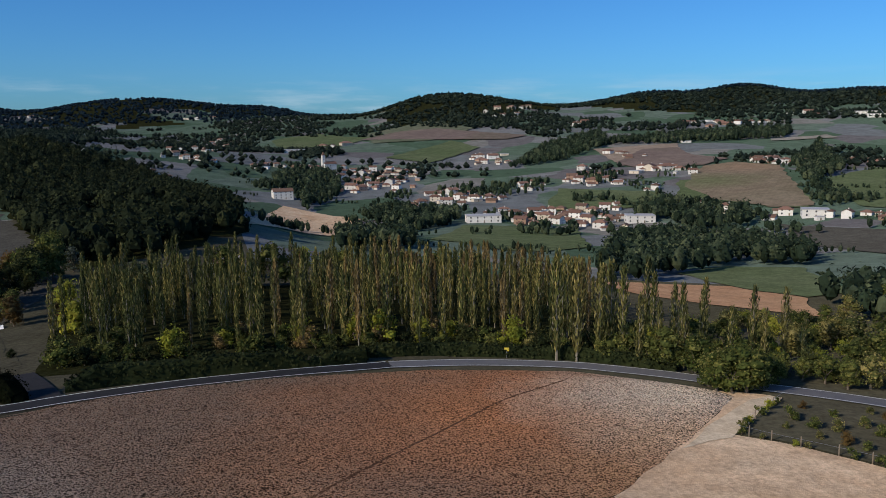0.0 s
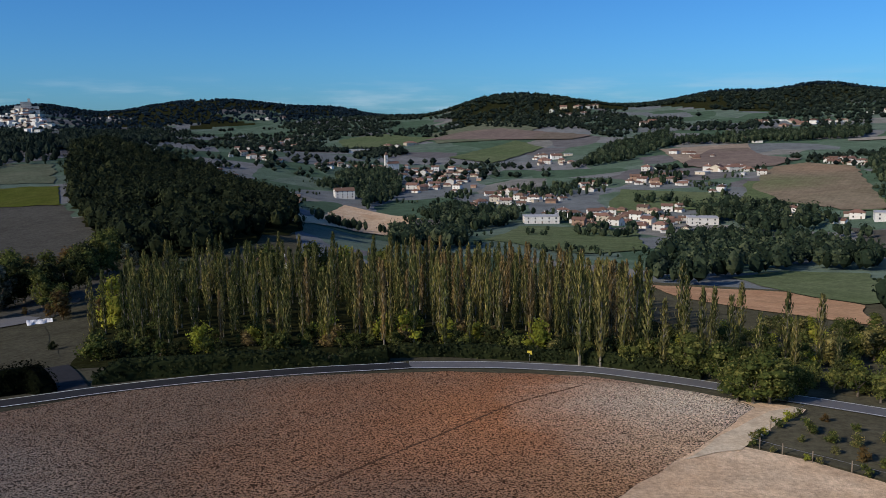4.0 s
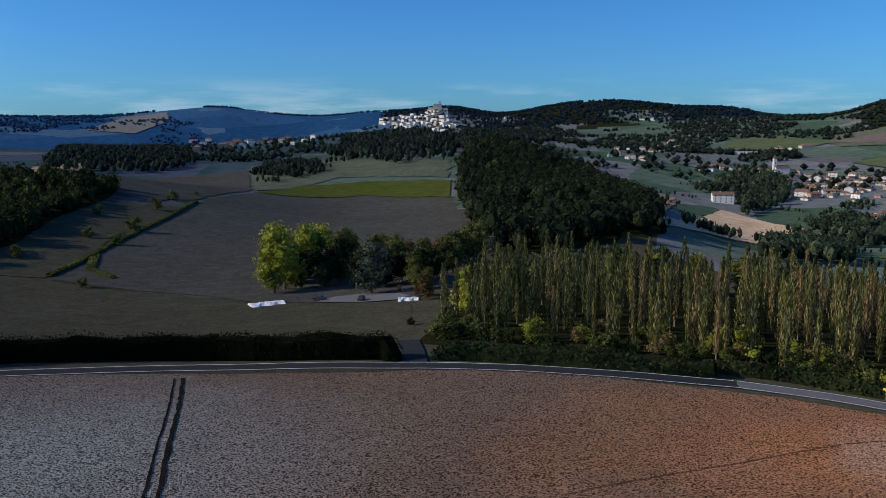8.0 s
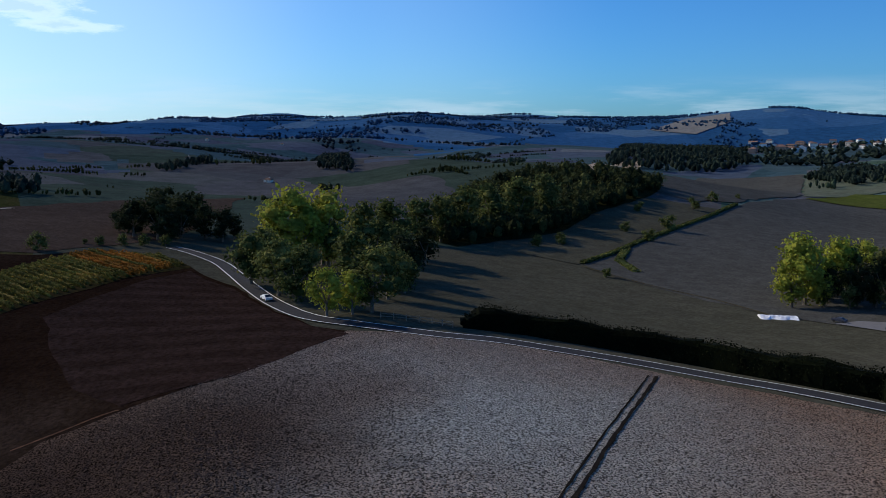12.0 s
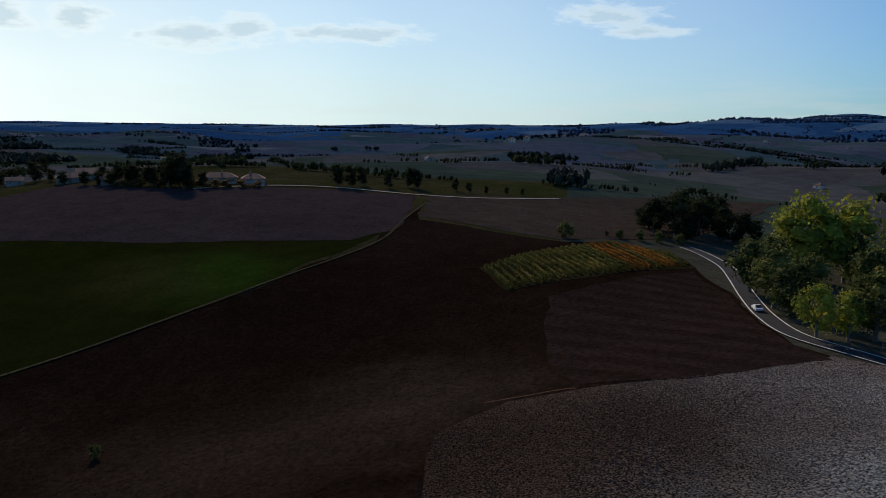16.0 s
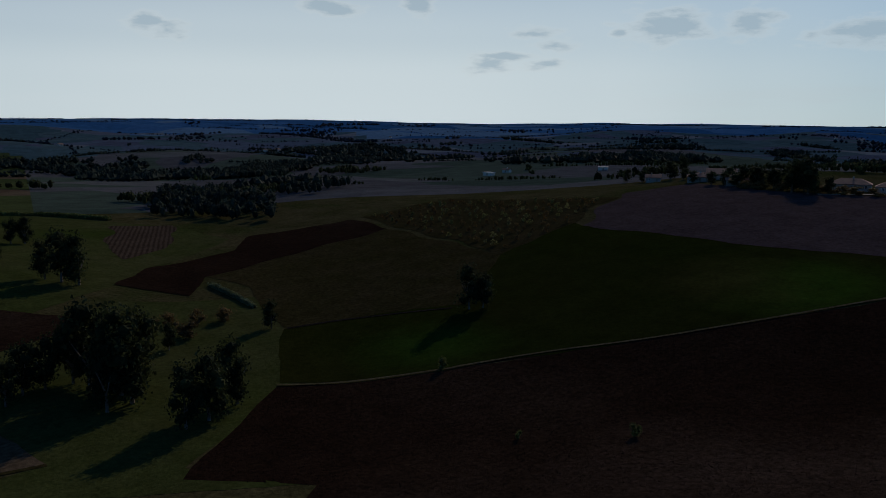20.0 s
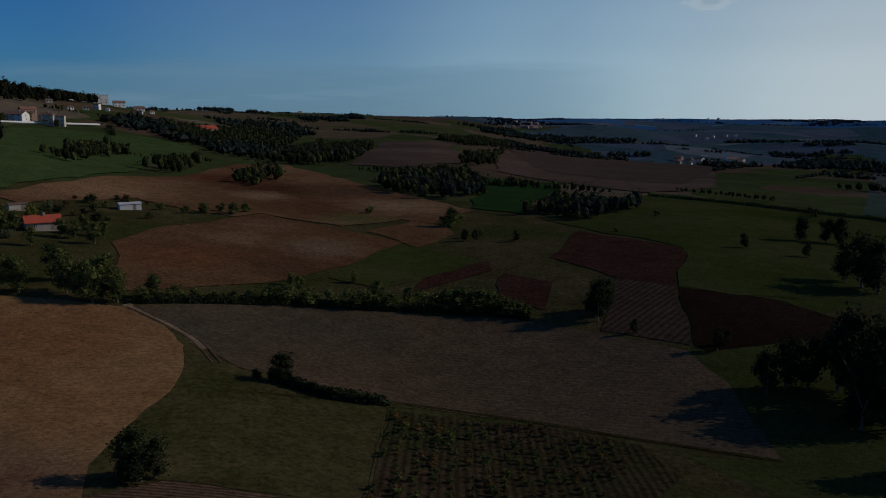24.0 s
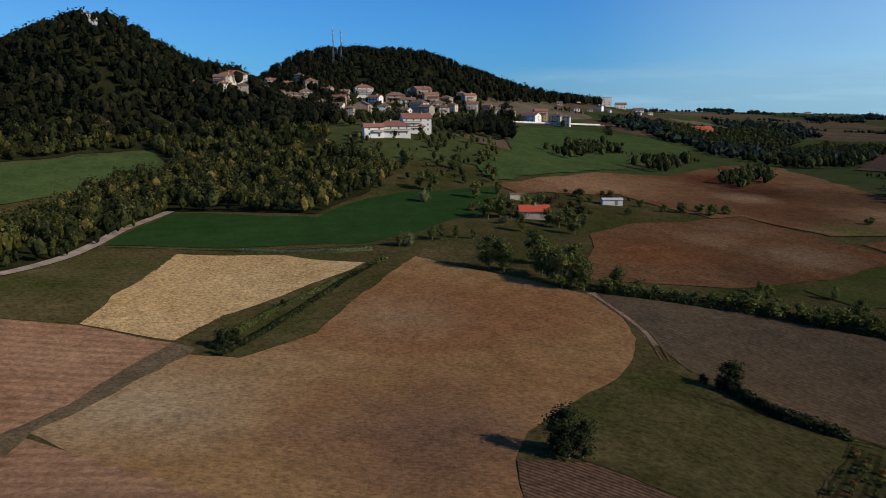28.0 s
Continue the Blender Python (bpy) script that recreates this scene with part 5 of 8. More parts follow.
for x, y, h in [(37.8, 160.2, 7.8), (41.0, 154.6, 8.1), (43.7, 152.2, 10.8), (47.8, 147.5, 9.9), (49.7, 140.6, 8.4), (52.3, 136.4, 8.2), (55.4, 136.8, 9.2), (59.5, 162.3, 9.6), (60.4, 141.6, 6.4), (66.9, 144.5, 8.1), (70.1, 142.4, 9.6), (72.2, 138.2, 9.3), (76.3, 138.3, 11.3), (75.8, 169.8, 8.8), (88.1, 177.4, 9.8), (90.8, 170.2, 11.3), (93.0, 163.4, 9.7), (72.4, 176.8, 7.9), (55.1, 174.8, 9.1), (82.3, 138.2, 11.3), (86.1, 137.9, 10.3), (32.0, 160.2, 6.0), (25.8, 165.4, 5.2), (18.9, 168.1, 5.4), (10.4, 169.8, 5.7), (130.0, 232.8, 11.9), (115.1, 223.0, 9.8), (103.6, 212.5, 7.8), (93.0, 202.6, 7.5), (81.4, 202.8, 7.5), (72.7, 203.2, 7.5), (135.6, 230.9, 11.8), (110.1, 175.4, 12.9)]:
    tree("thicket_tree", "round", random.choice(["broad_leaf", "broad_leaf", "poplar_leaf"]), x, y, h * (0.62 if x > 64 and y < 150 else 0.85), "bushy green broadleaf tree in a roadside thicket", "tree", "roadside thicket", 1.2)
scrub = random.Random(41)
SCRUB_STRIP = [(28, 163), (45, 150), (62, 139), (84, 128), (124, 150), (122, 210), (84, 222), (52, 196)]
made = 0
while made < 130:
    x, y = scrub.uniform(28, 124), scrub.uniform(128, 222)
    if inside((x, y), SCRUB_STRIP):
        made += 1
        tree("scrub_bush", "bush", scrub.choice(["broad_leaf", "broad_leaf", "poplar_leaf", "poplar_green", "yellow_leaf"]), x, y, scrub.uniform(2.6, 6.0), "mixed green and yellowing scrub in the roadside thicket", "bush", "thicket scrub", scrub.uniform(0.8, 1.2))
for x, y, h, tone in [(-98, 226, 12, "broad_leaf"), (-90, 236, 13, "reed_leaf"), (-82, 246, 13, "reed_leaf"), (-72, 262, 15, "broad_leaf"), (-58, 268, 16, "broad_leaf"), (-50, 274, 14, "yellow_leaf"), (-104, 216, 11, "yellow_leaf"), (-36, 284, 14, "broad_leaf"), (-20, 290, 15, "broad_leaf"), (-4, 296, 14, "broad_leaf"), (12, 300, 15, "poplar_leaf")]:
    tree("tree", "round", tone, x, y, h, "broad leafy tree behind the poplar rows", "tree", "", 1.1)
for x, y, h in [(-56.8, 164.6, 7.0), (-48.2, 172.7, 4.7), (-31.6, 176.7, 6.9), (-20.7, 181.8, 7.0), (-13.7, 180.3, 8.7), (-5.9, 181.2, 6.7), (0.6, 182.2, 6.1), (15.1, 174.5, 8.2), (72.6, 152.2, 5.7), (-41.6, 174.0, 3.5), (-91.3, 194.4, 10.0), (44.5, 167.9, 6.0)]:
    tree("shrub", "bush", "yellow_leaf", x, y, h, "bright yellow-green shrub at the foot of the poplars", "shrub", "yellow shrubs", 0.9)
for x, y, h in [(-69.2, 162.7, 3.0), (-65.4, 162.1, 3.6), (-61.6, 161.4, 3.4), (-51.3, 162.2, 3.3), (-42.5, 164.8, 3.4), (-38.4, 167.8, 2.5), (-34.9, 169.0, 2.5), (-25.6, 172.5, 3.2), (-22.2, 174.7, 2.6), (-17.3, 176.5, 2.6), (-8.3, 175.9, 3.5), (-3.2, 174.6, 4.5), (4.4, 175.5, 5.2), (8.2, 174.0, 4.9), (21.0, 165.6, 5.2), (29.0, 163.4, 5.5), (34.9, 160.1, 5.4), (-78.4, 159.7, 5.9), (-73.8, 159.7, 4.3)]:
    tree("shrub", "bush", random.choice(["broad_leaf", "dark_leaf"]), x, y, h * 1.15, "dense dark green shrub below the poplars", "shrub", "undergrowth", 1.0)


under = random.Random(77)
made = 0
while made < 60:
    x = under.uniform(-96, 26)
    y = float(np.interp(x, [-96, -70, -45, -10, 26], [172, 160, 163, 173, 166])) + under.uniform(0, 13) ** 1.2
    made += 1
    tree("shrub", "bush", under.choice(["broad_leaf", "dark_leaf", "poplar_green", "poplar_brown", "broad_leaf"]), x, y, under.uniform(2.0, 5.2), "mixed undergrowth among the first poplars", "shrub", "undergrowth", under.uniform(0.9, 1.3))


# hedges
def hedge(line, wide, tall, mat, label, density=26.0, spray=0.33, name="hedge"):
    r = np.random.default_rng(len(line) + int(wide * 10))
    parts = []
    ends = np.array([line[0], line[-1]], float)
    full_tall = tall

    def near_end(x, y):
        """Rounds the two ends off and lets the top rise and fall."""
        away = np.minimum(np.hypot(x - ends[0, 0], y - ends[0, 1]), np.hypot(x - ends[1, 0], y - ends[1, 1]))
        swell = 1 + 0.09 * np.sin(0.31 * x + 0.23 * y) + 0.06 * np.sin(0.9 * x - 0.7 * y)
        return np.sqrt(np.clip(away / (full_tall * 0.9), 0.1, 1)) * swell
    if name == "hedge":
        cut = []
        for p, q in zip(line[:-1], line[1:]):
            m = max(1, round(math.dist(p, q) / 9))
            cut += [(p[0] + (q[0] - p[0]) * i / m, p[1] + (q[1] - p[1]) * i / m) for i in range(m)]
        line = cut + [line[-1]]
        top = tagged(new(name), label, "hedge")
    for k in range(len(line) - 1):
        a, b = np.array(line[k]), np.array(line[k + 1])
        length = np.linalg.norm(b - a)
        d = (b - a) / length
        s = np.array([-d[1], d[0]])
        m = max(2, int(length / 4))
        ring = []
        for i in range(m + 1):
            p = a + d * length * i / m
            z = hz(*p)
            tall = full_tall * float(near_end(*p))
            for q, hh in ((-0.46, -0.3), (-0.44, 0.8), (-0.25, 0.94), (0.25, 0.94), (0.44, 0.8), (0.46, -0.3)):
                ring.append([p[0] + s[0] * q * wide * r.uniform(0.7, 0.95), p[1] + s[1] * q * wide * r.uniform(0.7, 0.95), z + (hh * tall * r.uniform(0.86, 1.0) if hh > 0 else hh)])
        quads = [(i * 6 + j, i * 6 + j + 1, i * 6 + j + 7, i * 6 + j + 6) for i in range(m) for j in range(5)]
        parts.append((np.array(ring), np.array([t for q in quads for t in ((q[0], q[1], q[2]), (q[0], q[2], q[3]))])))
        m = max(2, int(length / (wide * 1.6)))
        for i in range(m):
            p = a + d * length * (i + r.uniform(0.2, 0.8)) / m
            hh = full_tall * float(near_end(*p)) * r.uniform(0.85, 1.04)
            v, f = LUMPS[i % 5]
            parts.append((v * [wide * 0.5, wide * 0.5, hh * 0.5] + [p[0], p[1], hz(*p) + hh * 0.44], f))
        n = int(length * density)
        u, w = r.uniform(0, length, n), r.uniform(-1, 1, n)
        hgt = r.uniform(0, 1, n) ** 0.6
        side = np.where(r.uniform(0, 1, n) < 0.55, np.sign(w), w)
        side = side * (1 - 0.25 * hgt ** 4)
        x = a[0] + d[0] * u + s[0] * side * wide / 2
        y = a[1] + d[1] * u + s[1] * side * wide / 2
        z = height(x, y) + np.where(np.abs(side) > 0.7, hgt, 1.0) * full_tall * near_end(x, y) * r.uniform(0.84, 1.02, n)
        out = np.stack([s[0] * side, s[1] * side, 0.3 + 0.7 * (np.abs(side) < 0.7)], -1)
        parts.append(sprays(np.stack([x, y, z], -1), spray, out, r))
        if name == "hedge":
            v, f = join(parts)
            new("bush_section", mesh_of("bush_section", v.tolist(), f.tolist(), mat)).parent = top
            parts = []
    if name == "hedge":
        return top
    v, f = join(parts)
    return tagged(new(name, mesh_of(name, v.tolist(), f.tolist(), mat)), label, "hedge")


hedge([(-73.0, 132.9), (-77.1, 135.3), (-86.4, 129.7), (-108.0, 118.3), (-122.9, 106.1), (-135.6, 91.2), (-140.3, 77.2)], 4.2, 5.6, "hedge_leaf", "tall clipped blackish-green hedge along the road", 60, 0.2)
hedge([(-68.3, 139.5), (-59.2, 143.7), (-47.7, 146.4), (-36.8, 149.4), (-26.7, 153.2)], 3.4, 4.2, "dark_leaf", "dark green roadside hedge below the poplars")
hedge([(-26.7, 153.2), (-16.1, 158.8), (-19.4, 161.4)], 3.0, 3.4, "dark_leaf", "low green roadside hedge with gaps")
hedge([(-17.2, 163.3), (-3.1, 166.7), (13.8, 165.6), (25.4, 162.9), (36.0, 157.2), (45.5, 150.8)], 2.8, 3.0, "dark_leaf", "loose green scrub along the far verge")

hedge([(116.4, -94.5), (110.3, -94.7), (102.2, -95.7), (96.2, -99.4), (92.8, -102.6)], 2.4, 2.2, "dark_leaf", "dark ragged hedge below the stubble", 18, 0.4)
hedge([(166.1, -5.7), (174.3, -13.6), (186.8, -24.8), (201.0, -38.0), (217.7, -53.8), (232.8, -70.8)], 1.5, 0.8, "dark_leaf", "dark scrub line between two brown fields", 16, 0.4)

hedge([(174.6, -111.6), (163.0, -125.9), (150.7, -140.6), (132.7, -154.1), (114.4, -167.0), (99.2, -171.6), (90.3, -171.9)], 2.6, 2.2, "dark_leaf", "ragged dark hedge along the stubble field", 16, 0.45)
hedge([(171.8, -4.8), (194.5, -24.0), (212.1, -44.8), (232.8, -71.1)], 1.8, 0.9, "broad_leaf", "low scrub strip between two ploughed fields", 12, 0.35)
hedge([(261.7, -31.8), (252.8, -45.1), (247.8, -59.1), (245.3, -72.1)], 1.4, 1.2, "reed_leaf", "pale reed strip at the foot of the crop", 14, 0.3)

# pale reed leaves stand in for sunlight on this hedge
hedge([(-36.5, -246.0), (-40.3, -230.1), (-43.7, -212.9)], 1.8, 1.7, "reed_leaf", "hedge beside the meadow, sunlight painted in as pale leaves", 16, 0.35)

hedge([(-284.0, 191.0), (-306.0, 219.0), (-330.0, 250.0), (-360.0, 293.0), (-398.0, 347.0), (-438.0, 404.0)], 2.6, 1.5, "broad_leaf", "ragged scrub line between stubble and grey field", 14, 0.5)
hedge([(134.0, -470.0), (82.0, -474.0), (46.0, -470.0), (9.0, -464.0), (-22.0, -432.0)], 3.6, 2.2, "broad_leaf", "low hedge between the meadow and brown field", 9, 0.6)
hedge([(-262.0, 205.0), (-290.0, 214.0), (-318.0, 236.0)], 4.0, 1.2, "broad_leaf", "low brown scrub beside the grey field", 12, 0.45)

# single and grouped trees nearer the hill: lists of place and height
GROUPS = [
    ("round", "yellow_leaf", 1.05, "broad yellow-green tree beside the road bend", "tree", [(-149.9, 47.9, 12.1), (-151.7, 54.3, 11.0), (-242.9, 58.5, 28.7), (-250.1, 67.8, 28.1), (-243.0, 52.6, 23.8)]),
    ("round", "broad_leaf", 1.15, "rounded green broadleaf tree in a roadside wood", "tree", [(-201.8, 37.5, 16.0), (-182.5, 42.1, 16.7), (-173.1, 45.1, 14.6), (-156.0, 60.1, 16.7), (-180.2, 71.2, 16.4), (-210.2, 68.7, 17.5), (-194.5, 80.3, 13.4), (-225.0, 44.6, 15.3), (-248.3, 69.5, 17.1), (-243.9, 84.9, 20.1), (-265.2, 99.5, 17.5), (-193.3, 51.6, 14.5), (-289.2, 92.1, 23.2), (-297.5, 106.5, 25.2), (-342.0, 133.6, 23.4), (-345.9, 146.7, 25.2), (-356.5, 162.7, 29.0), (-373.0, 185.4, 29.0), (-385.6, 207.9, 30.1), (-403.5, 234.4, 28.3)]),
    ("round", "dark_leaf", 1.1, "dark evergreen tree at the bend of the road", "tree", [(-302.5, 5.3, 15.7), (-297.8, 13.9, 18.2), (-305.8, 22.8, 16.8), (-306.7, 31.9, 15.1), (-301.0, 38.3, 14.5), (-318.3, -0.6, 9.4), (-312.9, 43.9, 10.8), (-291.2, 18.1, 12.1), (-272.0, 113.2, 16.9), (-221.0, 88.4, 16.8)]),
    ("round", "yellow_leaf", 1.0, "yellow-green garden tree beside the meadow", "tree", [(-183.8, 220.0, 26.4), (-181.1, 211.8, 19.2), (-194.6, 241.5, 23.6), (-194.4, 229.2, 22.7), (-225.8, 293.9, 16.8)]),
    ("round", "broad_leaf", 1.0, "green garden tree round a hidden farmhouse", "tree", [(-195.7, 252.0, 20.3), (-208.7, 285.1, 16.7), (-177.7, 267.9, 15.9), (-160.4, 258.4, 14.9), (-134.3, 231.8, 13.1), (-170.3, 237.2, 10.3), (-170.7, 226.0, 9.1), (-156.1, 271.7, 13.5), (-136.5, 261.8, 14.5), (-140.3, 284.2, 15.2), (-155.5, 316.5, 13.4), (-118.6, 215.2, 10.0), (-216.8, 302.0, 12.8), (-178.3, 222.9, 10.7), (-139.5, 279.3, 18.3), (-158.0, 322.0, 14.3), (-165.8, 265.6, 16.1), (-149.2, 277.9, 13.9)]),
    ("tall", "blue_leaf", 1.3, "blue-grey conifer in the farm garden", "tree", [(-142.2, 217.6, 19.0), (-146.9, 230.4, 15.1), (-139.5, 299.0, 10.2), (-139.0, 305.3, 5.8)]),
    ("round", "rust_leaf", 1.0, "rust-brown autumn tree in the farm garden", "tree", [(-183.3, 281.7, 13.7), (-153.6, 281.2, 12.6), (-161.1, 268.9, 12.6), (-101.2, 205.5, 6.4), (-122.0, 214.8, 4.2), (-132.9, 220.6, 2.9), (-115.0, 209.8, 9.0)]),
    ("bush", "broad_leaf", 1.0, "small field bush with a long shadow", "bush", [(-251.2, 183.8, 4.7), (-330.7, 192.3, 7.1), (-334.0, 207.1, 7.3), (-335.2, 261.0, 7.8), (-362.4, 292.3, 10.2), (-420.3, 354.0, 9.8), (-446.7, 390.3, 8.4), (-358.8, 261.6, 6.5), (-411.9, 305.5, 7.4), (-459.9, 423.4, 4.4)]),
    ("round", "dark_leaf", 1.0, "dark park tree standing on the crest", "tree", [(-290.0, -214.6, 16.5), (-289.5, -205.7, 17.4), (-341.9, -152.2, 12.0), (-342.7, -146.3, 12.0), (-353.5, -144.9, 11.1), (-356.0, -130.2, 9.2), (-367.1, -123.7, 11.4), (-366.1, -118.6, 10.7), (-372.4, -92.1, 5.7), (-373.3, -83.6, 4.5), (-379.8, -73.8, 4.3), (-383.6, -66.2, 4.0), (-314.2, -355.0, 9.1), (-308.1, -334.3, 7.8), (-397.5, -394.0, 13.2), (-297.7, -249.5, 10.8), (-299.1, -243.2, 10.7), (-292.3, -256.2, 7.0), (-296.1, -229.9, 10.5), (-297.0, -201.0, 8.3), (-373.2, -99.8, 6.9)]),
    ("bush", "broad_leaf", 1.0, "dense hedge bush by the vineyard", "bush", [(-263.2, -23.2, 7.0), (-276.7, -5.3, 4.0), (-278.3, 2.0, 5.0), (-280.2, 9.2, 5.0), (-282.0, 16.3, 4.9), (-278.2, -10.2, 2.4)]),
    ("round", "dark_leaf", 1.15, "broad dark tree beside the lane", "tree", [(-319.3, 6.5, 14.5), (-324.1, 16.4, 18.9), (-326.2, 24.3, 17.7), (-334.4, 30.2, 16.8)]),
    ("bush", "broad_leaf", 0.8, "lone small bush on the ploughed slope", "bush", [(-73.5, -68.8, 2.9), (-57.8, -82.0, 2.0), (-67.1, -129.7, 3.8)]),
    ("round", "dark_leaf", 0.9, "dark tree at the field corner", "tree", [(-94.8, -165.9, 14.5), (-42.4, -190.1, 8.8), (-98.4, -163.9, 11.0)]),
    # meadow trees take dark_leaf: back-lit silhouettes put into the leaf colour
    ("round", "dark_leaf", 0.85, "tall dark tree on the meadow edge", "tree", [(-11.8, -128.2, 15.7), (-19.5, -136.2, 15.4), (-6.7, -125.3, 14.1)]),
    ("round", "dark_leaf", 0.85, "loose meadow tree against the low sun", "tree", [(2.8, -149.9, 21.8), (8.7, -155.1, 21.9), (1.2, -144.1, 19.4), (11.9, -159.5, 15.7), (17.7, -157.7, 12.8), (22.2, -155.8, 12.6), (-1.7, -152.4, 19.7), (6.6, -140.6, 15.8), (9.7, -253.1, 18.7), (4.8, -249.2, 17.7), (14.5, -257.3, 14.1), (-12.1, -179.1, 7.6), (25.4, -150.7, 11.0)]),
    ("bush", "rust_leaf", 1.2, "brown scrub patch on the meadow", "bush", [(-15.4, -199.4, 5.0), (-23.5, -200.6, 5.1), (-31.8, -201.3, 5.2), (-18.0, -187.9, 5.6), (-10.5, -197.3, 4.1)]),
    ("round", "dark_leaf", 0.9, "meadow tree casting a long shadow", "tree", [(50.6, -288.8, 6.3), (28.7, -289.6, 6.3), (34.7, -326.0, 11.5), (24.8, -334.2, 11.0), (19.6, -334.2, 12.3), (73.9, -181.1, 11.7), (74.3, -188.1, 9.2), (171.8, -279.7, 9.4), (152.0, -253.8, 5.4), (148.9, -256.8, 5.0), (133.6, -263.2, 5.1)]),
    ("round", "dark_leaf", 1.15, "small dark tree by the dirt track", "tree", [(95.0, -41.1, 8.2), (94.7, -43.4, 6.6), (98.0, -40.9, 3.5), (114.6, -95.1, 7.0), (115.5, -93.4, 3.5)]),
    ("bush", "dark_leaf", 1.0, "dark bush in the boundary hedge", "bush", [(110.3, -94.7, 3.1), (106.3, -95.3, 3.1), (102.4, -96.0, 2.7), (99.6, -98.1, 2.4), (96.4, -99.7, 2.1), (93.8, -102.0, 1.3), (119.1, -92.1, 2.5), (166.9, -5.7, 2.6), (169.5, -7.6, 2.9), (171.9, -10.6, 1.7), (176.3, -15.3, 1.5)]),
    ("round", "broad_leaf", 0.95, "green tree in the hedge below the farm", "tree", [(207.2, -93.8, 11.2), (202.8, -96.2, 10.8), (187.7, -103.9, 11.0), (182.8, -105.8, 13.3), (182.0, -102.3, 10.8), (206.2, -109.8, 11.7), (194.7, -104.3, 11.2), (178.5, -107.1, 10.1), (175.4, -116.4, 7.2), (271.2, -131.1, 9.2), (270.2, -136.2, 10.0), (248.5, -148.5, 7.2), (237.7, -147.6, 8.0), (247.6, -131.4, 6.9), (245.7, -81.9, 5.1), (248.0, -99.0, 5.9), (247.8, -104.5, 4.5), (248.4, -95.5, 5.0), (243.7, -108.9, 3.7), (162.2, -157.0, 4.4), (156.8, -154.4, 5.2), (132.6, -159.8, 8.3), (126.5, -166.8, 5.9), (150.5, -173.6, 4.5)]),
    ("round", "broad_leaf", 1.0, "garden tree crowding round the little farm", "tree", [(282.2, -141.9, 7.1), (269.8, -140.7, 8.0), (276.1, -151.5, 8.7), (253.5, -146.8, 7.1), (252.9, -155.0, 7.5), (245.4, -157.5, 6.1), (319.6, -164.9, 6.5), (314.0, -149.8, 8.5), (335.4, -138.7, 10.2), (343.1, -136.9, 8.6), (380.3, -174.7, 8.8), (385.6, -148.5, 10.8), (438.9, -218.4, 6.8), (435.3, -228.2, 6.9)]),
    ("bush", "reed_leaf", 1.0, "pale grey-green willow bush by the crop", "bush", [(245.4, -85.0, 5.2), (246.7, -83.2, 4.1), (313.4, -123.5, 6.0)]),
    ("bush", "dark_leaf", 1.0, "dark bush at the end of the scrub strip", "bush", [(172.2, -7.7, 4.6), (175.5, -11.0, 3.3), (198.3, -28.2, 2.1)]),
    ("round", "broad_leaf", 1.2, "leafy tree leaning over the lane beside the track", "tree", [(47.3, 134.4, 7.8), (49.5, 133.1, 8.5), (52.3, 133.5, 9.1), (52.5, 137.7, 9.0), (47.4, 138.6, 6.0), (58.9, 140.3, 6.0), (55.1, 136.4, 7.1)]),
    ("round", "dark_leaf", 1.05, "dark tree of the farm garden", "tree", [(-185.6, 233.0, 13.3), (-172.5, 231.2, 15.7), (-155.7, 227.1, 14.8), (-149.0, 235.1, 14.6), (-146.4, 241.8, 15.0), (-136.9, 239.5, 14.2), (-135.1, 246.2, 12.3), (-137.4, 259.0, 13.8), (-202.1, 258.6, 13.6), (-180.6, 251.2, 17.2), (-168.7, 254.2, 14.6), (-142.5, 274.4, 15.2)]),
    ("round", "dark_leaf", 1.3, "dark tree crowding the farm on the crest", "tree", [(-323.6, -343.8, 9.4), (-320.0, -323.4, 12.0), (-299.7, -285.9, 7.1), (-293.2, -266.0, 7.5), (-289.8, -246.9, 8.4), (-295.1, -237.4, 11.1), (-293.5, -225.8, 10.5), (-298.7, -209.6, 7.5), (-316.3, -309.8, 7.2), (-300.7, -262.2, 9.3), (-307.3, -253.3, 9.1), (-297.4, -219.8, 13.5), (-298.9, -215.1, 14.5)]),
    ("bush", "rust_leaf", 1.6, "yellowing shrub in front of the crest barns", "bush", [(-294.8, -206.2, 5.2), (-297.3, -201.5, 4.8), (-299.8, -196.7, 5.0), (-302.2, -191.7, 4.9), (-306.0, -184.8, 4.6), (-309.4, -179.2, 3.9), (-292.0, -221.0, 5.0), (-289.0, -231.0, 5.4), (-288.0, -240.0, 4.8)]),
    ("bush", "broad_leaf", 1.2, "shrub in the long field hedge", "bush", [(170.4, -119.1, 4.8), (166.8, -123.2, 4.3), (163.4, -126.3, 4.0), (160.3, -129.9, 4.0), (157.5, -133.9, 4.6), (154.3, -137.5, 5.7), (151.0, -141.0, 6.9), (145.9, -145.0, 5.9), (140.8, -148.9, 5.8), (136.3, -150.9, 6.5), (133.3, -155.0, 6.6), (128.2, -158.9, 5.9), (120.3, -164.5, 6.6), (114.6, -167.5, 7.7), (110.4, -169.6, 8.5), (105.9, -171.1, 8.4), (100.9, -171.6, 8.0), (96.1, -172.0, 6.3), (91.3, -172.3, 4.7), (175.0, -112.0, 4.7)]),
    ("round", "dark_leaf", 0.7, "dark pointed tree on the strip meadow", "tree", [(72.5, -177.9, 12.8), (72.7, -184.9, 10.8), (61.0, -172.9, 4.3), (39.4, -170.5, 6.7), (37.9, -175.1, 4.7)]),
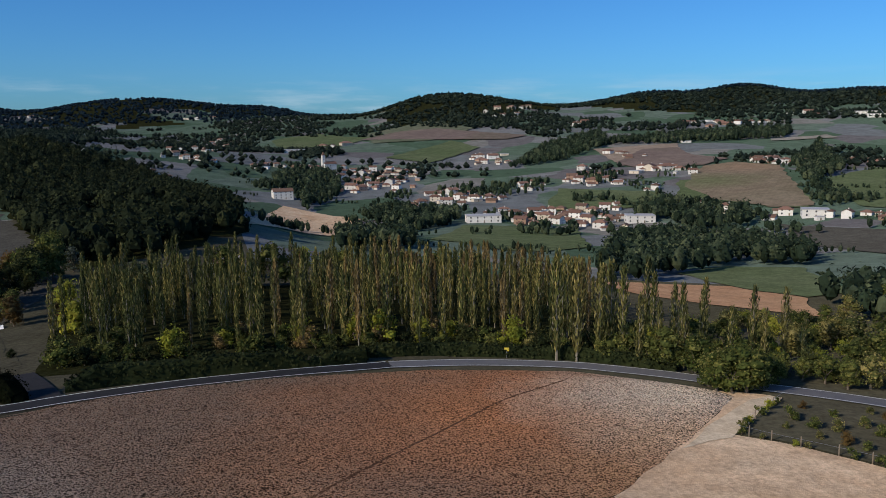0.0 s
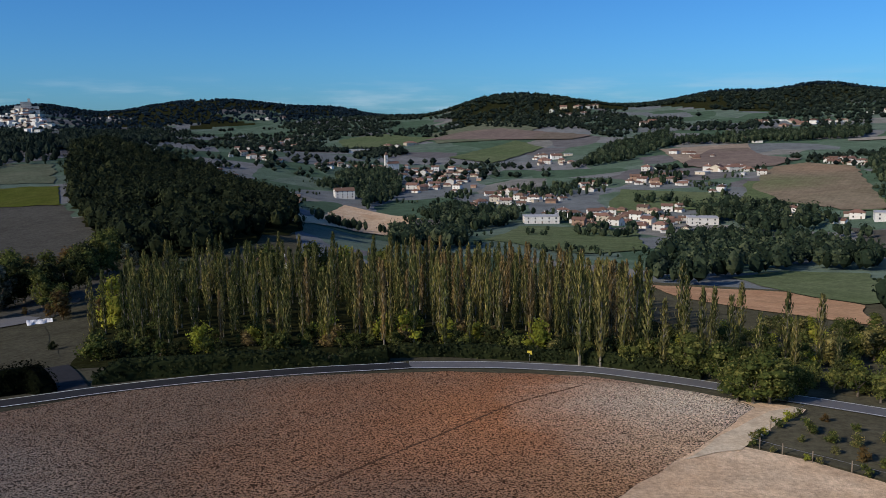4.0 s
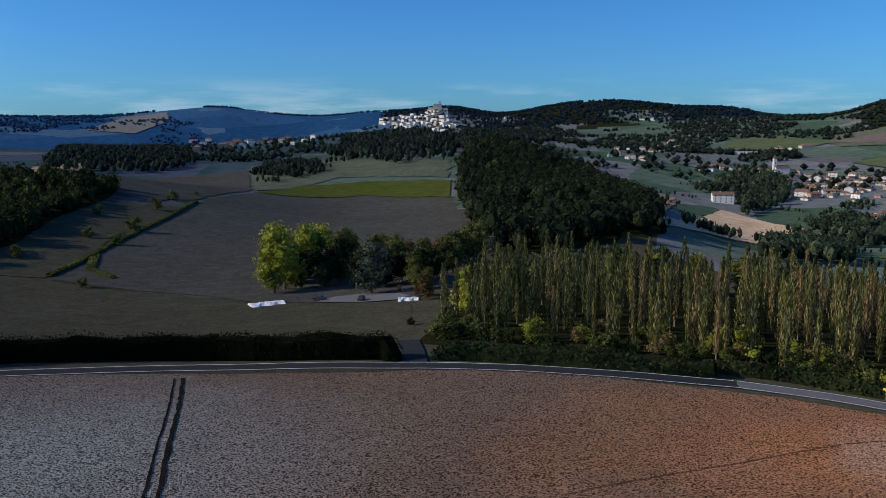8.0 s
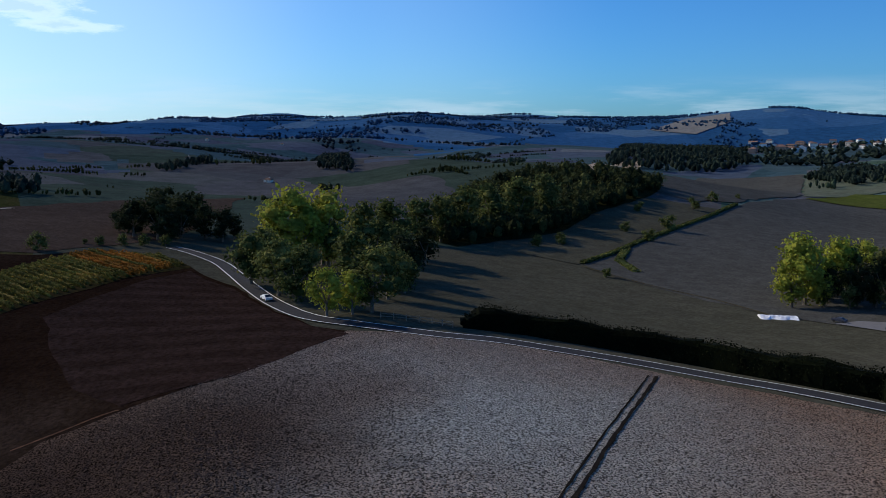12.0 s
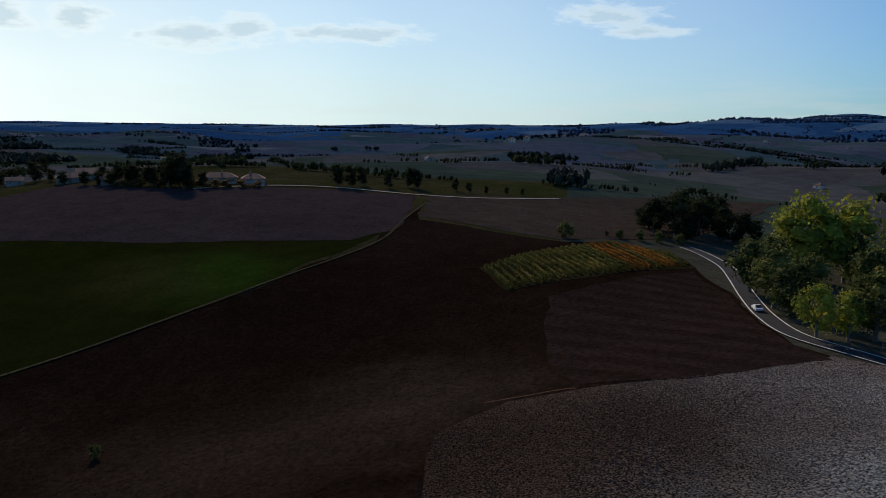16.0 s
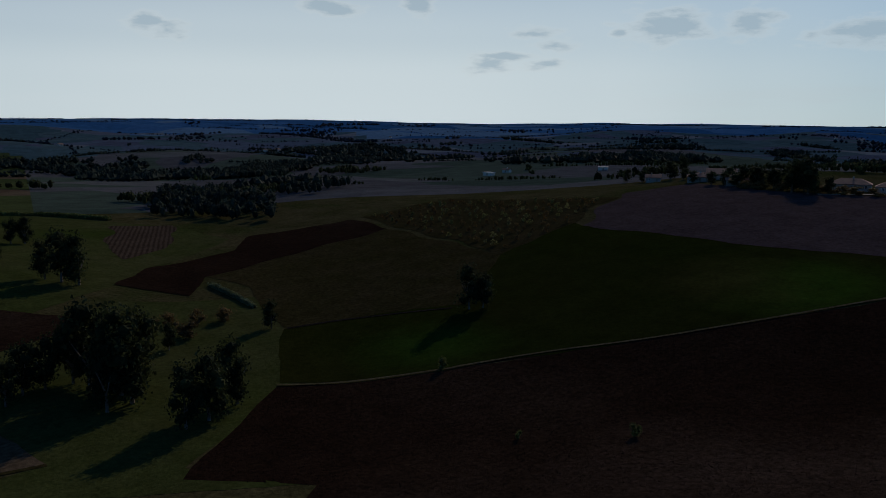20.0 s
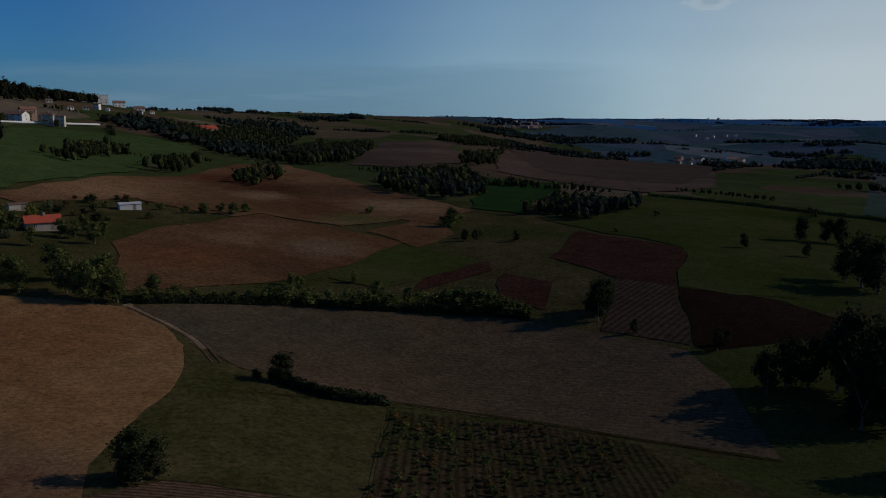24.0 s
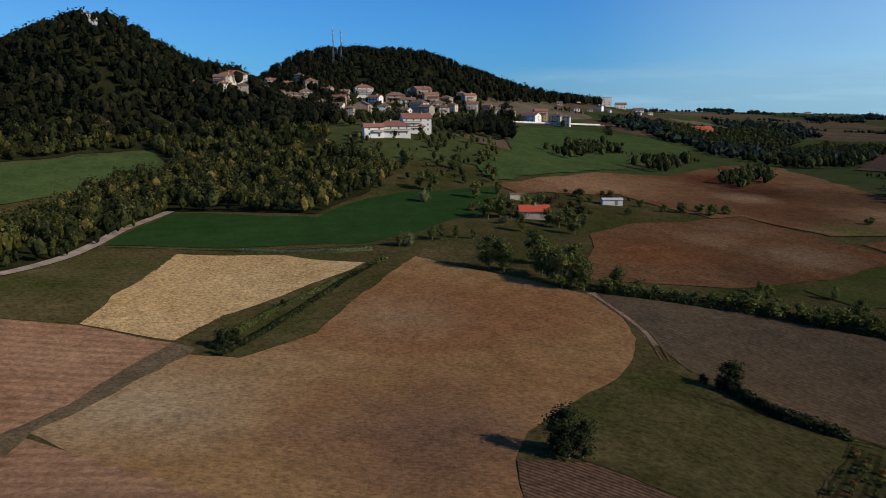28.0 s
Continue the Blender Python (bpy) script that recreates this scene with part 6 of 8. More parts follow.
    ("bush", "broad_leaf", 1.1, "small tree on the patchwork fields", "bush", [(219.5, -286.7, 4.3), (172.6, -278.6, 7.4), (173.4, -287.7, 7.0), (154.7, -259.8, 3.9), (152.2, -269.7, 2.8), (134.9, -266.8, 2.7), (103.9, -300.6, 2.3), (101.3, -358.7, 3.6), (256.8, -234.6, 6.4), (258.0, -243.4, 5.2), (265.0, -235.7, 4.7), (269.0, -218.3, 4.3), (265.9, -225.7, 5.6), (265.9, -195.9, 3.6), (281.7, -216.4, 3.9), (296.5, -199.6, 3.8)]),
]
for kind, mat, wide, label, cat, spots in GROUPS:
    for x, y, h in spots:
        name = {"bush": "bush", "tall": "conifer"}.get(kind, "field_tree" if "field" in label or "meadow" in label else "tree")
        tree(name, kind, mat, x, y, max(1.5, h), label, cat, "", wide)


# ---- woods ----


def wood(name, mat, spots, label, detail):
    """Many trees as one mass: a rough core and leaf sprays for each; spots are rows of x, y, height; open plots and
    sight lines to the warehouses stay bare.
    """
    spots = [spot for spot in spots if not any(inside(spot[:2], plot) for plot in OPEN)]
    r = np.random.default_rng(len(spots))
    parts = []
    n = len(spots)
    spots = np.array(spots)
    z = height(spots[:, 0], spots[:, 1])
    for k in range(5):
        sel = spots[k::5]
        if not len(sel):
            continue
        v, f = LUMPS[k] if detail >= 5 else ROUGH[k]
        m = len(sel)
        rad = sel[:, 2] * (r.uniform(0.2, 0.31, m) if detail > 9 else r.uniform(0.36, 0.6, m))
        half, mid = (0.42, 0.5) if detail > 9 else (0.55, 0.36)
        t = r.uniform(0, 6.28, m)
        c, s = np.cos(t), np.sin(t)
        x = v[None, :, 0] * c[:, None] - v[None, :, 1] * s[:, None]
        y = v[None, :, 0] * s[:, None] + v[None, :, 1] * c[:, None]
        vv = np.stack([x * rad[:, None] + sel[:, 0:1], y * rad[:, None] + sel[:, 1:2], (v[None, :, 2] * half + mid) * sel[:, 2:3] + z[k::5][:, None]], -1)
        ff = f[None] + (np.arange(m) * len(v))[:, None, None]
        parts.append((vv.reshape(-1, 3), ff.reshape(-1, 3)))
    if detail:
        reps = np.repeat(spots, detail, 0)
        d = r.normal(0, 1, (len(reps), 3))
        d[:, 2] = np.abs(d[:, 2]) * 0.9 - 0.15
        d /= np.linalg.norm(d, axis=1, keepdims=True)
        pos = np.stack([reps[:, 0], reps[:, 1], np.repeat(z, detail) + reps[:, 2] * 0.52], -1)
        pos += d * reps[:, 2:3] * [0.37, 0.37, 0.46] * r.uniform(0.75, 1.18, (len(reps), 1))
        parts.append(sprays(pos, reps[:, 2] * (0.064 if detail > 20 else 0.074 if detail > 9 else 0.1), d, r))
    v, f = join(parts)
    return tagged(new(name, mesh_of(name, v.tolist(), f.tolist(), mat)), label, "woodland", kind="stuff")


def fill(poly, gap, lo, hi, seed):
    r = random.Random(seed)
    xs, ys = [p[0] for p in poly], [p[1] for p in poly]
    n = int((max(xs) - min(xs)) * (max(ys) - min(ys)) / gap ** 2)
    out = []
    for _ in range(n):
        p = (r.uniform(min(xs), max(xs)), r.uniform(min(ys), max(ys)))
        if inside(p, poly):
            out.append((*p, r.uniform(lo, hi)))
    return out


def polar(az0, az1, r0, r1, gap, lo, hi, seed, keep):
    """Trees between two bearings and two distances, where keep(x, y) allows."""
    r = random.Random(seed)
    n = int(radians(az1 - az0) * (r1 * r1 - r0 * r0) / 2 / gap ** 2)
    out = []
    for _ in range(n):
        a, q = radians(r.uniform(az0, az1)), math.sqrt(r.uniform(r0 * r0, r1 * r1))
        x, y = HUB[0] - math.sin(a) * q, HUB[1] + math.cos(a) * q
        if keep(x, y):
            out.append((x, y, r.uniform(lo, hi)))
    return out


def grove_noise(x, y, s):
    return noise.noise((x * s, y * s, 3.3)) + 0.5 * noise.noise((x * s * 2.7, y * s * 2.7, 9.1))


SLOPE_WOOD = [(-403.2, 722.8), (-515.4, 936.0), (-533.2, 1049.7), (-436.1, 977.5), (-338.2, 929.1), (-199.6, 709.1), (-106.0, 433.2), (-119.6, 329.9), (-141.2, 301.6), (-212.6, 412.4), (-327.1, 589.7)]
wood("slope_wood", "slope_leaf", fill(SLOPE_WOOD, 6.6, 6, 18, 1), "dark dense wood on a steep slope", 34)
BEND_WOOD = [(-357.5, 143.0), (-509.9, 222.6), (-534.1, 288.3), (-525.2, 344.2), (-480.1, 378.1), (-411.8, 275.0), (-359.6, 219.5), (-346.4, 181.0), (-330.9, 150.3)]
wood("lane_wood", "wood_leaf", fill(BEND_WOOD, 6.5, 8, 14, 2), "green and dark wood behind the lane", 36)
BACK_WOOD = [(-952.7, 605.3), (-2079.3, 1438.5), (-2020.2, 1592.7), (-870.9, 795.3), (-830.3, 690.6), (-882.1, 634.3)]
CASTLE_WOOD = [(-834.4, 1001.4), (-897.1, 1203.1), (-787.2, 1226.4), (-608.4, 1055.5), (-450.9, 791.0), (-506.1, 752.6), (-620.1, 815.7)]
CLUMP = [(-673.6, 699.8), (-753.8, 813.2), (-649.9, 784.9), (-567.2, 707.1), (-570.3, 654.3)]
wood("distant_wood", "far_leaf", fill(BACK_WOOD, 11.5, 10, 16, 3) + fill(CASTLE_WOOD, 13, 10, 16, 4) + fill(CLUMP, 7, 8, 13, 5), "dark copses below the hill town", 10)
WEST_WOOD = [(289.7, 48.1), (346.5, 37.1), (426.2, 0.1), (475.9, -41.6), (483.8, -91.4), (416.7, -136.6), (373.3, -137.4), (337.9, -105.1), (308.7, -74.2), (359.9, -26.2), (294.5, 6.0), (258.8, 22.5), (246.7, 45.5)]
FOOT_WOOD = [(496.6, 69.9), (503.2, 39.1), (516.5, -41.6), (480.6, -45.4), (486.8, -92.1), (449.0, -121.8), (479.1, -143.0), (552.5, -109.0), (554.5, -23.9), (564.2, 39.0), (571.3, 74.6)]
SCRUB = [(454.0, -139.5), (471.4, -174.4), (467.9, -222.6), (430.1, -237.2), (332.6, -172.9), (344.7, -155.3), (362.6, -140.6), (342.0, -109.2), (367.9, -103.7)]
hillfoot = fill(WEST_WOOD, 5.0, 3.5, 10, 6) + fill(SCRUB, 8.5, 2.5, 6, 16) + fill(FOOT_WOOD, 5.6, 5, 10, 17)
wood("hillfoot_wood", "wood_leaf", [spot for k, spot in enumerate(hillfoot) if k % 3], "mixed green wood and scrub at the foot of the hill", 34)
wood("hillfoot_wood", "olive_leaf", hillfoot[::3], "yellowing broadleaf trees scattered through the hillfoot wood", 34)
VILLAGE = [(629.5, -187.4), (796.6, -288.1), (772.7, -354.7), (737.8, -396.1), (688.1, -380.3), (459.9, -203.3), (452.7, -151.0)]
TOP_MEADOW = [(491.9, 64.6), (497.4, 39.1), (512.1, -40.9), (475.9, -41.6), (445.6, -4.0), (409.4, 38.3), (389.6, 58.3)]


SADDLE = [(646, -112, 10, 2), (634, -126, 8, 2), (655, -121, 8, 2), (716, -166, 13, 2), (727, -180, 11, 2), (741, -196, 12, 2), (752, -210, 10, 2), (768, -219, 12, 2), (700, -190, 10, 2), (700, -212, 11, 2)]


def clear_of_houses(x, y):
    return all(math.hypot(x - (HUB[0] + (p[0] - HUB[0]) * 0.983), y - (HUB[1] + (p[1] - HUB[1]) * 0.983)) > p[2] + 4 for p in SADDLE)


def on_hill(x, y):
    return hz(x, y) > 30 and clear_of_houses(x, y) and not inside((x, y), VILLAGE) and not inside((x, y), TOP_MEADOW)


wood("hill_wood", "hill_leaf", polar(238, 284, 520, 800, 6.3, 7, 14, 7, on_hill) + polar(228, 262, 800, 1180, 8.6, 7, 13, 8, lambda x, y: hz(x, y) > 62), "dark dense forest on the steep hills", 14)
wood("village_tree", "wood_leaf", fill(VILLAGE, 9, 4.5, 9, 77), "green trees between the village houses", 24)
# dark sheets under the woods carry painted shade
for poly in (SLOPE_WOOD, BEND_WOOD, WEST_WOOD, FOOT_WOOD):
    field("wood_floor", "shade_floor", 0.22, poly, "floor of the wood, shade painted into its colour")
FARM_WOODS = [[(498.2, -535.8), (610.7, -760.2), (495.2, -710.8), (365.1, -514.0), (384.8, -457.8)], [(382.7, -294.0), (419.9, -351.3), (422.8, -386.9), (371.2, -315.6)], [(279.3, -372.0), (293.0, -447.0), (268.3, -491.1), (205.0, -387.1), (219.7, -343.1)], [(161.2, -332.9), (164.5, -384.0), (129.7, -385.4), (116.2, -366.9), (132.7, -322.3)], [(329.4, -570.6), (385.4, -803.9), (323.2, -777.7), (292.4, -538.7)], [(335.7, -318.2), (374.9, -393.8), (334.6, -363.9), (313.4, -313.2)], [(427.9, -262.7), (506.4, -373.0), (445.4, -343.3), (404.6, -265.6)], [(527.9, -907.1), (546.9, -1077.8), (447.9, -993.5), (445.8, -827.2)], [(669.3, -574.1), (764.7, -842.6), (645.3, -770.1), (518.3, -496.9)]]
spots = []
for k, poly in enumerate(FARM_WOODS):
    spots += fill(poly, 6.5, 5, 10, 20 + k)
wood("copse", "wood_leaf", spots, "green copses and thickets between the fields", 22)
PLAIN_WOODS = [[(-42.1, -441.8), (-76.3, -605.1), (-118.7, -585.1), (-118.2, -445.9), (-94.6, -375.1)], [(-171.9, -876.4), (-252.4, -1044.8), (-282.7, -941.6), (-214.1, -758.4)], [(-200.0, -533.9), (-153.1, -474.2), (-127.6, -492.1), (-178.0, -547.4)], [(274.0, -369.7), (259.4, -425.6), (212.7, -408.0), (209.9, -355.4)], [(157.6, -336.0), (155.1, -395.3), (116.1, -392.4), (124.8, -329.1)], [(-439.1, -65.5), (-508.9, -66.6), (-494.4, -45.7), (-447.6, -43.3)], [(-872.9, 18.4), (-1024.7, 87.5), (-949.3, 82.7), (-827.5, 27.5)], [(-814.6, 179.4), (-1296.1, 299.8), (-835.2, 221.0), (-756.3, 203.9)]]
spots = []
for k, poly in enumerate(PLAIN_WOODS):
    spots += fill(poly, 7, 6, 11, 40 + k)
wood("plain_copse", "far_leaf", spots, "dark copses on the open plain", 14)
VALLEY_WOODS = [[(70.9, 373.6), (118.3, 544.1), (163.3, 580.8), (201.2, 549.0), (223.4, 486.2), (186.7, 399.0), (150.5, 409.1), (88.0, 336.3), (68.5, 323.6)], [(-224.8, 960.2), (-211.7, 1149.6), (-144.3, 1125.0), (-122.0, 945.3), (-142.5, 829.3), (-176.2, 951.1)], [(-80.9, 796.8), (-49.0, 831.8), (18.9, 736.4), (7.8, 673.7), (-28.2, 623.1)], [(168.7, 731.4), (216.7, 775.2), (258.1, 707.9), (258.6, 623.2), (196.4, 607.5)], [(92.7, 1131.9), (167.0, 1351.1), (290.4, 1504.7), (278.3, 1343.1), (177.9, 1171.8)], [(435.8, 1009.2), (585.0, 1257.5), (470.1, 936.0), (370.5, 802.6), (353.9, 681.4), (329.9, 702.0)], [(-80.3, 615.9), (-37.7, 633.9), (-14.9, 476.2), (-54.6, 417.1)], [(138.0, 298.1), (142.4, 277.2), (161.0, 286.4), (124.9, 221.1), (116.6, 236.1)], [(220.5, 1332.8), (394.2, 1425.2), (621.2, 1446.9), (573.1, 1333.0), (379.2, 1303.7)]]
spots = []
for k, poly in enumerate(VALLEY_WOODS):
    spots += fill(poly, 7.5, 8, 15, 60 + k)
wood("valley_wood", "valley_leaf", spots, "green valley woods between the houses", 20)


TOWNS = [((-1390.2, 2191.6), 110), ((-1103.3, 1120.7), 260), ((-101.7, 1089.0), 170), ((105.1, 720.7), 130), ((10.2, 876.1), 90), ((189.3, 974.5), 110), ((277.5, 997.8), 110), ((-359.5, 1136.9), 140), ((169.4, 1992.8), 110), ((572.2, 1577.0), 100), ((417.1, 1033.2), 90), ((294.6, 634.9), 110), ((-350.9, 939.8), 80)]


def in_town(x, y):
    return any(math.hypot(x - p[0], y - p[1]) < q for p, q in TOWNS)


PALE_HILL = [(-2289.0, 1574.0), (-2405.9, 1676.0), (-2715.7, 2065.7), (-2281.9, 1945.2), (-2176.1, 1696.0)]


def hills_keep(x, y):
    bearing = math.degrees(math.atan2(HUB[0] - x, y - HUB[1]))
    if bearing > 36 and math.hypot(x - HUB[0], y - HUB[1]) > 2150:
        return False
    if inside((x, y), PALE_HILL):
        return False
    if in_town(x, y):
        return random.random() < 0.3
    h = hz(x, y)
    return grove_noise(x, y, 0.0028) > (0.24 if h < 20 else -0.02 if h < 60 else -0.22) + max(0.0, (bearing - 40) / 45)


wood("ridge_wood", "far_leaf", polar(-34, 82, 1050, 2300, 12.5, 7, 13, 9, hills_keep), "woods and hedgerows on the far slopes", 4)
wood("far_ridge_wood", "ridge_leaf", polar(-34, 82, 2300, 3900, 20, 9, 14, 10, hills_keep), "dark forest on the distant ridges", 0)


def hedgerows(az0, az1, r0, r1, n, lo, hi, gap, tall, seed):
    """Trees strung along old plot boundaries."""
    r = random.Random(seed)
    out = []
    for _ in range(n):
        a, q = radians(r.uniform(az0, az1)), math.sqrt(r.uniform(r0 * r0, r1 * r1))
        x, y = HUB[0] - math.sin(a) * q, HUB[1] + math.cos(a) * q
        t = a + math.pi * 0.5 * r.choice((0, 0, 0, 1)) + r.uniform(-0.35, 0.35)
        length, bend = r.uniform(lo, hi), r.uniform(-0.15, 0.15)
        for k in range(int(length / gap)):
            s = k * gap - length / 2
            px, py = x + math.cos(t) * s + r.uniform(-1, 1) * gap, y + math.sin(t) * s + r.uniform(-1, 1) * gap + bend * abs(s)
            lush = noise.noise((px * 0.03, py * 0.03, 6.1))
            if lush > -0.22:
                out.append((px, py, r.uniform(0.45, 1.0) * tall * (1 + 0.9 * max(0, lush))))
    return out


wood("plain_tree", "far_leaf", hedgerows(64, 234, 950, 1600, 90, 60, 240, 2.6, 5.0, 12) + polar(62, 236, 950, 1750, 7.5, 5, 10, 19, lambda x, y: grove_noise(x, y, 0.0062) > 0.6), "hedgerows and copses along plots of the plain", 4)
wood("field_copse", "wood_leaf", hedgerows(64, 234, 440, 950, 46, 40, 150, 1.9, 4.6, 18) + polar(62, 236, 520, 950, 6.5, 4, 9, 29, lambda x, y: grove_noise(x, y, 0.0085) > 0.66), "dark copses and hedgerows beyond the near fields", 13)
wood("plain_wood", "far_leaf", polar(126, 232, 640, 1900, 9, 6, 11, 37, lambda x, y: grove_noise(x, y, 0.0048) > 0.36), "dark woods across the rolling plain", 4)
# leaf colour is painted haze, close to the blue ground below
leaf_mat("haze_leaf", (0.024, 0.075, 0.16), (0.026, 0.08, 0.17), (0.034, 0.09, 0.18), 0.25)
wood("hazy_wood", "haze_leaf", polar(36, 100, 2150, 4300, 23, 9, 14, 33, lambda x, y: grove_noise(x, y, 0.0026) > 0.22), "woods on the farthest hills, haze painted in as blue", 0)
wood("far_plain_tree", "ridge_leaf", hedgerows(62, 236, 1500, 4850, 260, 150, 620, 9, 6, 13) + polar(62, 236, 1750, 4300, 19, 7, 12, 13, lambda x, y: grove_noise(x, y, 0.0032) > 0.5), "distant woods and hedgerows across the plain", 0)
wood("valley_tree", "valley_leaf", hedgerows(-34, 22, 430, 1080, 48, 30, 120, 4.0, 5.5, 21) + polar(-34, 22, 420, 1050, 9, 5, 11, 11, lambda x, y: grove_noise(x, y, 0.011) > (0.52 if not in_town(x, y) else 0.34)) + polar(27, 66, 820, 1050, 11, 5, 10, 14, lambda x, y: grove_noise(x, y, 0.011) > 0.5), "hedgerows and clumps of trees on the valley floor", 10)


# ---- buildings ----
plain_mat("plaster_white", (0.8, 0.79, 0.76), (0.7, 0.68, 0.64), 0.9, 0.8, per=0.25)
plain_mat("plaster_cream", (0.68, 0.61, 0.5), (0.58, 0.51, 0.41), 0.9, 0.8, per=0.3)
plain_mat("plaster_rose", (0.46, 0.30, 0.22), (0.38, 0.26, 0.19), 0.9, 0.8, per=0.3)
plain_mat("stone_pale", (0.66, 0.6, 0.52), (0.52, 0.47, 0.4), 0.95, 1.2, 0.05)
plain_mat("stone_wall", (0.42, 0.37, 0.31), (0.3, 0.26, 0.22), 0.95, 1.2, 0.05, per=0.2)
plain_mat("roof_tile", (0.27, 0.15, 0.11), (0.20, 0.12, 0.09), 0.9, 2.0, 0.06, per=0.35)
plain_mat("roof_terracotta", (0.33, 0.15, 0.10), (0.25, 0.12, 0.085), 0.9, 2.0, 0.06, per=0.3)
plain_mat("roof_brown", (0.20, 0.12, 0.085), (0.15, 0.095, 0.07), 0.9, 2.0, 0.06, per=0.3)
plain_mat("roof_red", (0.5, 0.09, 0.045), (0.42, 0.08, 0.045), 0.8, 2.0, 0.05)
plain_mat("roof_flat", (0.5, 0.5, 0.5), (0.4, 0.4, 0.41), 0.8, 0.6)
plain_mat("glass_dark", (0.03, 0.035, 0.045), (0.05, 0.055, 0.065), 0.15, 1.0, 0.0)
plain_mat("frame_white", (0.7, 0.69, 0.66), (0.6, 0.6, 0.57), 0.6, 2.0, 0.0)
plain_mat("metal_grey", (0.35, 0.36, 0.38), (0.28, 0.28, 0.3), 0.45, 2.0, 0.0, 0.8)
plain_mat("sheet_white", (0.82, 0.83, 0.85), (0.7, 0.71, 0.74), 0.55, 0.8, 0.05)
plain_mat("car_white", (0.78, 0.78, 0.78), (0.7, 0.7, 0.7), 0.3, 1.0, 0.0)
plain_mat("car_dark", (0.05, 0.055, 0.08), (0.04, 0.045, 0.06), 0.3, 1.0, 0.0)
plain_mat("rubber", (0.02, 0.02, 0.02), (0.03, 0.03, 0.03), 0.9, 2.0, 0.0)
plain_mat("post_wood", (0.28, 0.22, 0.16), (0.2, 0.16, 0.12), 0.9, 3.0)
plain_mat("sign_yellow", (0.75, 0.6, 0.08), (0.65, 0.5, 0.08), 0.5, 3.0, 0.0)


def part(name, bm, material, parent, label=""):
    me = bm
    if isinstance(bm, bmesh.types.BMesh):
        me = bpy.data.meshes.new(name)
        bm.to_mesh(me)
        bm.free()
        me.materials.append(MATS[material])
    ob = new(name, me)
    ob.parent = parent
    return tagged(ob, label) if label else ob


def box_bm(x0, y0, z0, x1, y1, z1, bm=None, bevel=0.0):
    bm = bm or bmesh.new()
    v = [bm.verts.new(p) for p in ((x0, y0, z0), (x1, y0, z0), (x1, y1, z0), (x0, y1, z0), (x0, y0, z1), (x1, y0, z1), (x1, y1, z1), (x0, y1, z1))]
    made = [bm.faces.new([v[i] for i in q]) for q in ((3, 2, 1, 0), (4, 5, 6, 7), (0, 1, 5, 4), (1, 2, 6, 5), (2, 3, 7, 6), (3, 0, 4, 7))]
    if bevel:
        bmesh.ops.bevel(bm, geom=list({e for q in made for e in q.edges}), offset=bevel, segments=2, affect="EDGES")
    return bm


def box_mesh(name, size, mat, at=(0, 0, 0)):
    sx, sy, sz = size
    bm = box_bm(at[0] - sx / 2, at[1] - sy / 2, at[2], at[0] + sx / 2, at[1] + sy / 2, at[2] + sz)
    me = bpy.data.meshes.new(name)
    bm.to_mesh(me)
    bm.free()
    me.materials.append(MATS[mat])
    return me


def frame_mesh():
    bm = bmesh.new()
    for x0, z0, x1, z1 in ((-0.55, 0, -0.45, 1.4), (0.45, 0, 0.55, 1.4), (-0.45, 0, 0.45, 0.1), (-0.45, 1.3, 0.45, 1.4), (-0.04, 0.1, 0.04, 1.3)):
        box_bm(x0, -0.09, z0, x1, 0.04, z1, bm)
    me = bpy.data.meshes.new("window")
    bm.to_mesh(me)
    bm.free()
    me.materials.append(MATS["frame_white"])
    return me


def beam(bm, a, b, w):
    d = (b - a).normalized()
    s = d.orthogonal().normalized() * w / 2
    u = d.cross(s).normalized() * w / 2
    r = [[bm.verts.new(p + i * s + j * u) for i, j in ((-1, -1), (1, -1), (1, 1), (-1, 1))] for p in (a, b)]
    for i in range(4):
        bm.faces.new((r[0][i], r[0][(i + 1) % 4], r[1][(i + 1) % 4], r[1][i]))
    bm.faces.new(r[0][::-1])
    bm.faces.new(r[1])


FRAME, PANE = frame_mesh(), box_mesh("pane", (0.9, 0.06, 1.2), "glass_dark", (0, -0.03, 0.1))
FAR_PANE = box_mesh("window", (1.1, 0.14, 1.4), "glass_dark", (0, -0.03, 0))
DOOR = box_mesh("door", (1.1, 0.14, 2.1), "post_wood", (0, -0.03, 0))


def roof_bm(w, d, h0, rise, eave, hip, thick=0.25):
    bm = bmesh.new()
    W2, D2 = w / 2 + eave, d / 2 + eave
    k = min(W2 - 0.3, D2 * 0.95) if hip else 0
    rows = []
    for dz in (0, -thick):
        low = h0 - rise * eave / (d / 2) + dz
        rows.append([bm.verts.new(p) for p in ((-W2, -D2, low), (W2, -D2, low), (W2, D2, low), (-W2, D2, low), (-W2 + k, 0, h0 + rise + dz), (W2 - k, 0, h0 + rise + dz))])
    t, b = rows
    for q in ((0, 1, 5, 4), (2, 3, 4, 5), (1, 2, 5), (3, 0, 4)):
        if len(q) == 4 or hip:
            bm.faces.new([t[i] for i in q])
            bm.faces.new([b[i] for i in reversed(q)])
    rim = ((0, 1), (1, 2), (2, 3), (3, 0)) if hip else ((0, 1), (1, 5), (5, 2), (2, 3), (3, 4), (4, 0))
    for i, j in rim:
        bm.faces.new((t[j], t[i], b[i], b[j]))
    return bm


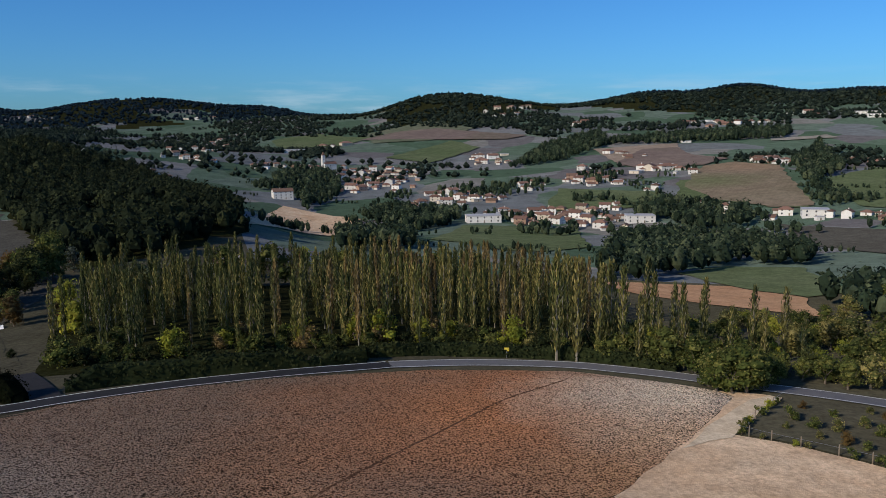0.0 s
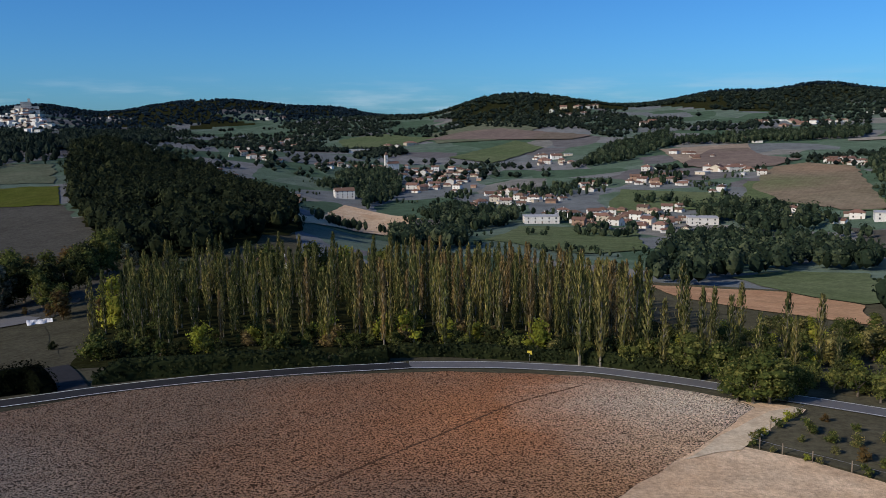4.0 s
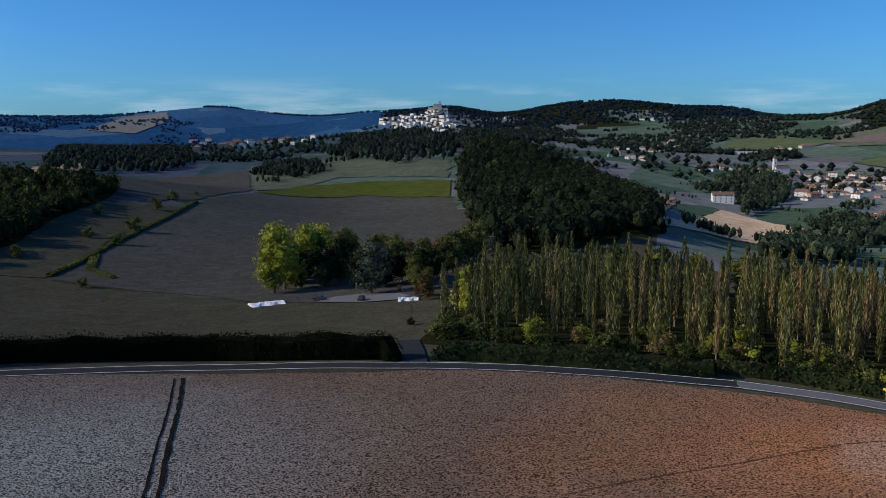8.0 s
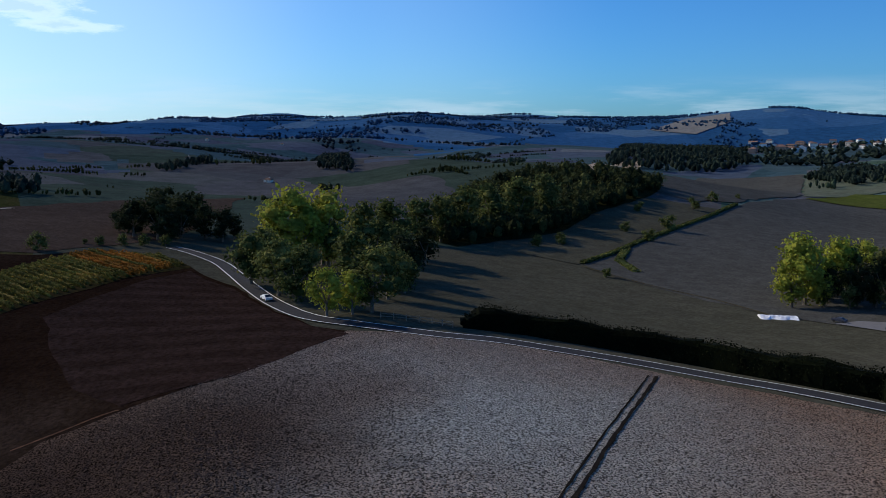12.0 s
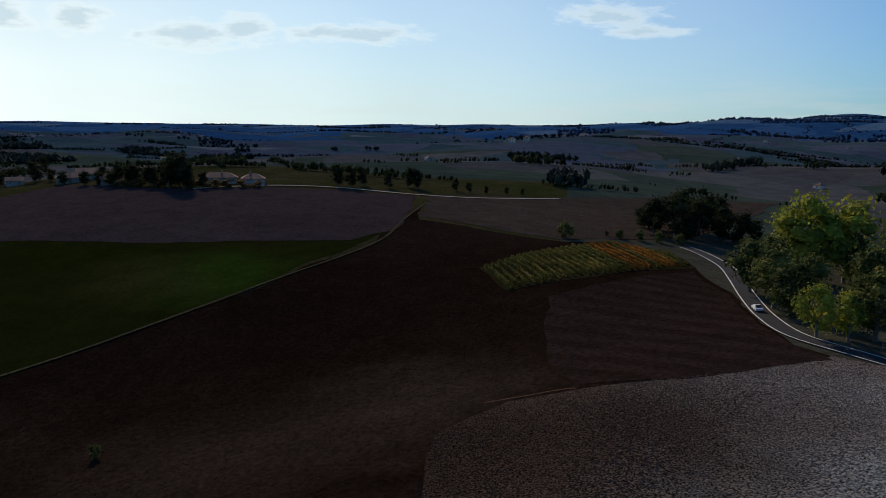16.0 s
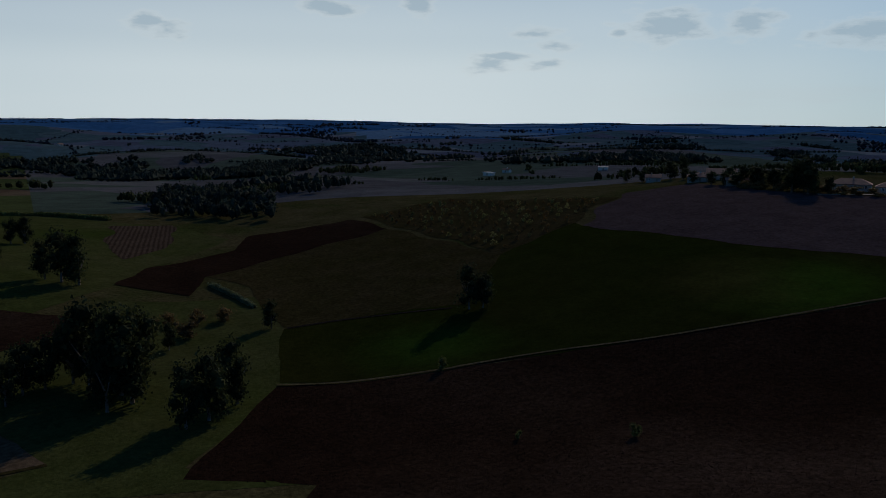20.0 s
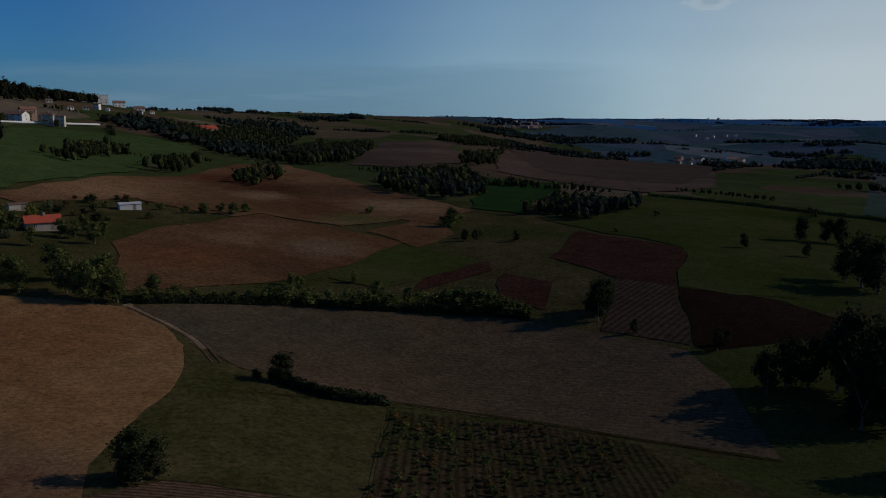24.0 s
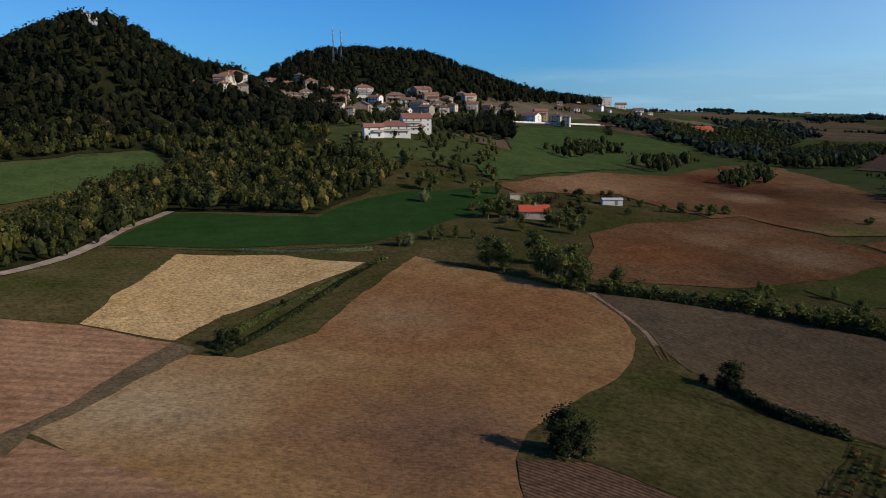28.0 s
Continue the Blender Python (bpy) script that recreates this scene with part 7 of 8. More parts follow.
def wall_bm(w, d, h, rise, gable):
    bm = bmesh.new()
    v = [bm.verts.new(p) for p in ((-w / 2, -d / 2, -2.5), (w / 2, -d / 2, -2.5), (w / 2, d / 2, -2.5), (-w / 2, d / 2, -2.5), (-w / 2, -d / 2, h), (w / 2, -d / 2, h), (w / 2, d / 2, h), (-w / 2, d / 2, h))]
    for q in ((0, 1, 5, 4), (2, 3, 7, 6)):
        bm.faces.new([v[i] for i in q])
    if gable:
        a, b = bm.verts.new((-w / 2, 0, h + rise * 0.97)), bm.verts.new((w / 2, 0, h + rise * 0.97))
        bm.faces.new((v[1], v[2], v[6], b, v[5]))
        bm.faces.new((v[3], v[0], v[4], a, v[7]))
    else:
        for q in ((1, 2, 6, 5), (3, 0, 4, 7), (4, 5, 6, 7)):
            bm.faces.new([v[i] for i in q])
    return bm


WALLS = ["plaster_white", "plaster_white", "plaster_white", "plaster_white", "plaster_cream", "plaster_rose"]
WORDS = {"plaster_white": "white plastered", "plaster_cream": "cream plastered", "plaster_rose": "rose plastered", "stone_wall": "stone built"}
ROOFS = {"roof_tile": "terracotta tiled roof", "roof_terracotta": "red terracotta roof", "roof_brown": "brown tiled roof", "roof_red": "bright red tiled roof", "roof_flat": "flat pale roof"}
hrng = random.Random(11)
bal = random.Random(5)


def house(x, y, w, storeys=2, wall="", roof="", near=False, turn=None, depth=0.0, name="house", group="", where="among garden trees", panes=0):
    wall = wall or hrng.choice(WALLS)
    roof = roof or hrng.choice(["roof_tile", "roof_tile", "roof_brown"])
    w = min(max(w, 6.0), 46.0)
    d = depth or min(w * hrng.uniform(0.62, 0.85), 13.0)
    h = 2.9 * storeys if not panes else 2.6 * storeys
    top = new(name)
    face = math.atan2(y - HUB[1], x - HUB[0]) - math.pi / 2
    turn = face + radians(hrng.choice([-32, -18, 0, 14, 28, 78])) if turn is None else face + radians(turn)
    top.location, top.rotation_euler[2] = (x, y, hz(x, y) + 0.1), turn
    tagged(top, WORDS[wall] + " " + ("building" if w > 24 else "house") + " with " + ROOFS[roof] + " " + where, "house", group)
    if roof == "roof_flat":
        part("wall", wall_bm(w, d, h, 0, False), wall, top)
        part("roof", box_bm(-w / 2 - 0.3, -d / 2 - 0.3, h, w / 2 + 0.3, d / 2 + 0.3, h + 0.5), roof, top)
    else:
        hip = hrng.random() < 0.5
        rise = d * 0.24
        part("wall", wall_bm(w, d, h, rise, not hip), wall, top)
        roof_ob = part("roof", roof_bm(w, d, h + 0.12, rise, 0.55, hip), roof, top)
        cx = hrng.uniform(-0.25, 0.25) * w
        if not panes or hrng.random() < 0.35:
            part("chimney", box_bm(cx - 0.35, -0.9, h + rise * 0.5, cx + 0.35, -0.3, h + rise + 0.9), wall, roof_ob)
    n = max(2, int(w / (4.0 if near else 5.5)))
    n = panes or n
    for fl in range(storeys if not panes else min(storeys, 2)):
        for i in range(n):
            px = -w / 2 + w * (i + 0.5) / n
            if fl == 0 and i == n // 2:
                ob = part("door", DOOR, "", top)
                ob.location = (px, -d / 2, 0.05)
                continue
            win = part("window", FRAME if near else FAR_PANE, "", top)
            win.location = (px, -d / 2, 3.0 * fl + 0.95)
            if near:
                part("pane", PANE, "", win)
        for sx in (-1, 1) if not panes else ():
            win = part("window", FRAME if near else FAR_PANE, "", top)
            win.location, win.rotation_euler[2] = (sx * w / 2, hrng.uniform(-0.15, 0.15) * d, 3.0 * fl + 0.95), sx * math.pi / 2
            if near:
                part("pane", PANE, "", win)
    if near and storeys > 1 and w > 9:
        for fl in range(1, storeys):
            reach = w * bal.uniform(0.2, 0.46)
            mid = bal.uniform(-1, 1) * (w / 2 - reach)
            z = 3.0 * fl
            slab = part("balcony", box_bm(mid - reach, -d / 2 - 1.4, z - 0.2, mid + reach, -d / 2 - 0.002, z), wall, top)
            for x0, y0, x1, y1 in ((mid - reach, -d / 2 - 1.4, mid + reach, -d / 2 - 1.3), (mid - reach, -d / 2 - 1.3, mid - reach + 0.1, -d / 2), (mid + reach - 0.1, -d / 2 - 1.3, mid + reach, -d / 2)):
                part("railing", box_bm(x0, y0, z + 0.004, x1, y1, z + 0.95), bal.choice(["roof_brown", "stone_wall", "stone_wall"]), slab)
    return top


def twins(x, y, w, group):
    """A house and two smaller ones near it, as plots along a village street."""
    house(x, y, w * 0.85, hrng.choice([1, 2, 2]), group=group, panes=2)
    for _ in range(2):
        t = hrng.uniform(0, 6.28)
        q = hrng.uniform(0.9, 2.1) * w
        house(x + q * math.cos(t), y + q * math.sin(t), w * hrng.uniform(0.5, 0.78), 1, group=group, panes=1, name="cottage", roof=hrng.choice(["roof_tile", "roof_tile", "roof_brown", "roof_flat"]))


# valley villages: place and breadth of each house
CHURCH_VILLAGE = [(-186.0, 1563.4, 26.6), (-114.5, 1010.6, 17.2), (-100.3, 996.0, 14.1), (-88.4, 1020.9, 15.9), (-81.0, 1077.3, 13.7), (-68.4, 1045.0, 17.7), (-57.0, 997.8, 12.7), (-50.0, 1060.3, 12.0), (-113.3, 1129.6, 12.8), (-101.2, 1174.9, 13.3), (-76.2, 1169.4, 11.5), (-62.1, 1150.8, 13.0), (-127.3, 1149.4, 11.4), (-138.6, 1091.3, 13.9), (-179.0, 1156.5, 13.2), (-99.9, 1069.4, 12.1), (-41.2, 1107.1, 10.9), (-91.2, 1130.2, 12.0), (-76.6, 1113.2, 11.8), (-51.9, 1137.9, 11.2), (-109.8, 1055.6, 13.5), (-144.5, 1179.7, 11.7), (-193.0, 1173.1, 13.4), (-211.7, 1149.6, 11.5), (-236.5, 1153.8, 11.6), (-253.3, 1156.9, 10.0), (-260.5, 1117.6, 11.3)]
for x, y, w in CHURCH_VILLAGE:
    twins(x, y, w, "church village")
MILL_ROW = [(-23.5, 866.8, 14.7), (-8.3, 876.0, 13.6), (3.9, 842.4, 14.3), (19.5, 877.2, 14.9), (34.2, 858.2, 15.8), (50.3, 875.4, 14.8), (-15.2, 926.1, 13.1), (10.8, 923.3, 14.3), (29.9, 911.0, 11.6), (60.5, 1289.2, 16.3), (79.2, 1271.8, 19.7), (64.0, 1218.1, 12.9), (84.5, 1219.4, 12.0), (94.2, 945.5, 13.4), (105.7, 959.4, 9.5)]
for x, y, w in MILL_ROW:
    twins(x, y, w, "houses along the valley road")
ROAD_VILLAGE = [(65.8, 736.2, 14.6), (67.1, 685.4, 12.7), (85.2, 746.9, 13.8), (92.0, 717.5, 14.3), (98.5, 691.6, 12.9), (113.8, 744.4, 12.8), (133.6, 768.0, 12.1), (140.3, 745.5, 12.9), (155.2, 767.7, 12.2), (126.3, 696.7, 13.0), (129.5, 657.2, 12.3), (108.5, 702.6, 11.1), (57.9, 756.0, 11.8), (75.8, 694.3, 10.9), (94.4, 757.2, 10.8), (102.3, 756.4, 10.8), (120.3, 726.0, 12.5), (148.7, 697.5, 11.1)]
for x, y, w in ROAD_VILLAGE:
    twins(x, y, w, "houses of the roadside village")
for x, y, w in [(35.3, 700.6, 29.8), (169.0, 685.8, 24.0), (-256.5, 1398.4, 36.0)]:
    house(x, y, w, 2, "plaster_white", "roof_flat", turn=8, depth=16, name="warehouse", where="at the village edge")
EAST_SLOPE = [(157.7, 981.9, 15.4), (183.8, 1062.4, 13.7), (175.6, 937.3, 16.1), (193.0, 942.0, 16.3), (195.2, 997.9, 14.3), (265.8, 1162.7, 15.1), (249.0, 1216.4, 15.7), (260.9, 1015.0, 22.1), (277.8, 1003.9, 20.5), (292.5, 994.2, 16.0), (294.9, 949.6, 12.6), (227.5, 859.0, 12.5), (379.3, 1336.4, 19.5), (546.6, 1566.0, 25.6), (574.1, 1576.1, 30.6), (602.9, 1585.9, 26.2), (548.9, 1621.8, 16.8), (406.4, 1042.9, 18.9), (423.9, 1039.5, 18.9), (431.8, 1016.7, 14.0), (446.4, 1001.3, 13.9), (527.7, 1037.5, 19.6), (535.5, 997.4, 17.5), (763.4, 1700.4, 23.6), (251.0, 709.0, 11.7), (240.8, 739.8, 11.0), (281.9, 657.9, 13.1), (302.4, 623.1, 8.8), (309.5, 611.0, 10.6), (321.6, 581.9, 8.5), (162.7, 958.6, 13.7), (180.3, 1000.9, 12.9), (480.6, 1600.1, 16.4), (198.3, 920.1, 11.9), (253.0, 1026.4, 14.9)]
for x, y, w in EAST_SLOPE:
    twins(x, y, w, "houses on the eastern slope")
for x, y, w in [(296.5, 637.2, 19.9), (845.6, 1626.9, 43.8), (843.4, 1567.5, 45.0)]:
    house(x, y, w, 2, "plaster_white", "roof_flat", turn=5, depth=18, name="works_building", where="on the wooded slope")
HILL_HAMLET = [(171.5, 2018.2, 19.9), (201.3, 2036.7, 17.3), (134.7, 1991.0, 16.8), (220.2, 2082.9, 14.7), (138.6, 1856.8, 14.4), (103.6, 1924.8, 12.2), (270.1, 1636.9, 21.0), (293.8, 1675.5, 16.7), (117.4, 1827.8, 12.9), (172.9, 1879.8, 13.3)]
for x, y, w in HILL_HAMLET:
    house(x, y, w, 2, group="hamlet on the hill")
WEST_HAMLET = [(-351.4, 906.7, 19.2), (-354.8, 947.0, 14.2), (-342.8, 950.1, 12.8), (-382.7, 1112.2, 8.3), (-372.0, 1127.0, 11.7), (-352.5, 1114.4, 11.5), (-338.5, 1119.1, 11.5), (-522.5, 1839.5, 13.4), (-513.6, 1878.3, 13.7), (-702.5, 2342.9, 27.5), (-1233.5, 2447.0, 19.3), (-467.7, 1027.5, 6.3), (-382.3, 1252.1, 11.0), (-382.4, 1184.6, 10.5), (-395.3, 1173.9, 8.7), (-364.6, 1251.1, 11.0), (-491.8, 1773.7, 15.5), (-474.1, 1801.2, 13.1)]
for x, y, w in WEST_HAMLET:
    twins(x, y, w, "hamlet in the side valley")
for x, y, w in [(-181.7, 911.0, 22.3)]:
    house(x, y, w, 3, "plaster_white", "roof_brown", turn=10, where="beside the valley fields")
for x, y, w in [(-80.3, 287.1, 5.5), (-74.0, 285.8, 5.9)]:
    house(x, y, w, 2, "plaster_white", "roof_tile", near=True, where="hidden behind the poplars")
VALLEY_TOWN = [(-1100.4, 994.0, 21.0), (-1987.7, 1765.7, 26.3), (-1918.3, 1787.5, 25.9), (-1070.8, 1025.9, 18.9), (-1061.1, 1039.5, 21.0), (-1061.1, 1064.4, 19.2), (-1890.2, 1856.1, 26.2), (-1092.8, 1117.6, 13.3), (-1095.9, 1143.2, 13.4), (-1070.8, 1147.6, 13.3), (-1077.0, 1185.6, 13.6), (-1005.7, 1138.8, 10.7), (-1027.7, 1195.4, 11.1), (-1025.3, 1219.1, 11.3), (-1964.5, 1807.2, 18.8), (-1932.4, 1754.4, 22.1), (-1886.8, 1816.5, 22.2), (-1868.9, 1876.8, 22.4), (-1837.2, 1927.7, 18.8), (-1790.6, 1982.8, 18.8)]
for x, y, w in VALLEY_TOWN:
    house(x, y, w, hrng.choice([2, 3, 4]), group="distant valley town", panes=3, name="town_house")
CASTLE_TOWN = [(-1331.4, 2103.1, 21.0), (-1316.0, 2104.9, 14.0), (-801.0, 1304.4, 8.6), (-823.6, 1353.8, 11.2), (-790.3, 1320.1, 10.8), (-1478.3, 2155.1, 18.4), (-1478.0, 2186.2, 18.6), (-1446.3, 2158.8, 18.3), (-1436.7, 2164.5, 22.0), (-1423.6, 2176.8, 22.0), (-1384.2, 2136.4, 23.3), (-1388.0, 2174.9, 18.2), (-1347.7, 2131.9, 23.1), (-1343.4, 2146.0, 17.8), (-1326.4, 2148.7, 17.8), (-1289.0, 2111.6, 13.9), (-1280.0, 2117.8, 17.4), (-1256.5, 2112.0, 17.3), (-1242.3, 2109.4, 13.8), (-1239.9, 2133.3, 20.8), (-1587.1, 2225.0, 25.0), (-1566.8, 2218.7, 19.1), (-1569.3, 2245.2, 17.4), (-1534.7, 2220.9, 17.1), (-1507.6, 2204.2, 18.8), (-1516.2, 2246.4, 15.3), (-1466.0, 2200.3, 18.6), (-1478.3, 2233.9, 17.0), (-1445.7, 2220.0, 24.3), (-1439.2, 2234.2, 24.3), (-1413.7, 2212.5, 16.6), (-1387.1, 2197.7, 16.5), (-1384.1, 2220.8, 14.7), (-1352.2, 2196.9, 18.2), (-1324.6, 2182.6, 21.6), (-1312.4, 2190.5, 16.2), (-1315.2, 2211.2, 16.3), (-1264.7, 2156.9, 22.9), (-1625.0, 2276.0, 17.7), (-1621.7, 2297.5, 25.7), (-1573.4, 2254.1, 17.4), (-1581.2, 2292.1, 23.5), (-1565.4, 2292.8, 23.5), (-1530.3, 2264.5, 17.3), (-1536.4, 2301.1, 19.5), (-1500.0, 2270.2, 17.2), (-1492.2, 2285.9, 19.2), (-1452.0, 2245.0, 24.5), (-1443.1, 2259.0, 15.1), (-1438.1, 2282.5, 17.1), (-1397.3, 2248.5, 16.8), (-1384.1, 2246.0, 18.6), (-1360.8, 2242.7, 18.5), (-1354.9, 2252.2, 22.2), (-1321.4, 2221.7, 16.4), (-1599.6, 2322.1, 17.9), (-1599.4, 2355.5, 16.0), (-1565.4, 2332.5, 23.7), (-1543.1, 2320.5, 23.5), (-1555.6, 2361.6, 17.9), (-1509.0, 2315.1, 15.6), (-1485.6, 2310.2, 23.2), (-1466.0, 2314.4, 17.4), (-1454.3, 2311.7, 25.0), (-1435.4, 2316.9, 24.9), (-1432.8, 2335.6, 25.1), (-1399.3, 2303.3, 19.0), (-1390.9, 2325.7, 19.1), (-1521.9, 2373.6, 15.9), (-1514.4, 2391.3, 15.9), (-1487.3, 2374.5, 23.7), (-1452.6, 2348.1, 23.3), (-1455.5, 2379.5, 23.6), (-1446.2, 2391.3, 25.6), (-1562.8, 2474.9, 24.7), (-1524.1, 2437.0, 24.3), (-1506.5, 2432.5, 18.1), (-1473.4, 2415.8, 23.9), (-1467.0, 2429.4, 18.0)]
for x, y, w in CASTLE_TOWN:
    house(x, y, w, hrng.choice([2, 3, 3, 4]), hrng.choice(["plaster_white", "plaster_white", "plaster_white", "plaster_cream"]), hrng.choice(["roof_tile", "roof_flat", "roof_brown", "roof_flat"]), group="hill town below the castle", where="on a steep hilltop", turn=hrng.choice([-50, -35, 35, 50, 0]), panes=2, name="town_house")


def castle(x, y, s):
    top = new("castle")
    top.location = (x, y, hz(x, y) + 1)
    top.rotation_euler[2] = math.atan2(y - HUB[1], x - HUB[0]) - math.pi / 2
    tagged(top, "pale stone castle with a tower above the hill town", "castle")
    keep = part("keep", box_bm(-s * 0.5, -s * 0.3, -8, s * 0.5, s * 0.3, s * 0.75), "stone_pale", top)
    part("wing", box_bm(-s * 1.1, -s * 0.25, -8, -s * 0.5, s * 0.25, s * 0.42), "stone_pale", top)
    part("wing", box_bm(s * 0.5, -s * 0.25, -8, s * 1.2, s * 0.25, s * 0.36), "stone_pale", top)
    tower = part("tower", box_bm(s * 0.18, -s * 0.14, s * 0.75, s * 0.42, s * 0.12, s * 1.15), "stone_pale", keep)
    part("parapet", box_bm(-s * 0.53, -s * 0.33, s * 0.75, s * 0.53, s * 0.33, s * 0.82), "stone_pale", keep)
    for i in range(5):
        for k in range(3):
            win = part("window", FAR_PANE, "", keep)
            win.location = (-s * 0.4 + i * s * 0.2, -s * 0.3, s * (0.08 + 0.22 * k))
            win.scale = (1.4, 1, 1.4)


def church(x, y, s):
    top = new("church")
    top.location, top.rotation_euler[2] = (x, y, hz(x, y)), math.atan2(y - HUB[1], x - HUB[0]) - math.pi / 2 + 0.4
    tagged(top, "white village church with a tall bell tower", "church")
    nave = part("nave", wall_bm(s, s * 0.55, s * 0.5, s * 0.16, True), "plaster_white", top)
    part("roof", roof_bm(s, s * 0.55, s * 0.51, s * 0.16, 0.5, False), "roof_tile", nave)
    tower = part("bell_tower", box_bm(-s * 0.62, -s * 0.12, -2, -s * 0.38, s * 0.12, s * 1.15), "plaster_white", top)
    bm = bmesh.new()
    bmesh.ops.create_cone(bm, cap_ends=True, segments=4, radius1=s * 0.19, radius2=0.05, depth=s * 0.3)
    bmesh.ops.rotate(bm, verts=bm.verts, matrix=Matrix.Rotation(radians(45), 3, "Z"))
    bmesh.ops.translate(bm, verts=bm.verts, vec=(-s * 0.5, 0, s * 1.3))
    part("spire", bm, "roof_brown", tower)
    for k in (0.35, 0.8):
        win = part("window", FAR_PANE, "", tower)
        win.location = (-s * 0.5, -s * 0.12, s * k)


for x, y, w in [(-1517.0, 2459.8, 30.5)]:
    castle(x, y, w)
for x, y, w in [(-163.6, 1168.2, 18.3)]:
    church(x, y, w)

# two small villages with bell towers out on the plain
for az, away, tall, count in ((188.7, 1290, 15, 16), (202.0, 1950, 15, 14)):
    a = radians(az)
    church(HUB[0] - math.sin(a) * away, HUB[1] + math.cos(a) * away, tall)
    for k in range(count):
        a, q = radians(az + bal.uniform(-0.8, 3.6) * 1290 / away), away + bal.uniform(-50, 40)
        house(HUB[0] - math.sin(a) * q, HUB[1] + math.cos(a) * q, bal.uniform(8, 13), bal.choice([1, 2, 2]), bal.choice(["plaster_cream", "plaster_rose"]), bal.choice(["roof_tile", "roof_brown"]), group="plain village", where="on the plain", panes=2)

# hillside village above the fields
HILLSIDE = [(672.0, -213.3, 17.0), (667.6, -237.6, 17.1), (714.6, -233.1, 12.8), (737.8, -300.2, 19.2), (717.4, -304.1, 14.4), (692.1, -304.0, 15.0), (726.3, -332.8, 14.7), (746.5, -332.8, 17.4), (705.6, -331.1, 12.2), (699.5, -342.6, 10.0), (727.1, -350.9, 11.5), (726.4, -376.3, 12.8), (692.4, -361.2, 11.1), (734.1, -371.4, 10.5), (687.3, -374.7, 8.9), (872.1, -213.9, 11.4), (834.4, -221.4, 11.0), (807.1, -236.8, 13.1), (848.0, -237.9, 8.7), (656.1, -405.2, 15.4), (663.2, -420.3, 12.3), (637.9, -422.5, 10.9), (665.9, -387.2, 8.8), (631.2, -428.1, 7.6), (669.9, -375.7, 7.7), (689.2, -267.2, 12.6), (669.5, -278.0, 12.3), (718.5, -271.1, 12.0), (566.2, -187.4, 8.5), (670.5, -301.0, 11.5), (673.0, -319.7, 9.5), (758.3, -328.2, 12.9), (762.3, -239.1, 10.2), (746.6, -250.6, 10.0)]
for x, y, w in HILLSIDE:
    house(x, y, w, hrng.choice([2, 3, 3]), hrng.choice(["plaster_cream", "plaster_cream", "plaster_white", "plaster_rose", "stone_wall"]), hrng.choice(["roof_terracotta", "roof_tile", "roof_brown"]), near=True, group="hillside village", where="on the hillside")
for x, y, w in HILLSIDE:
    for _ in range(2):
        t, q = bal.uniform(0, 6.28), w * bal.uniform(0.75, 1.2)
        tree("tree", "round", bal.choice(["dark_leaf", "dark_leaf", "broad_leaf", "olive_leaf"]), x + q * math.cos(t), y + q * math.sin(t), bal.uniform(4.0, 8.5), "garden tree between the houses of the hillside", "tree", "gardens of the hillside village", 1.1)
for x, y, w, n in SADDLE:
    house(x, y, w, n, hrng.choice(["plaster_cream", "plaster_white", "stone_wall"]), "roof_tile", near=True, group="houses on the saddle", where="on the wooded saddle")
for x, y, w, n in [(455.7, -172.5, 19.4, 2), (468.4, -193.7, 18.1, 3), (454.7, -159.1, 11.7, 2), (761.7, -275.9, 18.4, 3), (665.7, -125.7, 21.0, 2), (627.6, -88.7, 7.1, 2), (628.2, -109.5, 8.1, 2)]:
    house(x, y, w, int(n), "plaster_white", "roof_terracotta", near=True, turn=10, group="hillside village", where="on the hillside")
for x, y, w, n in [(688.5, -22.4, 5.8, 3), (675.2, -27.9, 4.3, 2)]:
    house(x, y, w, int(n), "plaster_white", "roof_brown", near=True, turn=0, name="hilltop_house", where="on the wooded summit")
for x, y, w, n in [(738.7, -552.3, 3.3, 2), (727.0, -529.1, 3.2, 1), (722.2, -507.2, 3.1, 1), (734.7, -561.9, 3.3, 1), (760.5, -512.0, 3.3, 1), (752.9, -620.4, 3.5, 1), (782.9, -664.3, 3.7, 1)]:
    house(x, y, w, int(n), "plaster_white", near=False, group="houses on the ridge", where="on the ridge line", panes=2)
for x, y, w, n in [(851, -600, 16, 2), (838, -617, 11, 2), (829, -629, 17, 4), (816, -645, 13, 2), (802, -662, 12, 1), (862, -585, 12, 2)]:
    house(x, y, w, n, "plaster_white", "roof_flat" if n > 2 else "roof_tile", group="houses on the ridge", where="on the ridge line", panes=3, turn=10)
for x, y, w in [(662.8, -630.7, 22.2)]:
    house(x, y, w, 2, "plaster_rose", "roof_red", where="beside the green slope")

# small farm with a red roof
for x, y, w in [(268.3, -150.2, 11.3)]:
    house(x, y, w, 1, "stone_wall", "roof_red", near=True, turn=6, where="beside a scrubby hedge")


def shed(x, y, w, wall, roof, label):
    top = new("shed")
    top.location, top.rotation_euler[2] = (x, y, hz(x, y)), math.atan2(y - HUB[1], x - HUB[0]) - math.pi / 2 + 0.2
    tagged(top, label, "shed")
    d, h = w * 0.6, 2.4
    part("wall", wall_bm(w, d, h, d * 0.12, True), wall, top)
    part("roof", roof_bm(w, d, h + 0.05, d * 0.12, 0.3, False, 0.1), roof, top)
    ob = part("door", DOOR, "", top)
    ob.location = (w * 0.2, -d / 2, 0)


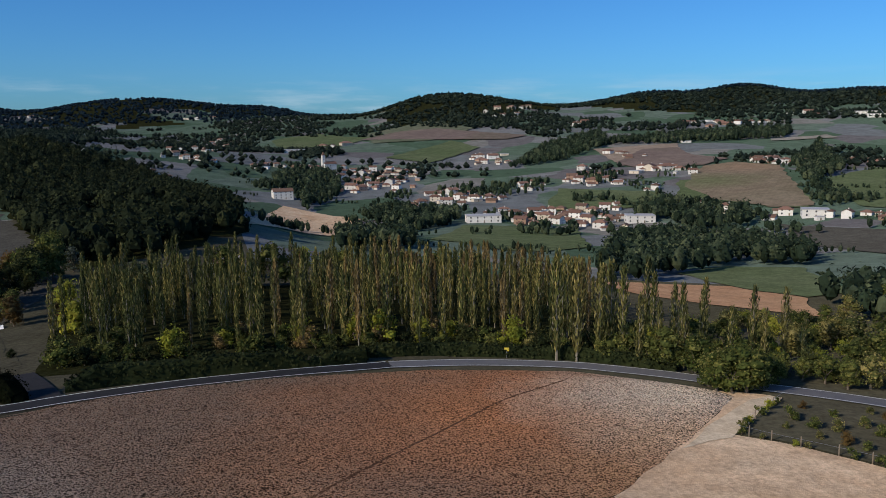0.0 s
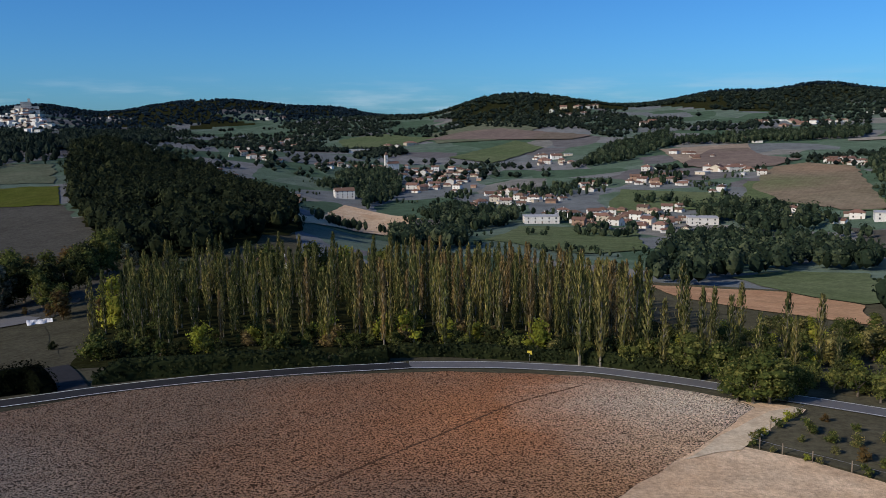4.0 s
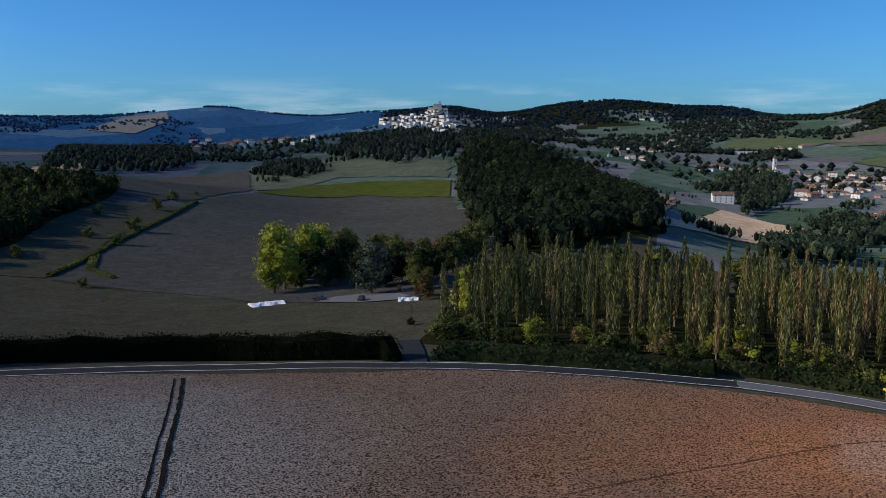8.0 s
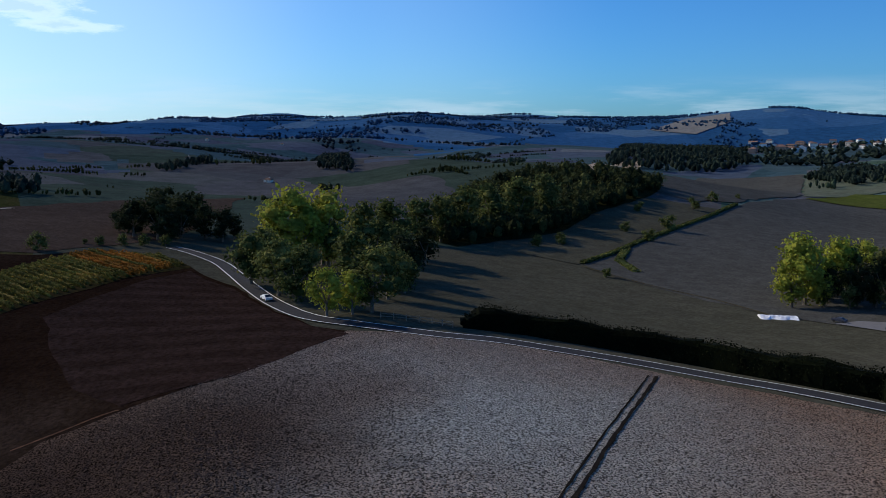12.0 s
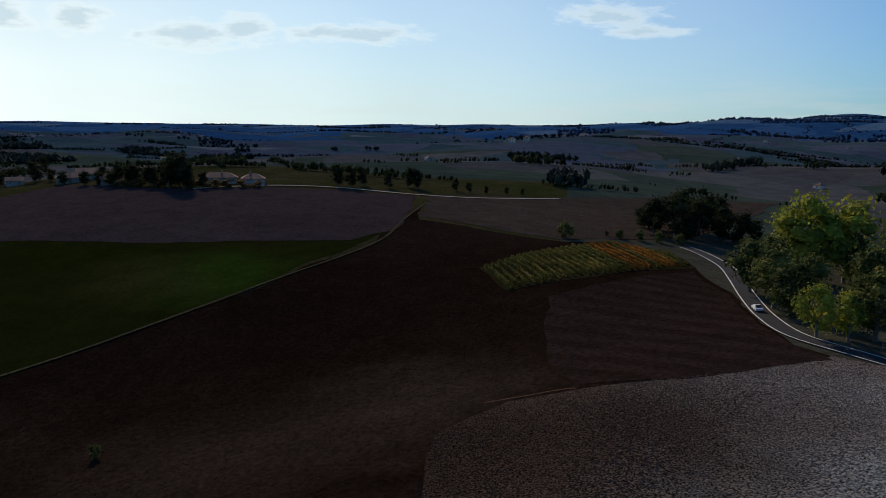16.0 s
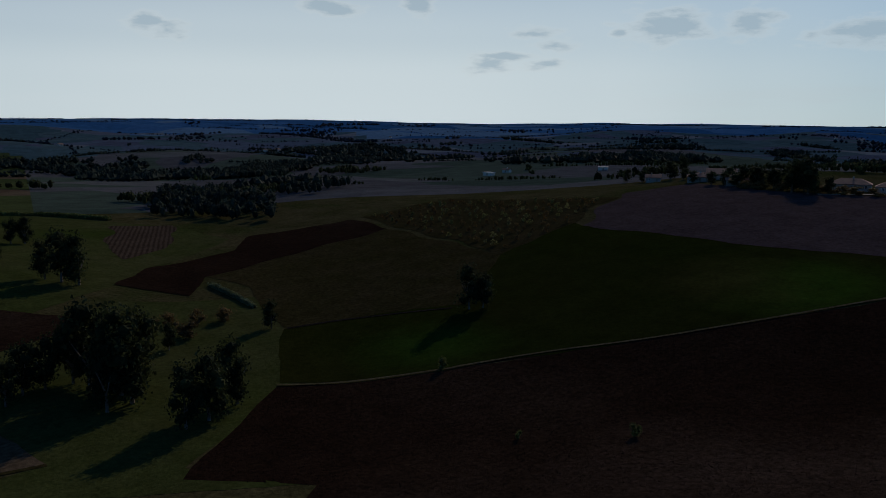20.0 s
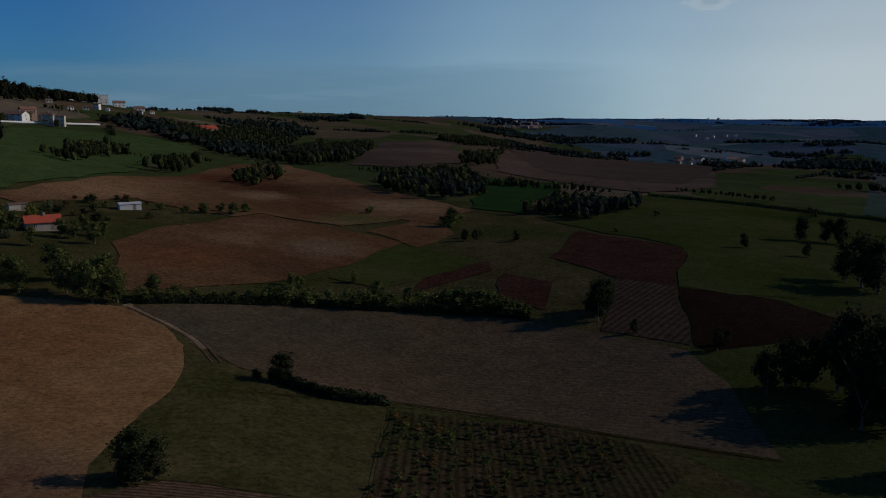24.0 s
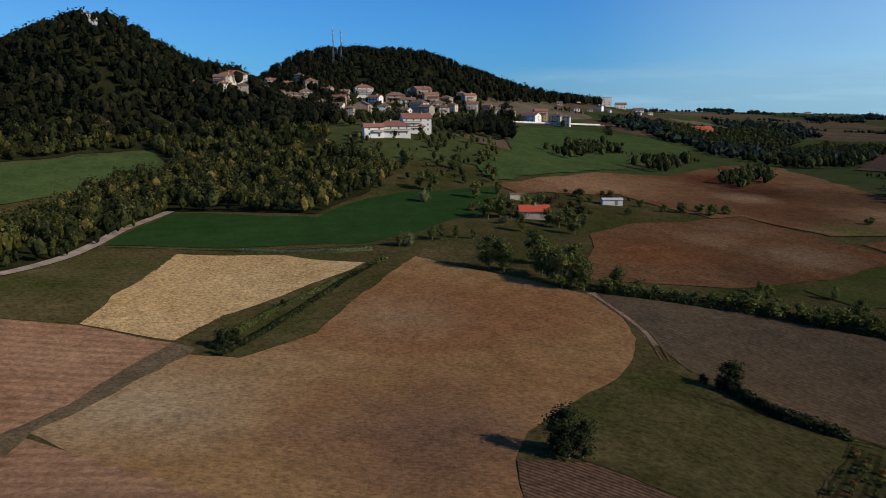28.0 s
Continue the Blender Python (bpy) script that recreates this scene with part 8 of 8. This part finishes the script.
for x, y, w in [(289.8, -206.5, 8.9)]:
    shed(x, y, w, "plaster_white", "roof_flat", "small white garden shed on the brown plot")
for x, y, w in [(307.0, -167.1, 7.1)]:
    shed(x, y, w, "plaster_cream", "roof_brown", "pale little shed behind the farm")

# farm on the crest and farm in the garden
for x, y, w in [(-306.2, -286.7, 12.9), (-297.1, -252.8, 10.3), (-319.4, -284.3, 15.1), (-309.6, -326.8, 8.3)]:
    house(x, y, w, 1, "stone_wall", "roof_terracotta", near=True, turn=0, group="crest farm", where="on the crest")
for x, y, w in [(-318.1, -205.6, 17.0), (-322.2, -189.1, 11.0)]:
    house(x, y, w, 1, "stone_wall", "roof_terracotta", near=True, turn=0, depth=9, name="barn", group="crest farm", where="on the crest")
for x, y, w in [(-211.3, 277.6, 14.3)]:
    house(x, y, w, 1, "plaster_white", "roof_brown", near=True, turn=0, where="among dense garden trees")
FAR_TOWN = [(928.8, -2100.8, 14.7), (904.5, -2101.7, 13.0), (879.6, -2080.7, 12.8), (856.5, -2082.8, 14.4), (832.5, -2101.6, 16.1), (808.4, -2099.8, 12.8), (397.4, -1937.1, 11.3), (357.8, -1952.6, 11.3), (337.0, -1999.3, 13.0), (317.8, -2015.8, 11.7), (285.1, -1989.7, 11.5), (357.6, -1873.6, 10.9), (-2125.0, 517.5, 21.7), (-1065.9, -232.9, 9.5), (-1077.7, -215.9, 9.5), (-2199.2, 554.0, 16.1), (-1998.6, 150.7, 11.4), (-2137.0, 377.2, 15.4), (-1179.0, -260.1, 12.2), (-1155.2, -230.3, 10.2), (-433.7, -1538.7, 18.4), (-406.8, -1523.4, 11.4)]
for x, y, w in FAR_TOWN:
    house(x, y, w * 0.7, 2, "plaster_cream", group="far towns of the plain", where="far off on the plain", panes=2)

spread = random.Random(23)
for _ in range(26):
    a, q = radians(spread.uniform(66, 232)), spread.uniform(700, 2600)
    house(HUB[0] - math.sin(a) * q, HUB[1] + math.cos(a) * q, spread.uniform(6, 11), 1, "plaster_cream", spread.choice(["roof_tile", "roof_flat", "roof_brown"]), group="scattered farms of the plain", where="far off on the plain", panes=1, name="farmhouse")


garden = random.Random(19)
made = 0
FARM_GARDEN = [(252, -128), (262, -168), (282, -205), (300, -232), (322, -214), (316, -176), (300, -140), (272, -120)]
while made < 34:
    x, y = garden.uniform(250, 324), garden.uniform(-234, -118)
    if inside((x, y), FARM_GARDEN) and all(math.hypot(x - p[0], y - p[1]) > p[2] for p in ((268, -150, 13), (290, -206, 10), (307, -167, 8), (259, -148, 9))):
        made += 1
        tree("bush", "bush", garden.choice(["broad_leaf", "broad_leaf", "rust_leaf", "dark_leaf", "reed_leaf"]), x, y, garden.uniform(1.6, 4.6), "untidy garden bush round the little farm", "bush", "farm garden", garden.uniform(0.9, 1.4))
garden_wall = tagged(new("retaining_wall"), "long white retaining wall below the hillside houses", "wall")
WALL_LINE = [(655.0, -352.0), (648.0, -392.0), (640.0, -432.0), (634.0, -470.0)]
for (x, y), (x2, y2) in zip(WALL_LINE[:-1], WALL_LINE[1:]):
    bm = bmesh.new()
    beam(bm, Vector((x, y, hz(x, y) + 0.6)), Vector((x2, y2, hz(x2, y2) + 0.6)), 1.9)
    part("wall_section", bm, "plaster_white", garden_wall)

# ---- masts ----
def mast(x, y, tall):
    top = new("radio_mast")
    top.location = (x, y, hz(x, y))
    tagged(top, "slim lattice radio mast on the forested summit", "mast")
    half = 1.1
    for sx, sy in ((-1, -1), (1, -1), (0, 1)):
        bm = bmesh.new()
        a, b = Vector((sx * half, sy * half, 0)), Vector((sx * 0.4, sy * 0.4, tall))
        beam(bm, a, b, 0.22)
        part("leg", bm, "metal_grey", top)
    for k in range(int(tall / 4)):
        q = half + (0.4 - half) * k * 4 / tall
        bm = bmesh.new()
        c = [Vector((sx * q, sy * q, k * 4 + 2)) for sx, sy in ((-1, -1), (1, -1), (0, 1))]
        for i in range(3):
            beam(bm, c[i], c[(i + 1) % 3] + Vector((0, 0, 2)), 0.12)
        part("brace", bm, "metal_grey", top)
    for z in (0.7, 0.86, 0.97):
        part("antenna", box_bm(-1.3, -0.4, tall * z - 1.2, 1.3, 0.4, tall * z + 1.2), "frame_white", top)


for x, y, h in [(895.6, -293.3, 42.6), (891.8, -301.5, 40.1)]:
    mast(x, y, h)


# ---- cars, sheets, signs, fence ----
def car(x, y, turn, paint, label):
    top = new("car")
    top.location, top.rotation_euler[2] = (x, y, hz(x, y) + 0.34), turn
    tagged(top, label, "car")
    bm = bmesh.new()
    prof = [(-2.05, 0.35), (-2.1, 0.75), (-1.9, 0.95), (-1.2, 1.0), (-0.6, 1.42), (0.7, 1.45), (1.5, 1.0), (2.0, 0.9), (2.1, 0.7), (2.05, 0.35)]
    ra = [bm.verts.new((px, -0.85 if pz < 1.2 else -0.65, pz)) for px, pz in prof]
    rb = [bm.verts.new((px, 0.85 if pz < 1.2 else 0.65, pz)) for px, pz in prof]
    bm.faces.new(ra)
    bm.faces.new(rb[::-1])
    for i in range(len(prof)):
        j = (i + 1) % len(prof)
        bm.faces.new((ra[j], ra[i], rb[i], rb[j]))
    part("body", bm, paint, top)
    for name, px, pz in (("windscreen", 1.1, 1.24), ("rear_window", -0.92, 1.24)):
        ob = part(name, box_mesh(name, (0.9, 1.3, 0.05), "glass_dark"), "", top)
        ob.location, ob.rotation_euler[1] = (px, 0, pz), radians(30 if px > 0 else -37)
    for sx in (-1.3, 1.3):
        for sy in (-0.8, 0.8):
            bm = bmesh.new()
            bmesh.ops.create_cone(bm, cap_ends=True, segments=14, radius1=0.33, radius2=0.33, depth=0.22)
            bmesh.ops.rotate(bm, verts=bm.verts, matrix=Matrix.Rotation(radians(90), 3, "X"))
            wheel = part("wheel", bm, "rubber", top)
            wheel.location = (sx, sy, 0.33)


for (x, y), (x2, y2) in (((-174.8, 37.9), (-154.4, 42.1)),):
    car(x, y, math.atan2(y2 - y, x2 - x), "car_white", "white car on the bend of the lane")
for x, y in [(-152.5, 202.6)]:
    car(x, y, 0.4, "car_dark", "dark blue car parked beside the garden")
for x, y in [(-136.9, 205.1)]:
    car(x, y, 2.0, "car_dark", "dark car parked on the farm yard")


def sheet(x, y, length, wide, turn, label, tall=1.1):
    """A white sheet pulled over a low heap."""
    r = random.Random(5)
    bm = bmesh.new()
    n, m = 14, 6
    g = [[bm.verts.new((length * (i / n - 0.5), wide * (j / m - 0.5) * (0.8 + 0.2 * math.sin(i)), tall * math.sin(math.pi * j / m) * (0.8 + r.uniform(-0.12, 0.12)) + 0.05)) for j in range(m + 1)] for i in range(n + 1)]
    for i in range(n):
        for j in range(m):
            bm.faces.new((g[i][j], g[i + 1][j], g[i + 1][j + 1], g[i][j + 1]))
    for i in (0, n):
        bm.faces.new(g[i] if i else g[i][::-1])
    me = bpy.data.meshes.new("tarpaulin")
    bm.to_mesh(me)
    bm.free()
    me.materials.append(MATS["sheet_white"])
    ob = new("tarpaulin", me)
    ob.location, ob.rotation_euler[2] = (x, y, hz(x, y) + 0.1), turn
    tagged(ob, label, "tarpaulin")


for x, y, w in [(-165.3, 191.5, 11.0)]:
    sheet(x, y, w, 8, radians(60), "white tarpaulin over a long low heap")
for x, y, w in [(-120.3, 207.4, 6.4)]:
    sheet(x, y, w, 5, radians(35), "white sheet over low stacks beside the poplars")

for x, y in [(13.3, 164.4), (23.6, 163.0)]:
    top = new("road_sign")
    top.location, top.rotation_euler[2] = (x, y, hz(x, y)), math.atan2(y, x) - math.pi / 2
    tagged(top, "small yellow road marker on a thin pole", "sign")
    part("pole", box_bm(-0.06, -0.06, -0.2, 0.06, 0.06, 2.2), "metal_grey", top)
    part("board", box_bm(-0.5, -0.1, 1.5, 0.5, -0.06, 2.3), "sign_yellow", top)

fence = tagged(new("fence"), "low weathered post and rail fence beside the road", "fence")
line = [(-147.7, 60.0), (-145.7, 65.5), (-142.4, 70.6), (-138.8, 74.3)]
for k in range(len(line) - 1):
    a, b = Vector((*line[k], 0)), Vector((*line[k + 1], 0))
    m = max(1, int((b - a).length / 2.4))
    for i in range(m + (k == len(line) - 2)):
        p = a.lerp(b, i / m)
        z = hz(p.x, p.y)
        part("post", box_bm(p.x - 0.08, p.y - 0.08, z - 0.2, p.x + 0.08, p.y + 0.08, z + 1.5), "post_wood", fence)
    for up in (0.6, 1.2):
        bm = bmesh.new()
        beam(bm, Vector((a.x, a.y, hz(a.x, a.y) + up)), Vector((b.x, b.y, hz(b.x, b.y) + up)), 0.1)
        part("rail", bm, "post_wood", fence)

# ---- tracks and verges ----
TRACKS = [
    ("farm_lane", "fallow", 4.6, 0.4, "pale gravel lane between fields", [(239.7, 47.5), (247.0, 35.1), (265.9, 20.8), (287.2, 10.0), (322.0, -5.1), (356.5, -25.6)]),
    ("farm_lane", "gravel", 3.0, 0.4, "pale gravel lane on the crest", [(-291.4, -202.0), (-317.8, -179.7), (-333.7, -149.8), (-338.6, -108.3), (-351.0, -80.1), (-385.4, -47.1)]),
    ("grass_verge", "verge", 1.0, 0.3, "dry grass verge between two fields", [(-314.2, -95.1), (-268.8, -87.9), (-220.2, -80.8), (-166.9, -92.6), (-123.3, -107.0), (-92.5, -121.5), (-70.2, -128.8), (-69.2, -128.7), (-30.9, -144.7)]),
    ("grass_verge", "verge", 0.7, 0.3, "dry grass verge at the foot of the crop", [(285.0, 5.0), (264.6, -28.8), (255.6, -56.3), (252.6, -73.1), (247.6, -85.5)]),
    ("grass_verge", "verge", 0.8, 0.35, "dry grass verge beside the grey field", [(-277.3, 187.1), (-231.7, 191.3), (-203.1, 196.4), (-183.3, 195.3), (-169.7, 193.0)]),
    ("farm_track", "worn", 2.6, 0.16, "pale worn track at the corner of two fields", [(176.0, -107.4), (160.5, -104.6), (148.0, -101.6), (139.0, -97.8)]),
    ("grass_verge", "verge", 1.0, 0.6, "pale verge below the green slope", [(-497.1, 521.3), (-497.5, 569.7), (-443.9, 603.4), (-320.5, 571.6)]),
    ("village_road", "gravel", 2.6, 0.5, "pale road below the hillside village", [(654.8, -341.2), (646.3, -403.5), (634.3, -462.1), (644.6, -533.7)]),
    ("grass_verge", "verge", 0.6, 0.4, "pale footpath across the green field", [(374.4, -193.4), (377.2, -214.9), (386.2, -252.4)]),
    ("field_ditch", "rut", 1.3, 0.2, "dark ditch between meadow and crop", [(-46.5, -188.2), (-62.3, -187.6), (-77.8, -180.7), (-91.9, -171.0)]),
    ("farm_lane", "olive", 1.2, 0.13, "worn dirt lane along the stubble", [(118.1, -82.2), (107.3, -90.7), (90.5, -106.0), (63.4, -114.1), (42.5, -115.6), (18.7, -118.3)]),
    ("farm_drive", "tarmac_new", 5.0, 0.35, "dark asphalt drive through a gap in the hedge", [(-68.3, 133.2), (-76.2, 144.0), (-83.8, 153.4)]),
]
for name, mat, wide, lift, label, line in TRACKS:
    tagged(new(name, ribbon(line, wide, lift, mat, name=name)), label, "track", kind="structure")
# ruts are flat ribbons; colour alone gives their shadow
WHEELING = [(-98.3, 99.7), (-80.6, 83.7), (-67.4, 70.9), (-57.9, 61.8), (-49.3, 53.6)]
RUTS = [  # line, offsets, breadth, soil, lift
    (WHEELING, (-0.95,), 0.35, "rut", 0.22), (WHEELING, (0.55,), 0.6, "rut", 0.22),
    ([(174.0, -107.0), (160.5, -104.6), (148.0, -101.6), (139.0, -97.8), (131.0, -93.2)], (-0.9, 0.9), 0.4, "furrow", 0.27),
    ([(23.0, 143.4), (10.7, 128.4), (-2.1, 108.7), (-11.4, 92.0), (-15.7, 84.9)], (0,), 0.45, "furrow", 0.13),
    ([(-98.1, -9.0), (-103.6, 2.8), (-103.9, 5.4)], (0,), 0.5, "furrow", 0.15),
]
for line, offs, wide, soil, lift in RUTS:
    for off in offs:
        tagged(new("wheel_rut", ribbon(line, wide, lift, soil, off, "wheel_rut", 1.0, 0.2)), "wheel rut laid on the soil as a darker strip", "track", kind="structure")

# ---- vineyard, orchards, planted rows ----
leaf_mat("vine_leaf", (0.12, 0.135, 0.03), (0.15, 0.145, 0.034), (0.22, 0.16, 0.04))
leaf_mat("vine_orange", (0.42, 0.15, 0.02), (0.36, 0.16, 0.025), (0.24, 0.14, 0.03))
VINES = [(-200.3, -37.9), (-177.6, -24.2), (-235.0, 21.5), (-255.3, 13.9), (-261.0, -8.5), (-235.6, -23.2)]
AUTUMN = (-253.2, -9.9)


def rows_in(poly, direction, gap, wide, tall, mats, label, name, group, spray=0.3, density=7, hot=None):
    d = Vector(direction).normalized()
    s = Vector((-d.y, d.x))
    us = [Vector(p).dot(d) for p in poly]
    ws = [Vector(p).dot(s) for p in poly]
    w = min(ws) + gap / 2
    while w < max(ws):
        run, u = [], min(us)
        while u < max(us) + 1:
            p = d * u + s * w
            if inside((p.x, p.y), poly):
                run.append((p.x, p.y))
            elif run:
                break
            u += 2.0
        if len(run) > 2:
            mid = run[len(run) // 2]
            mat = mats[1] if hot and math.dist(mid, hot) < 22 and random.random() < 0.8 else mats[0]
            keep = [run[0]] + run[4:-3:4] + [run[-1]]
            tagged(hedge(keep, wide, tall * random.uniform(0.9, 1.1), mat, label, density, spray, name), group=group, category="planting")
        w += gap


a, b = Vector(VINES[0]), Vector(VINES[1])
rows_in(VINES, b - a, 2.7, 0.9, 1.7, ("vine_leaf", "vine_orange"), "row of trellised vines turning yellow and orange", "trellised_vine", "vineyard rows", 0.34, 8, AUTUMN)
PLANTS = [(89.7, -99.3), (62.4, -111.2), (42.6, -111.0), (40.8, -71.0), (68.1, -57.7)]
d = (Vector(PLANTS[4]) - Vector(PLANTS[0])).normalized()
s = Vector((-d.y, d.x))
span = [Vector(p).dot(s) for p in PLANTS]
run = [Vector(p).dot(d) for p in PLANTS]
for w in np.arange(min(span), max(span), 3.0):
    u = min(run)
    while u < max(run):
        p = d * u + s * (float(w) + random.uniform(-0.7, 0.7))
        u += random.choice([1.9, 2.4, 3.4])
        if inside((p.x, p.y), PLANTS):
            tree("planted_bush", "small", random.choice(["rust_leaf", "broad_leaf", "broad_leaf"]), p.x, p.y, random.uniform(0.7, 1.9), "small bush going brown in a loose row", "bush", "planted rows", random.uniform(0.8, 1.4))
ORCHARD = [(-138.3, -350.1), (-200.7, -373.5), (-233.8, -272.9), (-182.1, -236.8), (-137.4, -215.9), (-141.2, -260.3)]
xs, ys = [p[0] for p in ORCHARD], [p[1] for p in ORCHARD]
i = 0
for gx in np.arange(min(xs), max(xs), 7.6):
    for gy in np.arange(min(ys), max(ys), 7.6):
        if inside((gx, gy), ORCHARD) and i < 290:
            i += 1
            tree("fruit_tree", "small", "rust_leaf" if random.random() < 0.5 else "poplar_leaf", float(gx) + random.uniform(-1.5, 1.5), float(gy) + random.uniform(-1.5, 1.5), random.uniform(1.7, 3.2), "small brown fruit tree in an orchard grid", "tree", "orchard grid", 1.0)
for x, y, h in [(52.7, 116.6, 2.7), (54.4, 112.8, 2.2), (57.2, 111.8, 2.3), (57.4, 123.3, 1.6), (62.1, 113.3, 2.2), (55.9, 105.9, 2.3), (52.9, 107.9, 1.5), (62.7, 109.7, 2.3), (61.9, 104.1, 2.4), (57.6, 103.9, 1.8), (60.1, 118.7, 1.6), (68.0, 118.0, 1.8), (66.9, 108.6, 2.5), (50.1, 112.6, 1.3), (64.5, 102.0, 1.6), (67.1, 121.1, 1.6)]:
    tree("shrub", "bush", random.choice(["rust_leaf", "broad_leaf", "poplar_leaf"]), x, y, h, "low orchard shrub turning brown and green", "shrub", "roadside orchard", 1.0)
EDGE = [(56.8, 129.5), (49.4, 119.3), (45.1, 114.4), (42.2, 110.2), (44.5, 107.8), (46.8, 105.8), (50.6, 103.1), (54.5, 100.2), (57.0, 98.2), (59.9, 95.5), (62.6, 93.0)]
for k in range(len(EDGE) - 1):
    a, b = Vector(EDGE[k]), Vector(EDGE[k + 1])
    n = max(1, int((b - a).length / 1.9))
    for i in range(n):
        p = a.lerp(b, (i + random.uniform(0.1, 0.9)) / n)
        if random.random() < 0.75:
            tree("shrub", "small", random.choice(["broad_leaf", "yellow_leaf", "broad_leaf", "poplar_leaf"]), p.x, p.y, random.uniform(0.8, 2.1), "loose yellow-green bush along the orchard fence", "shrub", "orchard edge", random.uniform(0.8, 1.3))
orchard_fence = tagged(new("fence"), "thin wooden stakes with a wire round the orchard", "fence")
for k in range(len(EDGE) - 1):
    a, b = Vector(EDGE[k]), Vector(EDGE[k + 1])
    p = a.lerp(b, 0.5)
    part("post", box_bm(p.x - 0.06, p.y - 0.06, hz(p.x, p.y) - 0.2, p.x + 0.06, p.y + 0.06, hz(p.x, p.y) + 1.7), "post_wood", orchard_fence)
    bm = bmesh.new()
    beam(bm, Vector((a.x, a.y, hz(a.x, a.y) + 1.3)), Vector((b.x, b.y, hz(b.x, b.y) + 1.3)), 0.03)
    part("wire", bm, "metal_grey", orchard_fence)

# ---- clods on the ploughed soil ----
def clods(poly, n, lo, hi, mat, seed, label):
    r = np.random.default_rng(seed)
    xs, ys = [p[0] for p in poly], [p[1] for p in poly]
    pts = []
    pr = random.Random(seed)
    while len(pts) < n:
        p = (pr.uniform(min(xs), max(xs)), pr.uniform(min(ys), max(ys)))
        if inside(p, poly):
            pts.append(p)
    p = np.array(pts)
    z = height(p[:, 0], p[:, 1]) + 0.12
    base = np.array([[-1, -0.8, -0.4], [1, -0.7, -0.4], [0.1, 1.1, -0.4], [-0.3, 0.1, 0.45], [0.45, -0.1, 0.36]])
    tri = np.array([[0, 1, 4], [0, 4, 3], [1, 2, 4], [4, 2, 3], [2, 0, 3]])
    s = r.uniform(lo, hi, n) ** 1.0
    t = r.uniform(0, 6.28, n)
    c, q = np.cos(t), np.sin(t)
    jig = base[None] * r.uniform(0.7, 1.3, (n, 5, 3)) * s[:, None, None]
    x = jig[..., 0] * c[:, None] - jig[..., 1] * q[:, None] + p[:, 0:1]
    y = jig[..., 0] * q[:, None] + jig[..., 1] * c[:, None] + p[:, 1:2]
    v = np.stack([x, y, jig[..., 2] + z[:, None]], -1).reshape(-1, 3)
    f = (tri[None] + (np.arange(n) * 5)[:, None, None]).reshape(-1, 3)
    tagged(new("soil_clods", mesh_of("soil_clods", v.tolist(), f.tolist(), mat)), label, "soil", kind="stuff")


NEAR_SOIL = [(-71.6, 124.0), (-48.6, 137.1), (-19.9, 147.1), (12.7, 152.0), (42.0, 138.9), (46.7, 134.2), (38.8, 113.5), (30.6, 102.4), (19.4, 85.9), (25.0, 82.0), (-3.0, 75.0), (-28.0, 58.0), (-40.0, 40.0), (-46.0, 10.0), (-60.0, -8.0), (-83.9, -13.1), (-102.1, 5.5), (-118.1, 34.0), (-133.3, 49.4), (-126.5, 73.3), (-103.0, 99.7), (-67.6, 123.7), (-64.7, 128.8)]
clods(NEAR_SOIL, 58000, 0.08, 0.21, "lit_clod", 3, "clods strewn over the ploughed soil, sunlight painted into their colour")
PALE = [(263.9, -12.9), (247.8, -42.6), (231.2, -61.7), (195.7, -13.5), (180.0, 1.5), (196.6, 18.6)]
clods(PALE, 9000, 0.12, 0.32, "pale", 4, "straw-coloured clods on the pale field")
SLOPE = [(-283.2, -87.4), (-164.0, -90.7), (-121.9, -105.8), (-69.2, -127.2), (-81.7, -123.4), (-31.3, -141.5), (-15.1, -117.6), (-3.2, -100.3), (-28.9, -72.4), (-54.4, -51.4), (-63.8, 3.4), (-95.7, 13.7), (-102.7, 3.7)]
clods(SLOPE, 9000, 0.05, 0.15, "darksoil", 5, "dark clods on the ploughed slope")
